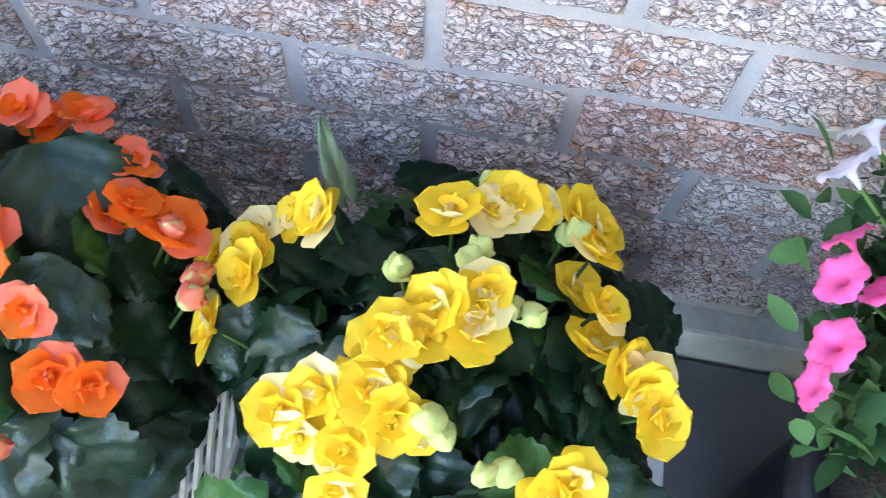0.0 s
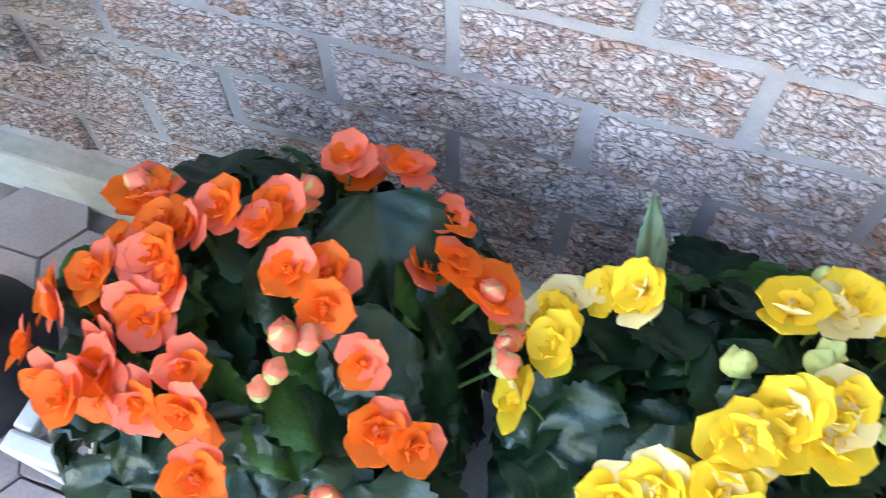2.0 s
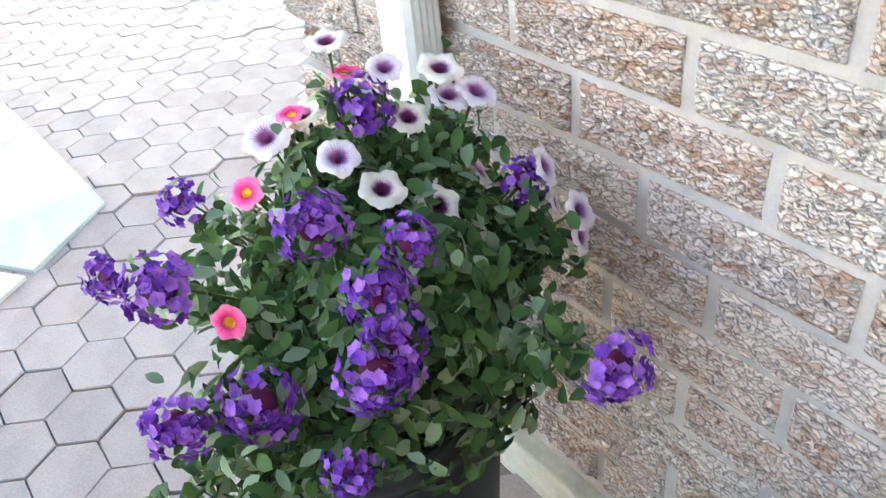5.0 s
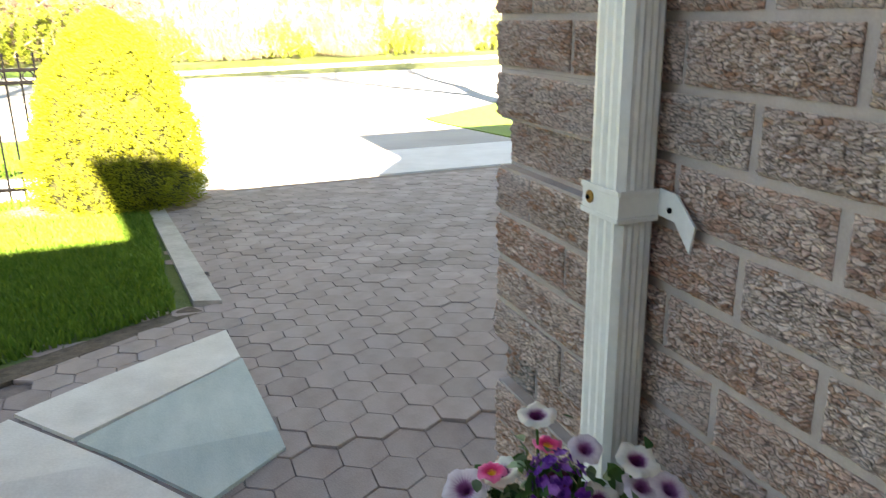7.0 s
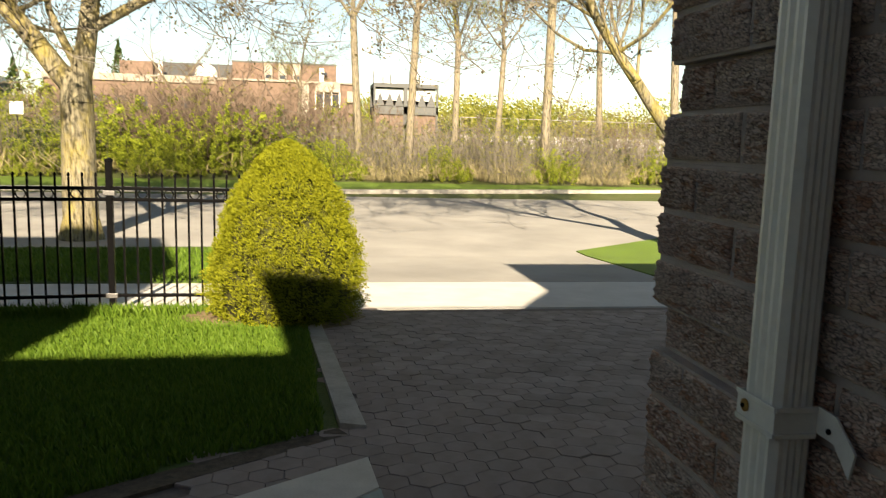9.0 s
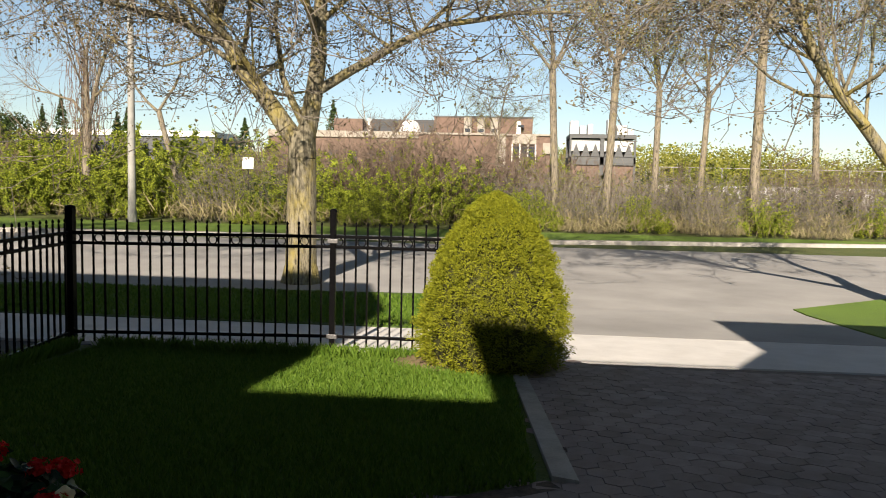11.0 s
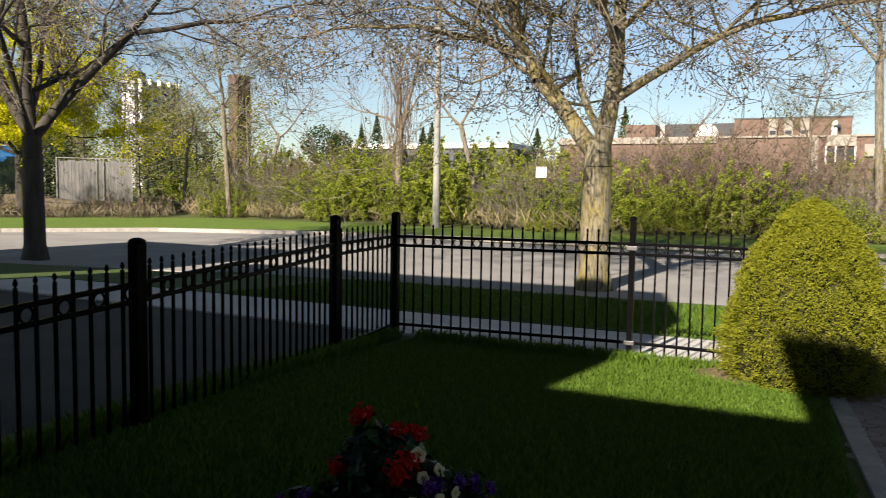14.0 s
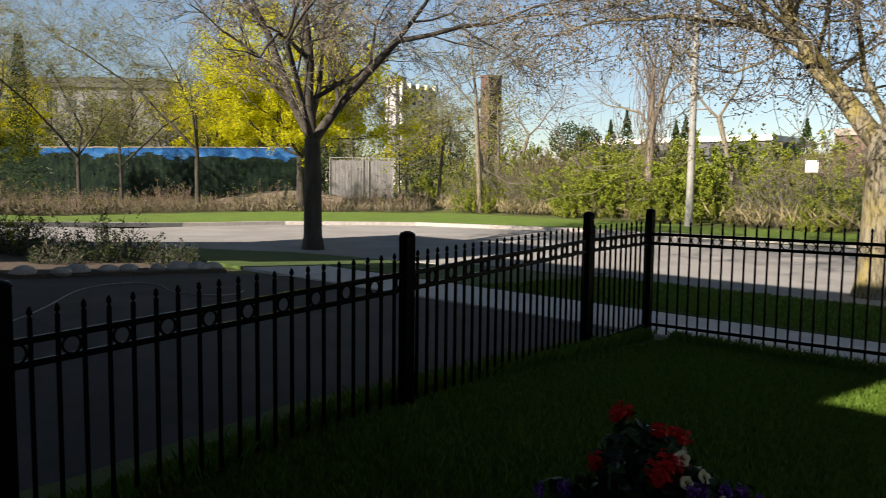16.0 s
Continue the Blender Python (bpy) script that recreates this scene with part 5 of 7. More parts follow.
def place(proto, spots):
    """Set the prototype on the first spot and copies on the others: (x, y, turn, size)."""
    for k, (x, y, rz, s) in enumerate(spots):
        z = gz(x) - 0.05 + 0.35 * min(max(-x - 27, 0), 10) / 10
        m = pose(x, y, z, 0, 0, rz)
        if k == 0:
            proto.matrix_basis = m @ Matrix.Diagonal((s, s, s, 1))
        else:
            c = copy_thing(proto, m)
            c.scale = (s, s, s)


rb = random.Random(21)
GREEN = shrub("green_shrub", "dense light-green spring shrub on the far bank", 3.1, 5.0, 30000, M_SHRUB, 31, 60, 80, size=0.09, twig_mat=M_DARKBARK)
GREEN2 = shrub("green_shrub", "broad leafy shrub with arching shoots on the far bank", 2.6, 4.4, 20000, M_SHRUB, 37, 75, 140, size=0.08, round_top=0.7, twig_mat=M_DARKBARK)
THIN = shrub("bare_shrub", "half-bare brown shrub with dry stalks on the bank", 2.9, 4.2, 2600, M_SPRING, 32, 110, 800, size=0.06, round_top=0.25, twigs=4)
BROWN = shrub("dead_thicket", "leafless red-brown thicket on the bank", 3.2, 5.0, 300, M_SPRING, 38, 170, 200, size=0.05, round_top=0.4, twigs=5, twig_mat=M_DEADTWIG)
DARK = shrub("dark_shrub", "darker green shrub in the thicket", 2.7, 4.0, 8500, M_SHRUBDK, 33, 60, size=0.075)
place(GREEN, [(-34.5 + rb.uniform(-1.2, 1.2), y, rb.uniform(0, 360), s) for y, s in ((-27.5, 0.85), (-24.0, 1.0), (-21.5, 1.12), (-19.3, 1.0), (-16.8, 1.12), (-14.4, 0.85), (-9.4, 0.95), (-5.8, 0.82), (-3.6, 0.9), (-1.2, 0.62))])
place(GREEN2, [(-32.8 + rb.uniform(-1.0, 1.0), y, rb.uniform(0, 360), s) for y, s in ((-29.5, 0.7), (-25.8, 0.7), (-22.8, 0.8), (-18.0, 0.75), (-15.0, 0.7), (-12.2, 0.6), (-10.4, 0.75), (-7.2, 0.8), (-4.5, 0.75), (0.4, 0.6), (4.8, 0.55), (9.5, 0.55), (14.5, 0.6))] + [(-31.3, -11.2, 40, 0.5), (-31.6, -6.5, 250, 0.55)])
place(THIN, [(-34.2 + rb.uniform(-1.6, 1.6), y, rb.uniform(0, 360), s) for y, s in ((-31, 1.0), (-28.5, 1.05), (-26.2, 0.9), (-12.4, 1.15), (-0.2, 0.85), (1.6, 0.95), (3.2, 0.85), (5.0, 0.95), (6.6, 0.85), (8.2, 0.95), (10, 0.85), (12, 0.95), (14, 0.9), (16.5, 1.0), (19, 1.0), (22, 1.1), (25, 1.1))] + [(-31.5, 2.4, 80, 0.5), (-31.6, 7.4, 10, 0.5), (-31.4, 11.4, 60, 0.5)])
place(BROWN, [(-38 + rb.uniform(-1.5, 1.5), y, rb.uniform(0, 360), s) for y, s in ((-31, 1.15), (-27, 1.2), (-12.2, 1.0), (-9.5, 1.35), (-7.4, 1.42), (-5.2, 1.42), (-3.0, 1.38), (-0.8, 1.25), (2.2, 0.95), (7, 0.9), (13, 0.95))])
for x, y, rz, k in ((-40, -31, 10, 1.3), (-40.5, -27, 80, 1.35), (-40, -23, 150, 1.38), (-41, -19, 210, 1.35), (-40, -15.5, 260, 1.3), (-40.5, -12, 320, 1.25)):
    c = copy_thing(GREEN, pose(x, y, -0.15, 0, 0, rz))
    c.scale = (k, k, k)
for x, y, rz, k in ((-39.8, -9.8, 10, 1.15), (-40.2, -7.0, 80, 1.2), (-39.8, -4.2, 150, 1.2), (-40.2, -1.5, 210, 1.12), (-40, 1.2, 300, 1.0)):
    c = copy_thing((DARK, GREEN)[round(y) % 2], pose(x, y, -0.15, 0, 0, rz))
    c.scale = (k, k, k * 1.05)
place(DARK, [(-37 + rb.uniform(-1.5, 1.5), y, rb.uniform(0, 360), rb.uniform(0.8, 1.05)) for y in (-23.5, -18, -11.2, -2, 6, 13)] + [(-33.2, -10.7, 20, 0.85)])
for k, (x, y) in enumerate(((-41, -33), (-42, -29), (-44, -22), (-43, -14), (-44, -6), (-43, 2), (-45, 10), (-44, 18), (-43, -38), (-45, -44))):
    c = copy_thing((GREEN, BROWN, DARK)[k % 3], pose(x, y, -0.1, 0, 0, 60 * k))
    c.scale = (1.1, 1.1, 1.0)
WEEDS = shrub("weed_clump", "clump of grey dry weeds and brambles before the mural wall", 1.5, 3.6, 1300, M_SPRING, 35, 90, 700, size=0.05, group="weed clumps", dry_mat=M_DRYWEED, twig_mat=M_DEADTWIG)
place(WEEDS, [(x, y, rb.uniform(0, 360), rb.uniform(0.75, 1.25)) for x, y in ((-8, -41), (-11, -42), (-14, -41.5), (-17, -42.5), (-20, -42), (-23, -41.5), (-25.5, -40), (-9, -45), (-13, -46), (-18, -46), (-22, -46), (-16, -50), (-20, -52), (-27, -37.5), (-30, -34.5), (-5, -42), (-2, -42), (-33, -40), (-34, -36), (-14, -54), (-25, -48))])

TALL = tree("thicket_tree", (-33, 1.3, -0.2), "slender tall tree with sparse new leaves above the thicket", 0.16, 13, [6.5, (0.2, 0.1, 1, 3.0, 0.11), (-0.3, 0.5, 0.9, 2.4, 0.07), (0.1, -0.6, 0.8, 2.4, 0.07), (0.4, 0.4, 0.7, 2.0, 0.05)], 41, M_GREYBARK, 2, M_SPRING, 0.075, 0.9, 5, group="thicket trees", lean=(0, -0.35), leafstart=4)
for x, y, rz, s in ((-33.5, 3.4, 130, 1.05), (-36, 5.9, 250, 0.95), (-33, 9.4, 80, 1.25), (-37, 13.5, 10, 1.0), (-40, -1.5, 190, 0.6), (-34, 16, 300, 1.2), (-38, 20, 40, 1.1), (-31.6, -28.9, 40, 0.85), (-36.5, 8.0, 200, 0.9)):
    c = copy_thing(TALL, pose(x, y, -0.2, 0, 0, rz))
    c.scale = (s, s, s)


def vine_tree():
    """A bare grey tree hung with curtains of vine, one long bough to the side."""
    t = tree("vine_tree", (-33.3, -19.7, -0.2), "grey bare tree hung with dead vines behind the thicket", 0.2, 9, [4.4, (0.1, 0.3, 1, 2.6, 0.12), (-0.1, -0.1, 1, 2.8, 0.12)], 44, M_GREYBARK, 0, None, 0.05, 0.7, 4, group="thicket trees", lean=(0, 0.15), mains=(
        (((0, 0.1, 4.2), (0, -0.5, 5.0), (0, -1.5, 5.3), (0, -2.5, 5.5), (0.1, -3.2, 6.1)), 0.07, 0.015),))
    rg = random.Random(45)
    segs = []
    for k in range(150):
        p = Vector((rg.gauss(0, 0.45), rg.gauss(0.1, 0.5), rg.uniform(4.0, 8.2)))
        for s in range(rg.randrange(3, 7)):
            q = p + Vector((rg.gauss(0, 0.07), rg.gauss(0, 0.07), -rg.uniform(0.3, 0.6)))
            segs.append((p, q, 0.012, 0.011))
            p = q
    part("vines", mesh_of("vines", *tubes(segs, 3), M_DEADTWIG), None, t, "hanging dead vines")["kind"] = "stuff"


vine_tree()
VINE = tree("leaning_tree", (-33.9, -15.2, -0.2), "pale bare tree leaning over the thicket", 0.13, 9, [4.7, (0.1, -0.8, 0.7, 2.0, 0.07), (0.0, 0.5, 0.9, 2.0, 0.07)], 46, M_GREYBARK, 0, None, 0.05, 1.0, 4, group="thicket trees", lean=(0, -1.35))
for x, y, rz, s in ((-50, -42, 220, 1.2), (-48, -30, 20, 0.8), (-41, -36, 60, 1.0), (-38, -38.5, 150, 0.9), (-37.5, -8, 200, 0.75)):
    c = copy_thing(VINE, pose(x, y, -0.2, 0, 0, rz))
    c.scale = (s, s, s)
ARCH = tree("arching_tree", (-22.6, -43.5, -0.2), "bare arching tree with new buds before the mural", 0.14, 9, [3.4, (0.3, 0.5, 0.9, 2.6, 0.08)], 49, M_DARKBARK, 3, M_SPRING, 0.07, 1.0, 5, M_TWIG, group="arching trees", leafstart=4, mains=(
    (((0, 0, 3.2), (0.8, -1.0, 4.5), (2.0, -2.8, 6.6), (4.2, -5.4, 8.9), (5.5, -7.0, 10)), 0.10, 0.03), (((0, 0, 3.3), (0.2, 0.3, 5.2), (0.7, -0.6, 7.2), (1.4, -1.6, 9.2)), 0.09, 0.03)))
for x, y, rz, s in ((-17.7, -48.7, 70, 0.85), (-19.5, -46.9, 200, 0.7), (-13.5, -50, 300, 1.0)):
    c = copy_thing(ARCH, pose(x, y, -0.2, 0, 0, rz))
    c.scale = (s, s, s)
MAPLE = tree("yellow_maple", (-26.0, -37.8, 0), "maple in yellow-green spring flower behind the street tree", 0.24, 11, [2.8, (0.3, -0.7, 0.8, 3.2, 0.13), (-0.3, 0.7, 0.8, 3.2, 0.13), (0, 0, 1, 3.6, 0.15), (0.7, 0.3, 0.6, 3.0, 0.1), (-0.7, -0.2, 0.6, 3.0, 0.1), (-0.75, 0.5, 0.3, 2.6, 0.08), (0.6, -0.6, 0.3, 2.6, 0.08)], 47, M_DARKBARK, 16, M_MAPLE, 0.12, 1.0, 5, M_DARKBARK, group="maples", leafstart=4)
for x, y, rz, s in ((-15, -58, 200, 0.75), (-34, -60, 120, 1.0)):
    c = copy_thing(MAPLE, pose(x, y, 0, 0, 0, rz))
    c.scale = (s, s, s)


def far_woods():
    rg = random.Random(77)
    spec = []
    for k in range(520):
        a = rg.uniform(95, 232)
        dist = rg.uniform(110, 170)
        c = Vector((math.cos(radians(a)) * dist, math.sin(radians(a)) * dist, 0))
        if -95 < c.x < -60 and -40 < c.y < 20:
            continue
        hgt = rg.uniform(3.0, 8.5)
        wd = rg.uniform(2, 4)
        for q in range(200):
            p = c + Vector((rg.gauss(0, wd * 0.5), rg.gauss(0, wd * 0.5), rg.uniform(0, 1) * hgt))
            spec.append((p, unit(rg), unit(rg), rg.uniform(0.22, 0.5), rg.uniform(0.16, 0.36)))
    for k in range(110):
        a, dist = rg.uniform(150, 178), rg.uniform(96, 135)
        c = Vector((math.cos(radians(a)) * dist, math.sin(radians(a)) * dist, 0))
        hgt = rg.uniform(4.5, 8.5)
        for q in range(420):
            u = rg.random()
            spec.append((c + Vector((rg.gauss(0, 1.6), rg.gauss(0, 1.6), u * hgt)), unit(rg) + Vector((0.4, 0, 0.4)), unit(rg), rg.uniform(0.25, 0.5), rg.uniform(0.2, 0.36)))
    ob = new("far_woods", mesh_of("far_woods", *leaf_cards(spec), M_SPRING))
    tagged(ob, "distant belt of trees in early leaf", "woods", "", "stuff")
    spec = []
    for x, y, hgt in ((-82, -52.3, 8.6), (-82.5, -50.4, 10.0), (-83, -44.2, 8.2), (-82, -42.5, 8.6), (-86, -20.5, 10.2), (-84, -30, 7.8)):
        c = Vector((x, y, 0))
        for q in range(900):
            u = rg.random()
            r = (1 - u) * 2.6 * rg.uniform(0.2, 1)
            an = rg.uniform(0, 6.283)
            spec.append((c + Vector((r * math.cos(an), r * math.sin(an), 0.5 + u * hgt)), unit(rg), unit(rg), 0.4, 0.22))
    for x, y, hgt, wd in ((-81, -57.7, 9.2, 2.6), (-81, -54.8, 8.4, 1.8)):
        for q in range(1600):
            d = unit(rg) * rg.uniform(0.6, 1)
            spec.append((Vector((x + d.x * wd, y + d.y * wd, hgt - 2.4 + d.z * 2.4)), unit(rg), unit(rg), 0.3, 0.2))
    ob = new("far_conifers", mesh_of("far_conifers", *leaf_cards(spec), M_SHRUBDK))
    tagged(ob, "distant dark conifers standing over the thicket", "woods", "", "stuff")


far_woods()


def near_woods():
    """The wood behind the mural: thin trunks, bare boughs and small spring leaves in loose tufts."""
    rg = random.Random(78)
    spec, segs = [], []
    for k in range(90):
        along, back = rg.uniform(-16, 40), rg.uniform(3, 26)
        x, y = -35.6 + along * 0.697 - back * 0.717, -50.9 - along * 0.717 - back * 0.697
        hgt, wd = rg.uniform(7, 13.5), rg.uniform(1.8, 3.0)
        segs.append(((x, y, -0.5), (x + rg.uniform(-0.8, 0.8), y, hgt * 0.8), 0.14, 0.04))
        for q in range(70):
            u = rg.uniform(0.15, 0.95)
            p = Vector((x, y, hgt * u * 0.8))
            e = p + Vector((rg.gauss(0, wd * 0.6), rg.gauss(0, wd * 0.6), rg.uniform(0.3, 1.8)))
            segs.append((p, e, 0.03, 0.012))
            for w in range(18):
                spec.append((e + Vector((rg.gauss(0, 0.35), rg.gauss(0, 0.35), rg.gauss(0, 0.3))), unit(rg) + Vector((0.3, 0.2, 0.4)), unit(rg), rg.uniform(0.10, 0.22), rg.uniform(0.07, 0.16)))
    tagged(new("wood_foliage", mesh_of("wood_foliage", *leaf_cards(spec), M_SPRING)), "sparse spring foliage of the wood behind the mural wall", "woods", "", "stuff")
    tagged(new("wood_trunks", mesh_of("wood_trunks", *tubes(segs, 3), M_TWIG)), "bare trunks and branches of the wood behind the wall", "woods", "", "stuff")
    spec = []
    for k in range(60):
        along, back = rg.uniform(-14, 38), rg.uniform(1.2, 5)
        c = Vector((-35.6 + along * 0.697 - back * 0.717, -50.9 - along * 0.717 - back * 0.697, 0))
        for q in range(260):
            spec.append((c + Vector((rg.gauss(0, 0.9), rg.gauss(0, 0.9), abs(rg.gauss(2.5, 1.5)))), unit(rg), unit(rg), rg.uniform(0.12, 0.26), rg.uniform(0.1, 0.18)))
    tagged(new("wood_undergrowth", mesh_of("wood_undergrowth", *leaf_cards(spec), M_SHRUBDK)), "dark undergrowth at the edge of the wood", "woods", "", "stuff")
    spec = []
    for x, y, hgt, wd in ((-15.5, -51.5, 9.5, 1.3), (-13.2, -53.0, 11, 1.6)):
        for q in range(5200):
            u = rg.random()
            r = wd * (1.15 - u) * rg.uniform(0.3, 1) * (1 + 0.5 * noise.noise(Vector((u * 9, x, q % 7))))
            a = rg.uniform(0, 6.283)
            spec.append((Vector((x + r * math.cos(a), y + r * math.sin(a), 0.3 + u * hgt)), unit(rg), unit(rg), rg.uniform(0.08, 0.2), rg.uniform(0.04, 0.09)))
    tagged(new("dark_evergreens", mesh_of("dark_evergreens", *leaf_cards(spec), M_SHRUBDK)), "dark ragged evergreens at the end of the mural", "woods", "", "stuff")


near_woods()
NSH = shrub("garden_shrub", "dark twiggy garden shrub in the neighbour's bed", 1.1, 1.6, 3000, M_SHRUBDK, 36, 60, size=0.05, group="garden shrubs")
place(NSH, [(-4.6, -15.9, 0, 0.75), (-5.45, -14.6, 90, 0.85), (-6.1, -13.5, 200, 0.5), (-4.4, -14.2, 30, 0.45)])
NSG = shrub("leafy_garden_shrub", "bright green leafy shrub in the neighbour's bed", 1.1, 1.1, 3000, M_SHRUB, 39, 30, size=0.06, group="garden shrubs")
place(NSG, [(-4.5, -17.0, 0, 0.95)])
sheet([(-3.2, -12.4), (-6.5, -12.4), (-6.9, -14.5), (-5.5, -18.0), (-3.2, -17.0)], M_SOIL, "garden_bed", 0.03, label="mulched bed beside the neighbour's drive")


def edging_stones():
    """Rough pale stones round the neighbour's bed."""
    rg = random.Random(52)
    for k in range(9):
        u = k / 8
        x, y = -3.5 - 3.0 * u + rg.uniform(-0.1, 0.1), -12.5 - 0.3 * u + rg.uniform(-0.08, 0.08)
        bm = bmesh.new()
        bmesh.ops.create_icosphere(bm, subdivisions=2, radius=rg.uniform(0.12, 0.2))
        for v in bm.verts:
            v.co *= 1 + 0.25 * noise.noise(v.co * 6 + Vector((k, 0, 0)))
            v.co.z *= 0.55
        ob = part("edging_stone", bm, M_KERB)
        ob.location = (x, y, gz(x) + 0.05)
        tagged(ob, "rough pale stone edging the mulched bed", "stone", "bed edging stones")


edging_stones()


def garden_hose():
    """A pale hose lying in loops over the dark drive."""
    pts = [(-1.6, -8.6), (-2.22, -8.91), (-2.86, -9.71), (-3.5, -10.9), (-4.43, -11.45), (-4.7, -10.9), (-4.35, -10.2), (-4.49, -9.78), (-4.9, -9.4), (-5.3, -9.9)]
    cu = bpy.data.curves.new("garden_hose", "CURVE")
    cu.dimensions, cu.bevel_depth, cu.bevel_resolution, cu.resolution_u = "3D", 0.008, 2, 8
    sp = cu.splines.new("NURBS")
    sp.points.add(len(pts) - 1)
    sp.use_endpoint_u = True
    for q, (x, y) in zip(sp.points, pts):
        q.co = (x, y, gz(x) - 0.005, 1)
    cu.materials.append(M_POLE)
    tagged(new("garden_hose", cu), "pale garden hose lying in loops on the drive", "hose")


garden_hose()
# ---------------------------------------------------------------- flowers: petals, blooms, leaves
def petal(bm, tilt, turn, ln, wd, cup=0.35, mat=0, base=0.0, wav=0.0, ph=0.0, nu=4, nv=4, curl=0.25):
    """One rounded petal from the bloom's middle: tilt from upright, turned about z."""
    grid = []
    st, ct = math.sin(tilt), math.cos(tilt)
    cz, sz = math.cos(turn), math.sin(turn)
    for i in range(nu + 1):
        u = i / nu
        u = 1 - (1 - u) ** 1.6
        prof = math.sqrt(1 - ((0.6 - u) / 0.72) ** 2) if u < 0.6 else math.sqrt(max(1 - ((u - 0.6) / 0.404) ** 2, 0.0))
        row = []
        for j in range(nv + 1):
            v = j / nv * 2 - 1
            y = v * wd / 2 * prof
            bow = cup * wd * (v * v) * 0.5 + curl * ln * (u * u - u) * 0.6 + wav * wd * math.sin(v * 7 + ph) * u
            lx, lz = u * ln * (1 - 0.12 * v * v * u) + base, bow
            x, z = lx * st - lz * ct, lx * ct + lz * st
            row.append(bm.verts.new((x * cz - y * sz, x * sz + y * cz, z)))
        grid.append(row)
    for i in range(nu):
        for j in range(nv):
            f = bm.faces.new((grid[i][j], grid[i + 1][j], grid[i + 1][j + 1], grid[i][j + 1]))
            f.material_index, f.smooth = mat, True


def finish(bm, name, mats):
    me = bpy.data.meshes.new(name)
    bm.to_mesh(me)
    bm.free()
    for m in mats:
        me.materials.append(m)
    return me


def rose_bloom(r, mats, seed, opening=1.0):
    """A double begonia bloom: broad rounded guard petals laid back, a cup of smaller ones, a tight heart."""
    rg = random.Random(seed)
    heart = lathe([(r * 0.06, -r * 0.12), (r * 0.11, 0.0), (r * 0.13, r * 0.12), (r * 0.09, r * 0.22), (r * 0.02, r * 0.26)], 10)
    for f in heart.faces:
        f.smooth = True
    petals = []
    turn = rg.uniform(0, 6.28)
    for q, (tilt, ln, wd, cup, mi) in enumerate(((86, 1.0, 1.22, 0.06, 1), (68, 0.95, 1.16, 0.12, 1), (46, 0.66, 0.82, 0.2, 0), (22, 0.42, 0.5, 0.3, 0))):
        turn += 1.57 + rg.uniform(-0.25, 0.25)
        for k in range(2):
            bm = bmesh.new()
            mm = 2 if rg.random() < (0.3 if q < 2 else 0.12) else mi
            petal(bm, radians(tilt * opening + rg.uniform(-5, 5)), turn + 3.1416 * k + rg.uniform(-0.15, 0.15), r * ln * rg.uniform(0.9, 1.1), r * wd * rg.uniform(0.92, 1.1), cup, 0, 0.0, 0.01, rg.uniform(0, 6), 9, 8, -0.35 if q < 2 else 0.1)
            petals.append(finish(bm, "petal", [mats[mm]]))
    return finish(heart, "bloom", [mats[0]]), petals


def bud_mesh(r, mats, seed):
    """A plump pointed bud, its outer petals closed round it."""
    bm = bmesh.new()
    prof = [(0.12, 0.0), (0.55, 0.25), (0.78, 0.65), (0.74, 1.05), (0.5, 1.45), (0.2, 1.7), (0.03, 1.78)]
    n, rings = 12, []
    for q, (rr, z) in enumerate(prof):
        rings.append([bm.verts.new((r * rr * (1 + 0.10 * math.cos(2 * a)) * math.cos(a + 0.25 * q), r * rr * 0.86 * math.sin(a + 0.25 * q), r * z)) for a in [6.283 * k / n for k in range(n)]])
    for q, (a, b) in enumerate(zip(rings, rings[1:])):
        for k in range(n):
            f = bm.faces.new((a[k], a[(k + 1) % n], b[(k + 1) % n], b[k]))
            f.smooth = True
            f.material_index = 1 if q < 2 or (k + seed) % 6 == 0 else 0
    for k in range(2):
        petal(bm, radians(38), 3.14 * k + seed, r * 1.5, r * 1.5, 0.7, 0, 0.0, 0.0, 0, 5, 5, 0.8)
    return finish(bm, "bud", mats)


def trumpet(r, mats, seed, eye=0.42):
    """A petunia: a ruffled, softly five-lobed funnel with a deep throat."""
    rg = random.Random(seed)
    bm = bmesh.new()
    n, rings = 40, []
    ph, ph2 = rg.uniform(0, 6.28), rg.uniform(0, 6.28)
    for q, (rr, z) in enumerate(((0.07, -0.95), (0.12, -0.55), (0.2, -0.28), (0.34, -0.1), (0.52, 0.0), (0.72, 0.05), (0.9, 0.03), (1.03, -0.06))):
        ring = []
        for k in range(n):
            a = 6.283 * k / n
            e = max(rr - 0.4, 0) / 0.63
            lobe = 1 + 0.07 * math.cos(5 * a) * e
            wave = (0.09 * math.sin(5 * a + ph) + 0.07 * math.sin(13 * a + ph2)) * e * e
            ring.append(bm.verts.new((r * rr * lobe * math.cos(a), r * rr * lobe * math.sin(a), r * (z + wave))))
        rings.append(ring)
    for q, (a, b) in enumerate(zip(rings, rings[1:])):
        for k in range(n):
            f = bm.faces.new((a[k], a[(k + 1) % n], b[(k + 1) % n], b[k]))
            f.smooth = True
            f.material_index = min(1 if q < 3 else 0, len(mats) - 1)
    return finish(bm, "bloom", mats)


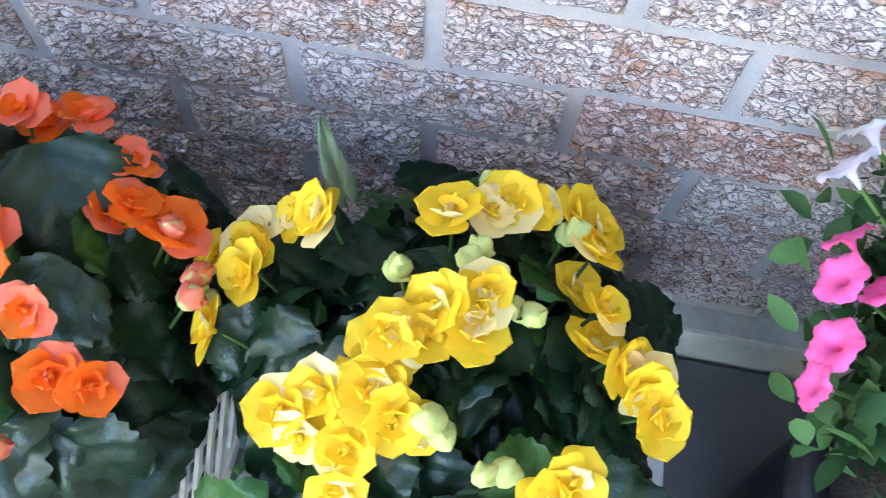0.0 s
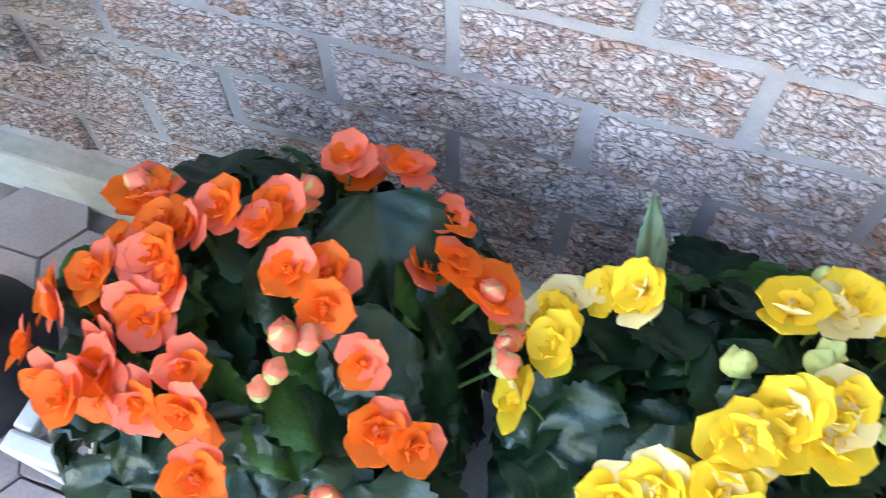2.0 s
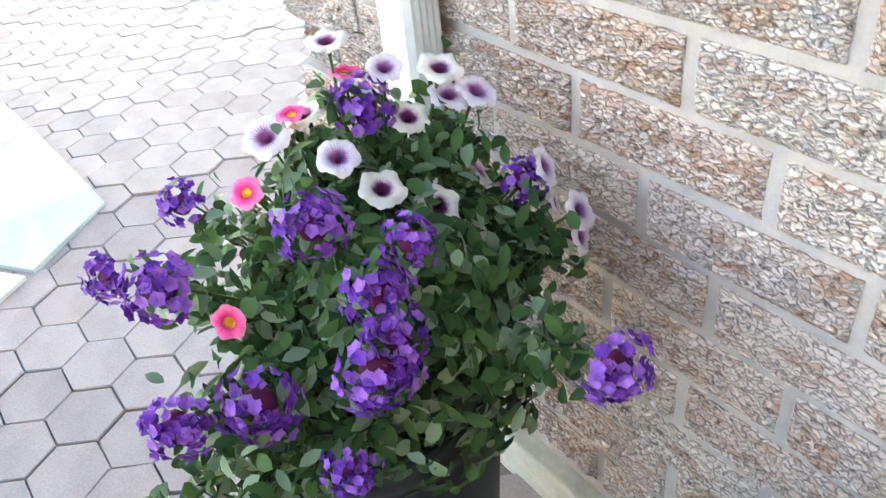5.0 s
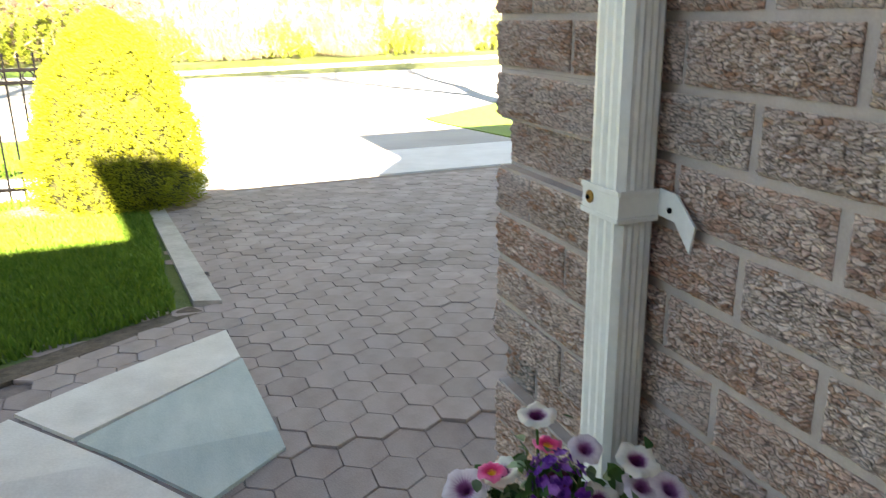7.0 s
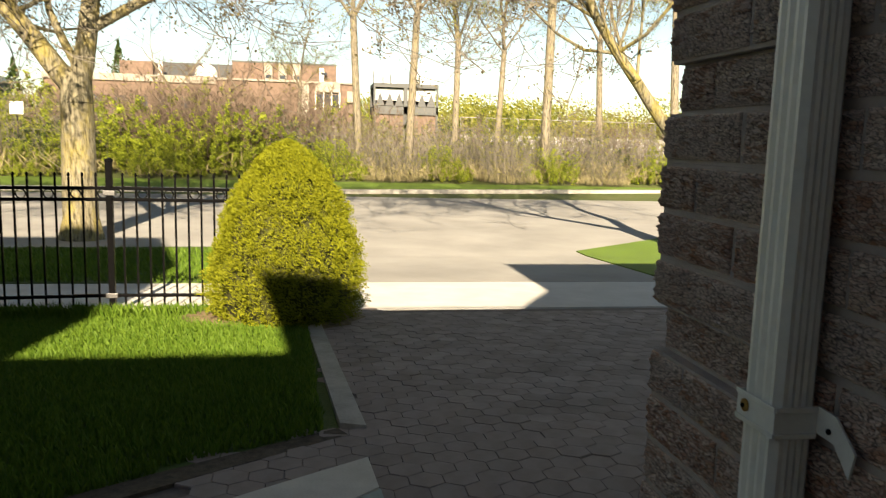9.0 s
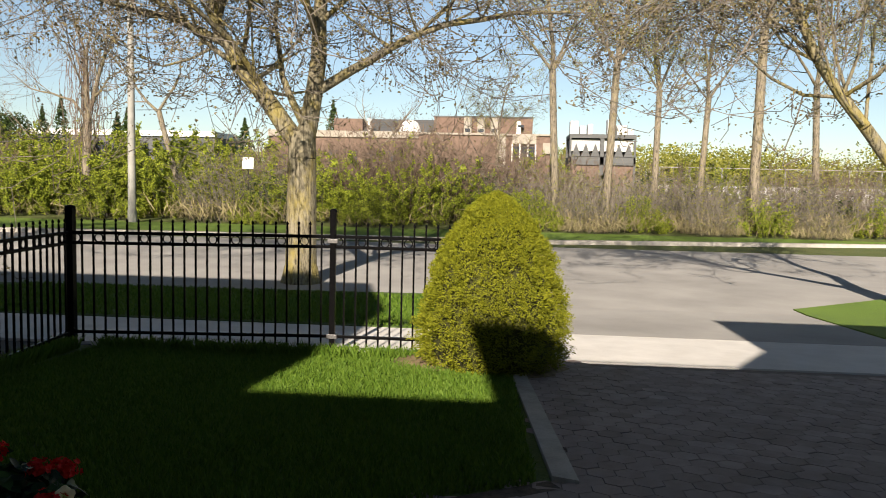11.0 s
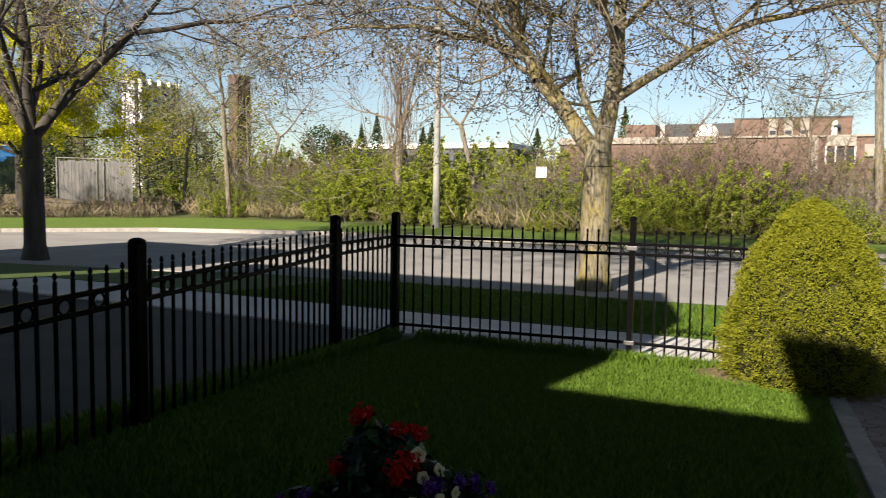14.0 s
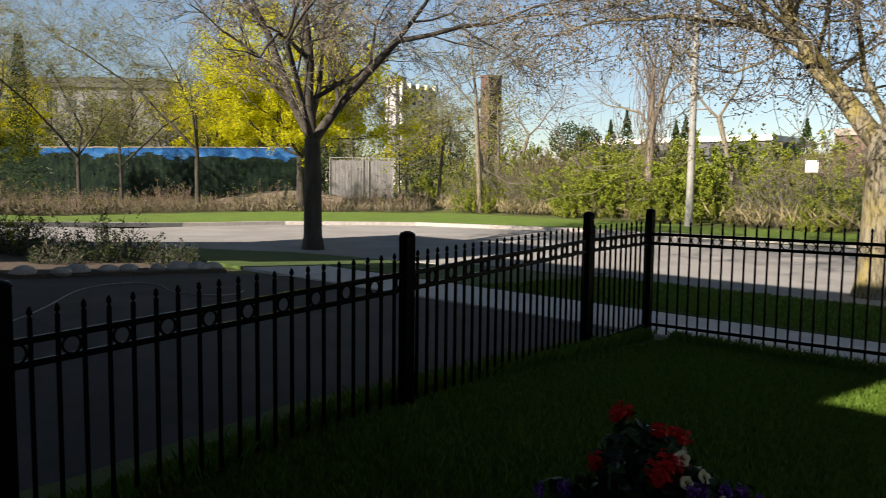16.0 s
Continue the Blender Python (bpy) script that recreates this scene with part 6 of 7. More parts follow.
def verbena_head(r, mats, seed):
    """A loose round head of small five-petalled florets over a dark heart."""
    rg = random.Random(seed)
    bm = lathe([(r * 0.2, -r * 0.1), (r * 0.45, r * 0.05), (r * 0.42, r * 0.3), (r * 0.22, r * 0.48), (r * 0.04, r * 0.52)], 10)
    for f in bm.faces:
        f.smooth, f.material_index = True, len(mats) - 1
    for k in range(64):
        d = unit(rg)
        d.z = abs(d.z) * 0.95 - 0.02
        d.normalize()
        fr = r * rg.uniform(0.19, 0.27)
        rot = Vector((0, 0, 1)).rotation_difference((d + unit(rg) * 0.3).normalized()).to_matrix().to_4x4()
        m = Matrix.Translation(d * r * rg.uniform(0.55, 1.08)) @ rot
        first, mi = len(bm.verts), 0 if rg.random() < 0.6 else 1
        for q in range(5):
            petal(bm, radians(74 + rg.uniform(-18, 14)), 1.2566 * q, fr, fr * 0.85, 0.2, mi, 0, 0, 0, 2, 2)
        bm.verts.ensure_lookup_table()
        for v in bm.verts[first:]:
            v.co = m @ v.co
    return finish(bm, "flower_head", mats)


def broad_leaf(size, seed, mats, wavy=0.05, point=0.15, nu=16, nv=12):
    """A broad begonia leaf: rounded, toothed margin, folded along the midrib and dented along its veins."""
    rg = random.Random(seed)
    bm = bmesh.new()
    grid = []
    for i in range(nu + 1):
        u = i / nu
        half = 0.56 * math.sin(math.pi * (0.10 + 0.88 * u)) ** 0.55 * (1 - point * u)
        row = []
        for j in range(nv + 1):
            v = j / nv * 2 - 1
            tooth = 1 + (0.05 * (1 if (i + seed) % 2 else -1) if abs(v) == 1 else 0)
            x = (u - 0.12 * (1 - abs(v)) * 0) * size
            y = v * half * size * tooth * (1.08 if v > 0 else 0.92)
            vein = 0.06 * abs(math.sin((u * 3.4 - abs(v) * 1.3) * math.pi)) * (0.25 + abs(v) * 0.75) * (1 - 0.6 * abs(v) ** 4)
            z = size * (0.16 * abs(v) - 0.30 * (u - 0.25) ** 2 - 0.12 * v * v + vein + wavy * math.sin(u * 9 + v * 4 + seed) * abs(v))
            row.append(bm.verts.new((x, y, z)))
        grid.append(row)
    for i in range(nu):
        for j in range(nv):
            bm.faces.new((grid[i][j], grid[i + 1][j], grid[i + 1][j + 1], grid[i][j + 1])).smooth = True
    return finish(bm, "leaf", mats)


def turned(p, out, spin, s=1.0):
    """A pose at p with local z along out, spun about it."""
    q = Vector((0, 0, 1)).rotation_difference(Vector(out).normalized()).to_matrix().to_4x4()
    return Matrix.Translation(p) @ q @ pose(0, 0, 0, 0, 0, spin) @ Matrix.Diagonal((s, s, s, 1))


def lattice_planter(x0, x1, y0, y1, z0, z1, label):
    """A square planter of cream plastic lattice with a flat rim and corner posts."""
    t = thing("lattice_planter", ((x0 + x1) / 2, (y0 + y1) / 2, z0), label, "planter", "lattice planters")
    hx, hy, h = (x1 - x0) / 2, (y1 - y0) / 2, z1 - z0
    for a, b, c, d in ((-hx, hx, -hy, -hy + 0.022), (-hx, hx, hy - 0.022, hy), (-hx, -hx + 0.022, -hy + 0.023, hy - 0.023), (hx - 0.022, hx, -hy + 0.023, hy - 0.023)):
        part("rim", box(a, b, c, d, h - 0.018, h, 0.004), M_LATTICE, t)
        part("foot_rail", box(a, b, c, d, 0.0, 0.025, 0.004), M_LATTICE, t)
    for sx in (-1, 1):
        for sy in (-1, 1):
            part("corner_post", box(sx * hx - (0.02 if sx > 0 else 0), sx * hx + (0.02 if sx < 0 else 0), sy * hy - (0.02 if sy > 0 else 0), sy * hy + (0.02 if sy < 0 else 0), 0.024, h - 0.017, 0.003), M_LATTICE, t)

    def side(length):
        bm = bmesh.new()
        hh = h - 0.043
        step, w = 0.05, 0.011
        for sgn, yy in ((1, 0.0), (-1, 0.006)):
            k = -hh
            while k < length:
                a, b = max(k, 0.0), min(k + hh, length)
                if b - a > 0.012:
                    za, zb = (a - k), (b - k)
                    if sgn < 0:
                        za, zb = hh - za, hh - zb
                    p, q = Vector((a, yy, za)), Vector((b, yy, zb))
                    nrm = Vector((-(q - p).z, 0, (q - p).x)).normalized() * w / 2
                    vs = [bm.verts.new(c + Vector((0, dy, 0))) for dy in (0, 0.005) for c in (p - nrm, q - nrm, q + nrm, p + nrm)]
                    for f in ((0, 1, 2, 3), (7, 6, 5, 4), (0, 4, 5, 1), (1, 5, 6, 2), (2, 6, 7, 3), (3, 7, 4, 0)):
                        bm.faces.new([vs[i] for i in f])
                k += step
        return bm
    for ln, px, py, rz in ((2 * hx - 0.04, -hx + 0.02, -hy + 0.004, 0), (2 * hx - 0.04, -hx + 0.02, hy - 0.015, 0), (2 * hy - 0.04, -hx + 0.015, -hy + 0.02, 90), (2 * hy - 0.04, hx - 0.004, -hy + 0.02, 90)):
        s = part("lattice_side", side(ln), M_LATTICE, t)
        s.matrix_basis = pose(px, py, 0.025, 0, 0, rz)
    return t


ORANGE_AT = (-0.285, -0.265)
YELLOW_AT = (0.12, -0.25)
lattice_planter(-0.525, -0.125, -0.425, -0.10, G0 + 0.012, 0.17, "cream plastic lattice planter holding the orange begonia")
lattice_planter(-0.03, 0.335, -0.44, -0.08, G0 + 0.012, 0.17, "cream plastic lattice planter holding the yellow begonia")


def begonia(name, at, label, blooms, buds, petals, bud_mats, seed, reach, top=0.40, leaves=150):
    rg = random.Random(seed)
    t = thing(name, (at[0], at[1], 0.0), label, "flowering plant")
    c = Vector((at[0], at[1], 0))
    part("pot", lathe([(0.085, G0 + 0.02), (0.11, 0.13), (0.118, 0.135), (0.118, 0.15), (0.10, 0.15), (0.098, 0.14)], 28), M_POT, t, "black nursery pot")
    part("soil", lathe([(0.097, 0.12), (0.097, 0.138), (0.05, 0.143)], 20), M_SOIL, t)
    leafs = [broad_leaf(0.062 + 0.012 * k, seed + k, [M_FRESHLEAF if k in (0, 1) and h else M_BEGLEAF], 0.07) for h in (0, 1) for k in range(4)]
    stems = []
    for k in range(leaves):
        a = 2.39996 * k + rg.uniform(-0.3, 0.3)
        u = (k + 0.5) / leaves
        r = 0.205 * math.sqrt(u) * rg.uniform(0.85, 1.1)
        d = Vector((math.cos(a), math.sin(a), 0))
        z = top - 0.04 - 1.9 * r * r - rg.uniform(0, 0.10) * (1 + 4 * r)
        p = d * r + Vector((0, 0, z))
        p.x = min(max(p.x, reach[0] - at[0]), reach[1] - at[0])
        out = (d * (0.3 + 2.4 * r) + Vector((0, 0, 1)) + unit(rg) * 0.6).normalized()
        ob = part("leaf", leafs[(k * 3) % 8], None, t)
        along = (d + unit(rg) * 0.5)
        along = (along - out * along.dot(out)).normalized()
        side = out.cross(along)
        m = Matrix((along, side, out)).transposed().to_4x4()
        s = rg.uniform(0.75, 1.2)
        ob.matrix_basis = Matrix.Translation(p - along * 0.04) @ m @ Matrix.Diagonal((s, s, s, 1))
        stems.append((Vector((d.x * 0.03, d.y * 0.03, 0.13)), p - along * 0.04, 0.0025, 0.0018))
    kinds = [rose_bloom(0.0255 + 0.0025 * (k % 3), petals if k % 6 else [petals[0], petals[2], petals[2]], seed * 7 + k, 1.0 - 0.08 * (k % 3)) for k in range(6)]
    for k, (x, y, z) in enumerate(blooms):
        p = Vector((x, y, z)) - c
        out = (Vector((p.x * 3.2, p.y * 3.2 - 0.25, 0.72)) + unit(rg) * 0.4).normalized()
        for q in range(2 if k % 2 == 0 else 1):
            heart, petal_set = kinds[(k + q) % 6]
            ob = part("bloom", heart, None, t)
            for pm in petal_set:
                part("petal", pm, None, ob)
            jit = unit(rg) * 0.024 * q
            ob.matrix_basis = turned(p + out * 0.008 - out * 0.014 * q + jit, out + unit(rg) * 0.35 * q, rg.uniform(0, 360), rg.uniform(0.85, 1.12))
        stems.append((Vector((p.x * 0.72, p.y * 0.72, p.z - 0.1)), p, 0.0022, 0.0016))
        # a leaf tucked under the bloom
        for q in range(2):
            ob = part("leaf", leafs[(k * 2 + q) % 8], None, t)
            fl = Vector((p.x, p.y, 0)).normalized() if k % 3 else unit(rg)
            up = (Vector((fl.x * 0.8, fl.y * 0.8, 1)) + unit(rg) * 0.4).normalized()
            al = (Vector((fl.x, fl.y, 0)) + unit(rg) * 0.7)
            al = (al - up * al.dot(up)).normalized()
            mm = Matrix((al, up.cross(al), up)).transposed().to_4x4()
            ss = rg.uniform(0.7, 1.0)
            ob.matrix_basis = Matrix.Translation(Vector((p.x * 0.9, p.y * 0.9, p.z - rg.uniform(0.03, 0.065))) - al * 0.045) @ mm @ Matrix.Diagonal((ss, ss, ss, 1))
    bm_b = [bud_mesh(0.0135, bud_mats, seed + 50 + k) for k in range(2)]
    for k, (x, y, z) in enumerate(buds):
        p = Vector((x, y, z)) - c
        for q in range(2):
            ob = part("bud", bm_b[q], None, t)
            ob.matrix_basis = turned(p + unit(rg) * 0.014 * q, Vector((p.x * 3, p.y * 3, 0.5)) + unit(rg) * 0.6, rg.uniform(0, 360), rg.uniform(0.8, 1.1))
        stems.append((Vector((p.x * 0.8, p.y * 0.8, p.z - 0.08)), p, 0.002, 0.0015))
    part("stalk", mesh_of("stalk", *tubes(stems, 5), M_STEM, True), None, t)["kind"] = "stuff"
    return t


ORANGE_BLOOMS = [(-0.408, -0.326, 0.370), (-0.425, -0.360, 0.345), (-0.352, -0.389, 0.385), (-0.388, -0.375, 0.360), (-0.385, -0.300, 0.380), (-0.430, -0.315, 0.345), (-0.352, -0.283, 0.394), (-0.273, -0.212, 0.405), (-0.209, -0.132, 0.365), (-0.161, -0.164, 0.363), (-0.148, -0.209, 0.370), (-0.117, -0.216, 0.353), (-0.253, -0.142, 0.377), (-0.242, -0.263, 0.408), (-0.214, -0.278, 0.401), (-0.175, -0.300, 0.385), (-0.132, -0.337, 0.353), (-0.351, -0.258, 0.395), (-0.345, -0.313, 0.391), (-0.314, -0.296, 0.402), (-0.342, -0.367, 0.373), (-0.309, -0.373, 0.378), (-0.275, -0.369, 0.383), (-0.257, -0.406, 0.361), (-0.323, -0.251, 0.403), (-0.273, -0.240, 0.408), (-0.392, -0.230, 0.375), (-0.292, -0.344, 0.393)]
ORANGE_BUDS = [(-0.113, -0.208, 0.349), (-0.089, -0.233, 0.336), (-0.090, -0.261, 0.337), (-0.229, -0.313, 0.400), (-0.231, -0.354, 0.387), (-0.186, -0.400, 0.350), (-0.263, -0.196, 0.401), (-0.382, -0.215, 0.377)]
YELLOW_BLOOMS = [(-0.051, -0.184, 0.325), (-0.084, -0.201, 0.303), (-0.045, -0.222, 0.338), (-0.019, -0.171, 0.344), (0.009, -0.181, 0.362), (0.102, -0.176, 0.387), (0.126, -0.160, 0.382), (0.161, -0.140, 0.370), (0.189, -0.137, 0.361), (0.211, -0.146, 0.358), (0.209, -0.177, 0.371), (0.110, -0.249, 0.400), (0.135, -0.254, 0.399), (0.095, -0.274, 0.396), (0.074, -0.285, 0.392), (0.130, -0.268, 0.398), (0.044, -0.315, 0.378), (0.072, -0.312, 0.385), (0.030, -0.342, 0.363), (0.064, -0.349, 0.371), (0.086, -0.325, 0.385), (0.061, -0.370, 0.359), (0.216, -0.224, 0.377), (0.233, -0.253, 0.370), (0.257, -0.253, 0.358), (0.270, -0.282, 0.347), (0.201, -0.351, 0.362), (-0.058, -0.274, 0.329)]
YELLOW_BUDS = [(0.074, -0.229, 0.393), (0.117, -0.217, 0.397), (0.174, -0.237, 0.392), (0.117, -0.325, 0.387), (0.158, -0.347, 0.375), (0.142, -0.137, 0.371), (0.190, -0.157, 0.369), (-0.070, -0.248, 0.320)]
obeg = begonia("orange_begonia", ORANGE_AT, "orange and coral double begonia in full bloom in the planter", ORANGE_BLOOMS, ORANGE_BUDS, [M_ORANGE, M_ORANGE, M_CORAL], [M_CORAL, M_BUD], 3, (-0.50, -0.125))
ob = part("large_leaf", broad_leaf(0.105, 91, [M_BEGLEAF], 0.05, 0.05, 24, 18), None, obeg, "one large dark glossy leaf")
ob.matrix_basis = turned(Vector((0.085, 0.06, 0.365)), (0.25, -0.42, 0.75), -60) @ Matrix.Translation((-0.047, 0, 0))
ybeg = begonia("yellow_begonia", YELLOW_AT, "bright yellow double begonia in full bloom in the planter", YELLOW_BLOOMS, YELLOW_BUDS, [M_YELLOW, M_YELLOW, M_PALEYELLOW], [M_BUD, M_BUD], 8, (-0.045, 0.30))
ob = part("tall_leaf", broad_leaf(0.095, 92, [M_LEAFBACK], 0.02, 0.45), None, ybeg, "pale upright leaf at the back")
ob.matrix_basis = Matrix.Translation((-0.115, 0.12, 0.32)) @ Matrix(((-0.2, 0.27, 0.25, 0), (0.05, 0.05, -0.95, 0), (0.98, 0.06, 0.1, 0), (0, 0, 0, 1)))

# ---------------------------------------------------------------- the tall urn and its flowers
URN = (-0.825, -0.325)


def urn(at, label, h=0.55, base=0.135, rim=0.16):
    t = thing("flower_urn", (at[0], at[1], gz(at[0])), label, "urn", "flower urns")
    part("foot", lathe([(base, 0.0), (base * 1.02, 0.012), (base, 0.03), (base * 0.93, 0.036), (base * 0.9, 0.05), (base * 0.72, 0.068), (base * 0.6, 0.085), (base * 0.56, 0.105)], 48), M_URN, t, smooth=True)
    part("bowl", lathe([(base * 0.56, 0.10), (base * 0.7, 0.118), (base * 0.86, 0.15), (rim * 0.84, 0.21), (rim * 0.91, 0.29), (rim * 0.945, 0.38), (rim * 0.955, h - 0.06), (rim * 0.96, h - 0.045),
                        (rim, h - 0.038), (rim * 1.015, h - 0.02), (rim, h), (rim * 0.93, h), (rim * 0.9, h - 0.03)], 48), M_URN, t, smooth=True)
    part("soil", lathe([(rim * 0.9, h - 0.05), (rim * 0.9, h - 0.028), (rim * 0.3, h - 0.012)], 24), M_SOIL, t)
    return t


urn(URN, "dark charcoal resin urn on a flared foot, standing by the wall")


def mixed_flowers(name, centre, label, rad, leaves, sets, seed, leaf_mats, drop=0.35, size=0.05, slump=(0.0, 0.0), lean=(0.15, -0.15, 0.12)):
    """A mound of foliage with trailing shoots and blooms set on it; sets: (kind, meshes, places)."""
    rg = random.Random(seed)
    c = Vector(centre)
    t = thing(name, centre, label, "flowering plant")
    for mi, m in enumerate(leaf_mats):
        spec = []
        for k in range(leaves // len(leaf_mats)):
            d = unit(rg)
            if d.z < -drop:
                d.z = -d.z
            p = d * rad * rg.uniform(0.5, 1.0) * (1 + 0.12 * noise.noise(d * 4))
            if d.z < 0:
                p.z -= rg.uniform(0, 0.05)
            p.z -= max(0.0, p.x * slump[0] + p.y * slump[1])
            nrm = (d + unit(rg) * 0.7)
            spec.append((p, nrm, unit(rg) + Vector((0, 0, -0.2)), size * rg.uniform(0.6, 1.4), size * rg.uniform(0.38, 0.65)))
        near = [Vector(q) - c for _, _, places in sets for q in places]
        for p0 in near:
            if p0.length > rad * 0.95:
                for k in range(30):
                    q = p0 * rg.uniform(0.55, 0.97)
                    spec.append((Vector((rg.gauss(q.x, 0.022), rg.gauss(q.y, 0.022), rg.gauss(q.z - 0.01, 0.022))), unit(rg) + Vector((0, 0, 0.8)), unit(rg), size * rg.uniform(0.6, 1.2), size * rg.uniform(0.35, 0.6)))
            for k in range(5):
                spec.append((p0 * rg.uniform(0.75, 0.98) + unit(rg) * 0.028, unit(rg) + p0.normalized(), unit(rg), size * rg.uniform(0.6, 1.1), size * rg.uniform(0.35, 0.6)))
        # no leaf lies over a bloom
        spec = [q for q in spec if not any((q[0] - b).length < 0.034 and q[0].length > b.length * 0.96 for b in near)]
        verts, faces = [], []
        for cc, nrm, al, ln, wd in spec:
            nrm = Vector(nrm).normalized()
            al = Vector(al)
            al = (al - nrm * al.dot(nrm)).normalized()
            sd = nrm.cross(al)
            b = len(verts)
            for u, w, lift in ((-0.5, 0, 0), (-0.28, 0.40, 0.12), (-0.25, 0, 0), (-0.28, -0.40, 0.12), (0.02, 0.52, 0.14), (0.05, 0, 0), (0.02, -0.52, 0.14), (0.28, 0.38, 0.04), (0.3, 0, -0.06), (0.28, -0.38, 0.04), (0.52, 0, -0.2)):
                verts.append(cc + al * ln * u + sd * wd * w + nrm * wd * lift)
            faces += [(b, b + 1, b + 2), (b, b + 2, b + 3), (b + 1, b + 4, b + 5, b + 2), (b + 2, b + 5, b + 6, b + 3), (b + 4, b + 7, b + 8, b + 5), (b + 5, b + 8, b + 9, b + 6), (b + 7, b + 10, b + 8), (b + 8, b + 10, b + 9)]
        part("foliage", mesh_of("foliage", verts, faces, m, True), None, t)
    stems = []
    for kind, meshes, places in sets:
        for k, (x, y, z) in enumerate(places):
            p = Vector((x, y, z)) - c
            out = (p.normalized() + unit(rg) * 0.3 + Vector(lean)).normalized()
            ob = part(kind, meshes[k % len(meshes)], None, t)
            ob.matrix_basis = turned(p + out * 0.016, out, rg.uniform(0, 360), rg.uniform(0.9, 1.15))
            stems.append((p * 0.3, p, 0.003, 0.0018))
    for k in range(40):
        d = unit(rg)
        p = Vector((0, 0, -rad * 0.4))
        q = Vector((d.x * rad * 0.8, d.y * rad * 0.8, abs(d.z) * rad * 0.8))
        stems.append((p, q, 0.004, 0.0015))
    part("stalk", mesh_of("stalk", *tubes(stems, 4), M_STEM), None, t)["kind"] = "stuff"
    return t


PET_WHITE = [trumpet(0.0245, [M_PETUNIA], 1), trumpet(0.023, [M_PETUNIA], 3)]
PET_PALE = [trumpet(0.0235, [M_PETUNIA_LILAC], 2), trumpet(0.022, [M_PETUNIA_LILAC], 19)]
PET_LILAC = [trumpet(0.022, [M_LILAC, M_LILAC], 4), trumpet(0.022, [M_WHITE, M_LILAC], 5)]
PET_PINK = [trumpet(0.0175, [M_BELL], 6), trumpet(0.0165, [M_BELL], 7)]
VERB = [verbena_head(0.033, [M_VIOLET, M_VIOLETPALE, M_EYE], 8), verbena_head(0.028, [M_VIOLET, M_VIOLETPALE, M_EYE], 9)]
mixed_flowers("urn_flowers", (-0.815, -0.29, 0.485), "mound of violet verbena, pale petunias and pink bells in the urn", 0.18, 6000,
              [("flower_head", VERB, [(-0.791, -0.362, 0.678), (-0.787, -0.122, 0.616), (-0.902, -0.228, 0.705), (-1.024, -0.508, 0.575), (-0.837, -0.494, 0.654), (-0.967, -0.423, 0.652), (-0.701, -0.355, 0.655), (-0.670, -0.357, 0.629), (-0.667, -0.384, 0.610), (-0.714, -0.303, 0.674), (-0.724, -0.472, 0.582), (-0.650, -0.433, 0.540), (-0.565, -0.208, 0.574), (-0.729, -0.535, 0.605)]),
               ("bloom", PET_WHITE, [(-0.821, -0.269, 0.658), (-0.799, -0.217, 0.629), (-0.778, -0.199, 0.586), (-0.880, -0.190, 0.691), (-0.969, -0.267, 0.691), (-0.950, -0.234, 0.773), (-0.880, -0.141, 0.732)]),
               ("lilac_bloom", PET_PALE, [(-0.846, -0.135, 0.615), (-0.908, -0.067, 0.590), (-0.822, -0.039, 0.537), (-0.917, -0.188, 0.739), (-0.869, -0.140, 0.702), (-0.850, -0.118, 0.706), (-0.723, -0.089, 0.597), (-0.716, -0.098, 0.574), (-0.767, -0.102, 0.642), (-0.851, -0.296, 0.697), (-0.964, -0.321, 0.690)]),
               ("pink_bloom", PET_PINK, [(-0.891, -0.380, 0.680), (-0.939, -0.226, 0.736), (-0.958, -0.290, 0.703), (-0.799, -0.458, 0.618), (-0.735, -0.615, 0.482), (-0.714, -0.578, 0.448), (-0.692, -0.561, 0.428), (-0.716, -0.541, 0.434), (-0.673, -0.539, 0.535)])], 61, [M_PLANT, M_PLANT, M_GREYLEAF], 0.5, 0.028, (-0.15, -0.1), (0.75, -0.3, 0.05))

# ---------------------------------------------------------------- pots half in view
t = thing("petunia_pot", (0.56, -0.30, G0 + 0.012), "dark pot of petunias beside the begonias", "pot")
part("bowl", lathe([(0.10, 0), (0.13, 0.2), (0.138, 0.35), (0.125, 0.35)], 32), M_URN, t, smooth=True)
part("rim", lathe([(0.138, 0.345), (0.152, 0.35), (0.155, 0.37), (0.15, 0.385), (0.13, 0.385), (0.125, 0.352)], 32), M_URN, t, smooth=True)
part("soil", lathe([(0.124, 0.33), (0.124, 0.36), (0.04, 0.37)], 20), M_SOIL, t)
mixed_flowers("petunia_plant", (0.545, -0.28, 0.38), "bright green petunia with pink and white flowers", 0.15, 1100,
              [("pink_bloom", [trumpet(0.0175, [M_PINK, M_PINK], 12)], [(0.386, -0.165, 0.43), (0.382, -0.19, 0.43), (0.408, -0.2, 0.43), (0.43, -0.19, 0.43), (0.38, -0.235, 0.42), (0.374, -0.26, 0.41)]),
               ("white_bloom", PET_LILAC, [(0.368, -0.135, 0.47), (0.383, -0.10, 0.47), (0.425, -0.12, 0.47), (0.425, -0.19, 0.45)]), ("flower_head", VERB, [(0.35, -0.40, 0.2), (0.31, -0.44, 0.2), (0.37, -0.41, 0.2)])], 62, [M_PLANT, M_PLANT], 0.4, 0.034)
RED_AT = (-2.22, -2.2)
urn(RED_AT, "dark resin urn with red geraniums at the lawn edge", 0.34)
RED_HEAD = [verbena_head(0.052, [M_RED, M_RED], 14), verbena_head(0.047, [M_RED, M_RED], 15)]
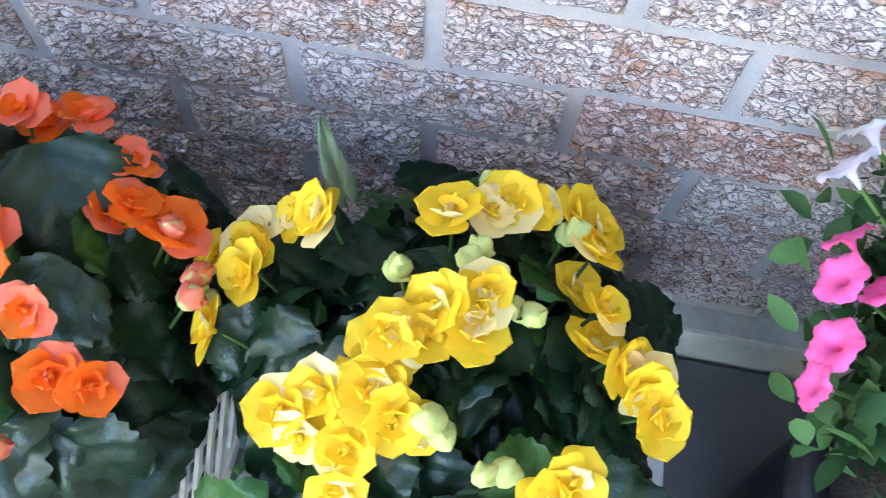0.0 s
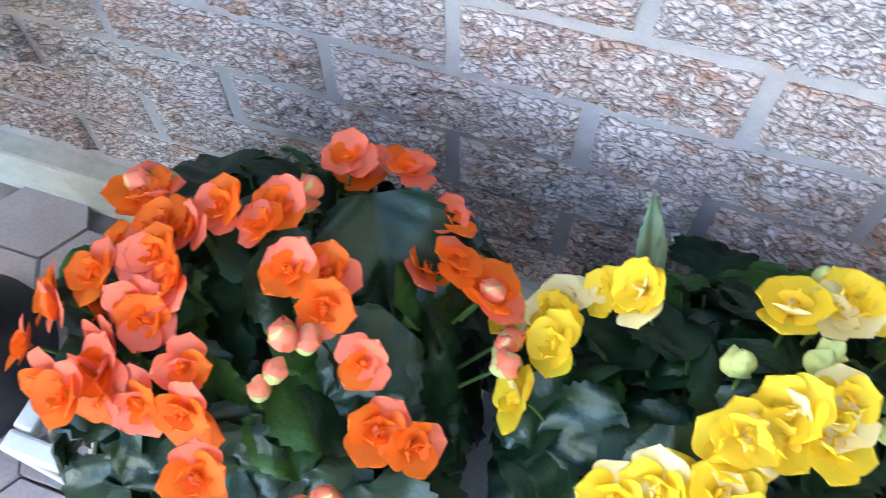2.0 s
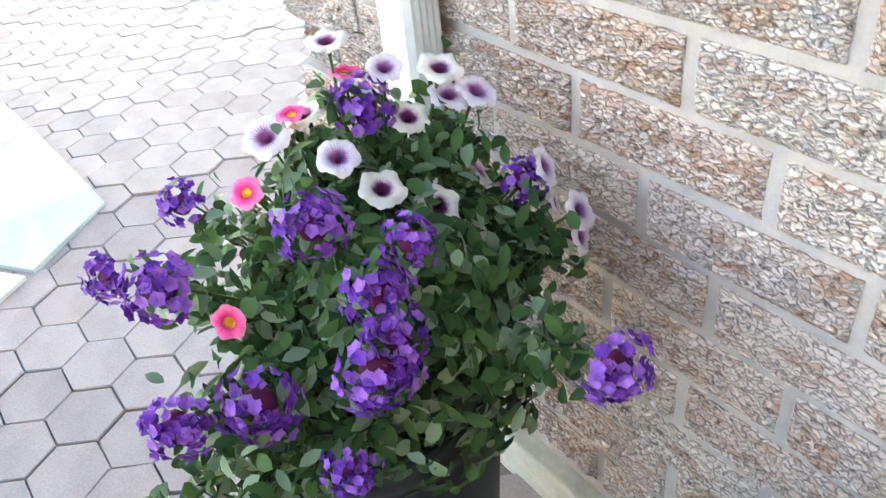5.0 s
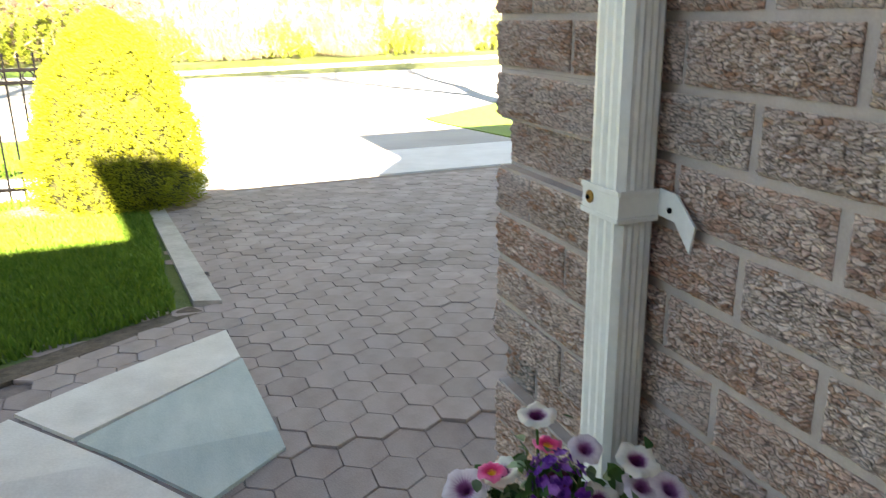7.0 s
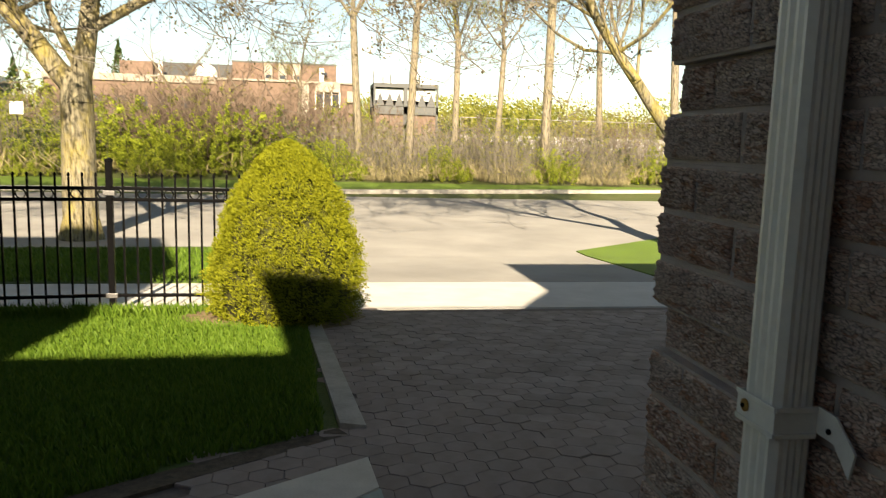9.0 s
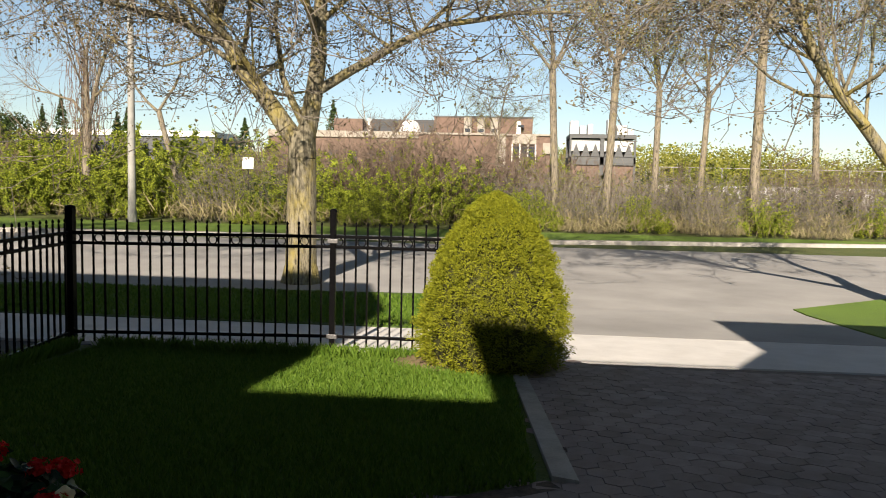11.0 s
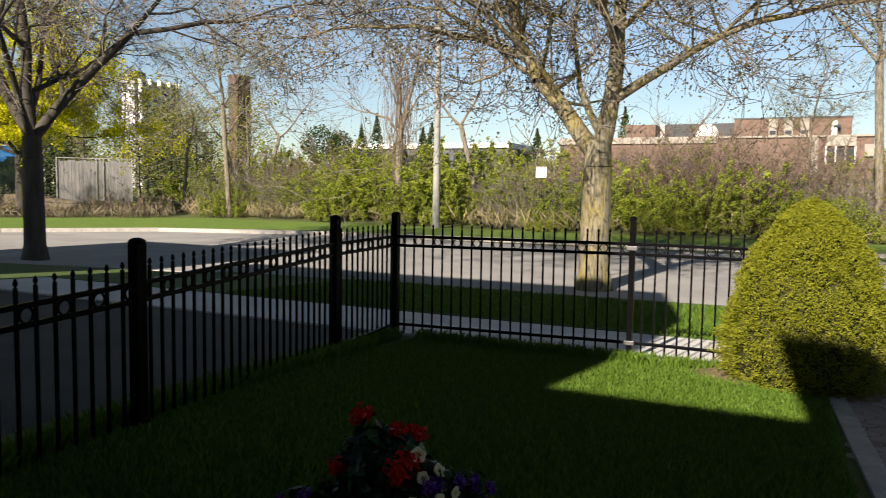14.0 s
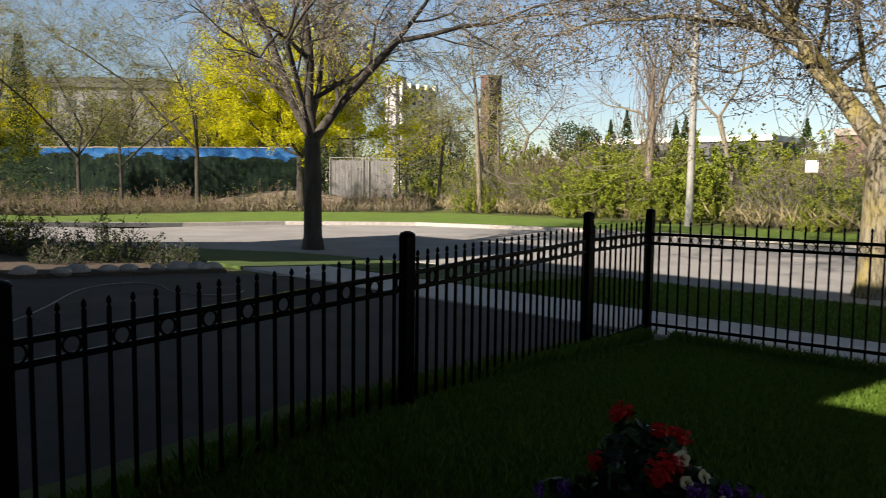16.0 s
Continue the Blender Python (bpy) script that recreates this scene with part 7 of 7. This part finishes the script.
mixed_flowers("geranium_plant", (RED_AT[0], RED_AT[1], 0.33), "red geraniums with pale yellow bells and violet verbena", 0.19, 900,
              [("flower_head", RED_HEAD, [(-2.282, -2.315, 0.508), (-2.240, -2.158, 0.476), (-2.310, -2.126, 0.458), (-2.119, -2.297, 0.382), (-2.145, -2.071, 0.423), (-2.085, -2.071, 0.422)]), ("pale_bloom", [trumpet(0.024, [M_CREAM, M_BUD], 16)], [(-2.176, -2.038, 0.455), (-2.191, -1.969, 0.408), (-2.191, -1.911, 0.346), (-2.119, -1.992, 0.405), (-2.036, -1.979, 0.343), (-2.119, -1.932, 0.341)]), ("violet_head", VERB, [(-2.138, -1.969, 0.369), (-2.288, -1.956, 0.344), (-2.347, -1.928, 0.315), (-2.410, -1.889, 0.289), (-2.218, -1.922, 0.284), (-1.995, -2.345, 0.323), (-1.980, -2.433, 0.286)])], 63, [M_BEGLEAF, M_PLANT], 0.4, 0.06)

# ---------------------------------------------------------------- grass blades on the lawn and verge
def blades(name, label, spots, hmin, hmax, seed, w=0.006):
    rg = random.Random(seed)
    verts, faces = [], []
    for x, y in spots:
        z = gz(x) - 0.004
        a = rg.uniform(0, 6.283)
        h = rg.uniform(hmin, hmax)
        ww = w * rg.uniform(0.7, 1.3)
        dx, dy = math.cos(a) * ww, math.sin(a) * ww
        lx, ly = rg.uniform(-0.5, 0.5) * h, rg.uniform(-0.5, 0.5) * h
        b = len(verts)
        verts += [(x - dx, y - dy, z), (x + dx, y + dy, z), (x + lx * 0.4 + dx * 0.7, y + ly * 0.4 + dy * 0.7, z + h * 0.6), (x + lx, y + ly, z + h)]
        faces += [(b, b + 1, b + 2), (b, b + 2, b + 3)]
    ob = new(name, mesh_of(name, verts, faces, M_BLADE))
    tagged(ob, label, "grass", "", "stuff")


rg = random.Random(90)
spots = []
while len(spots) < 130000:
    x, y = rg.uniform(-6.9, -0.9), rg.uniform(-4.5, -0.6)
    if y > -0.62 - 0.035 * (-x - 3.75) or y > -1.3 and x > -3.33 - (y + 1.3) * 0.55 or y <= -1.3 and x > -3.27 - (y + 1.3) * 0.72:
        continue
    spots.append((x, y))
blades("lawn_grass", "short blades of the front lawn", spots, 0.025, 0.06, 91)
blades("fence_grass", "longer grass along the fence and lawn edges", [(rg.gauss(-6.85, 0.06), rg.uniform(-4.5, -1.5)) for k in range(5000)] + [(x, -4.15 - 0.095 * (-x - 0.75) - abs(rg.gauss(0, 0.1)) + 0.06) for x in [rg.uniform(-6.8, -0.8) for k in range(12000)]], 0.05, 0.14, 92)
blades("verge_grass", "grass of the verge beyond the sidewalk", [(rg.uniform(-12.6, -9.0), rg.uniform(-9, -1.0)) for k in range(32000)], 0.04, 0.08, 93, 0.01)

# ---------------------------------------------------------------- hexagonal pavers, last
HEX = 0.082


def hex_mesh(seed):
    """Two hexagons in one block, a shallow dummy groove between them; worn, chamfered edges."""
    rg = random.Random(seed)
    verts, faces = [], []
    r0, r1 = HEX - 0.0012, HEX - 0.0042
    for cx, cy in ((0, 0), (HEX * 1.5, HEX * math.sqrt(3) / 2)):
        b = len(verts)
        for r, z in ((r0, -0.03), (r0, -0.0035), (r1, 0.0)):
            for k in range(6):
                a = math.pi / 3 * k
                j = rg.uniform(-0.0012, 0.0012)
                verts.append((cx + (r + j) * math.cos(a), cy + (r + j) * math.sin(a), z + (rg.uniform(-0.001, 0.001) if z == 0 else 0)))
        for q in (0, 6):
            for k in range(6):
                j = (k + 1) % 6
                faces.append((b + q + k, b + q + j, b + q + 6 + j, b + q + 6 + k))
        faces.append(tuple(range(b + 12, b + 18)))
    # the groove's floor, along the side that the two hexagons share
    mx, my = HEX * 0.75, HEX * math.sqrt(3) / 4
    ux, uy = -0.5, math.sqrt(3) / 2
    nx, ny = math.sqrt(3) / 2, 0.5
    b = len(verts)
    for su, sn in ((-1, -1), (1, -1), (1, 1), (-1, 1)):
        verts.append((mx + su * ux * HEX * 0.47 + sn * nx * 0.004, my + su * uy * HEX * 0.47 + sn * ny * 0.004, -0.0028))
    faces.append((b, b + 1, b + 2, b + 3))
    return mesh_of("paver", verts, faces, M_PAVER)


def inside(x, y):
    return -0.60 < x < 0.82 and -0.58 < y < -0.03


def lay_pavers():
    meshes = [hex_mesh(k) for k in range(4)]
    bed = thing("paver_field", (0, 0, 0), "pinkish-grey hexagonal concrete pavers of the drive", "pavers", "", "structure")
    rest = []
    dx, dy = HEX * 1.5, HEX * math.sqrt(3)
    near = []
    def paved(x, y):
        if x < -7.05 or x > 1.3 or y < -4.4 or y > 5.4:
            return False
        if x > -1.62 and y > -0.055 or inside(x, y):
            return False
        return not (x < -3.7 and y < -0.46 - 0.065 * (-x - 3.8) or y < -0.5 and x < -3.25 - (y + 1.2) * 0.72)
    for i in range(-62, 13, 2):
        for j in range(-36, 42):
            x, y = i * dx, j * dy
            if paved(x, y) and paved(x + dx, y + dy / 2) or x < -3.3 and y < 0 and (paved(x, y) or paved(x + dx, y + dy / 2)):
                near.append((abs(x + 1.6) + 1.4 * abs(y + 0.4), x, y))
    near.sort()
    for k, (_, x, y) in enumerate(near):
        z = gz(x) + 0.002 + rnd(-0.0025, 0.0025)
        if k < 300:
            ob = part("paver", meshes[k % 4], None, bed)
            ob.matrix_basis = pose(x, y, z, rnd(-0.6, 0.6), rnd(-0.6, 0.6) - math.degrees(math.atan((gz(x + 0.1) - gz(x - 0.02)) / 0.12)), 0)
        else:
            rest.append((x, y, z))
    verts, faces = [], []
    for x, y, z in rest:
        b = len(verts)
        me = meshes[random.randrange(4)]
        for v in me.vertices:
            verts.append((x + v.co.x, y + v.co.y, z + v.co.z + v.co.x * (gz(x + 0.05) - gz(x - 0.05)) / 0.1))
        faces += [tuple(b + i for i in p.vertices) for p in me.polygons]
    ob = part("far_pavers", mesh_of("far_pavers", verts, faces, M_PAVERFAR), None, bed)
    ob["kind"] = "stuff"


lay_pavers()
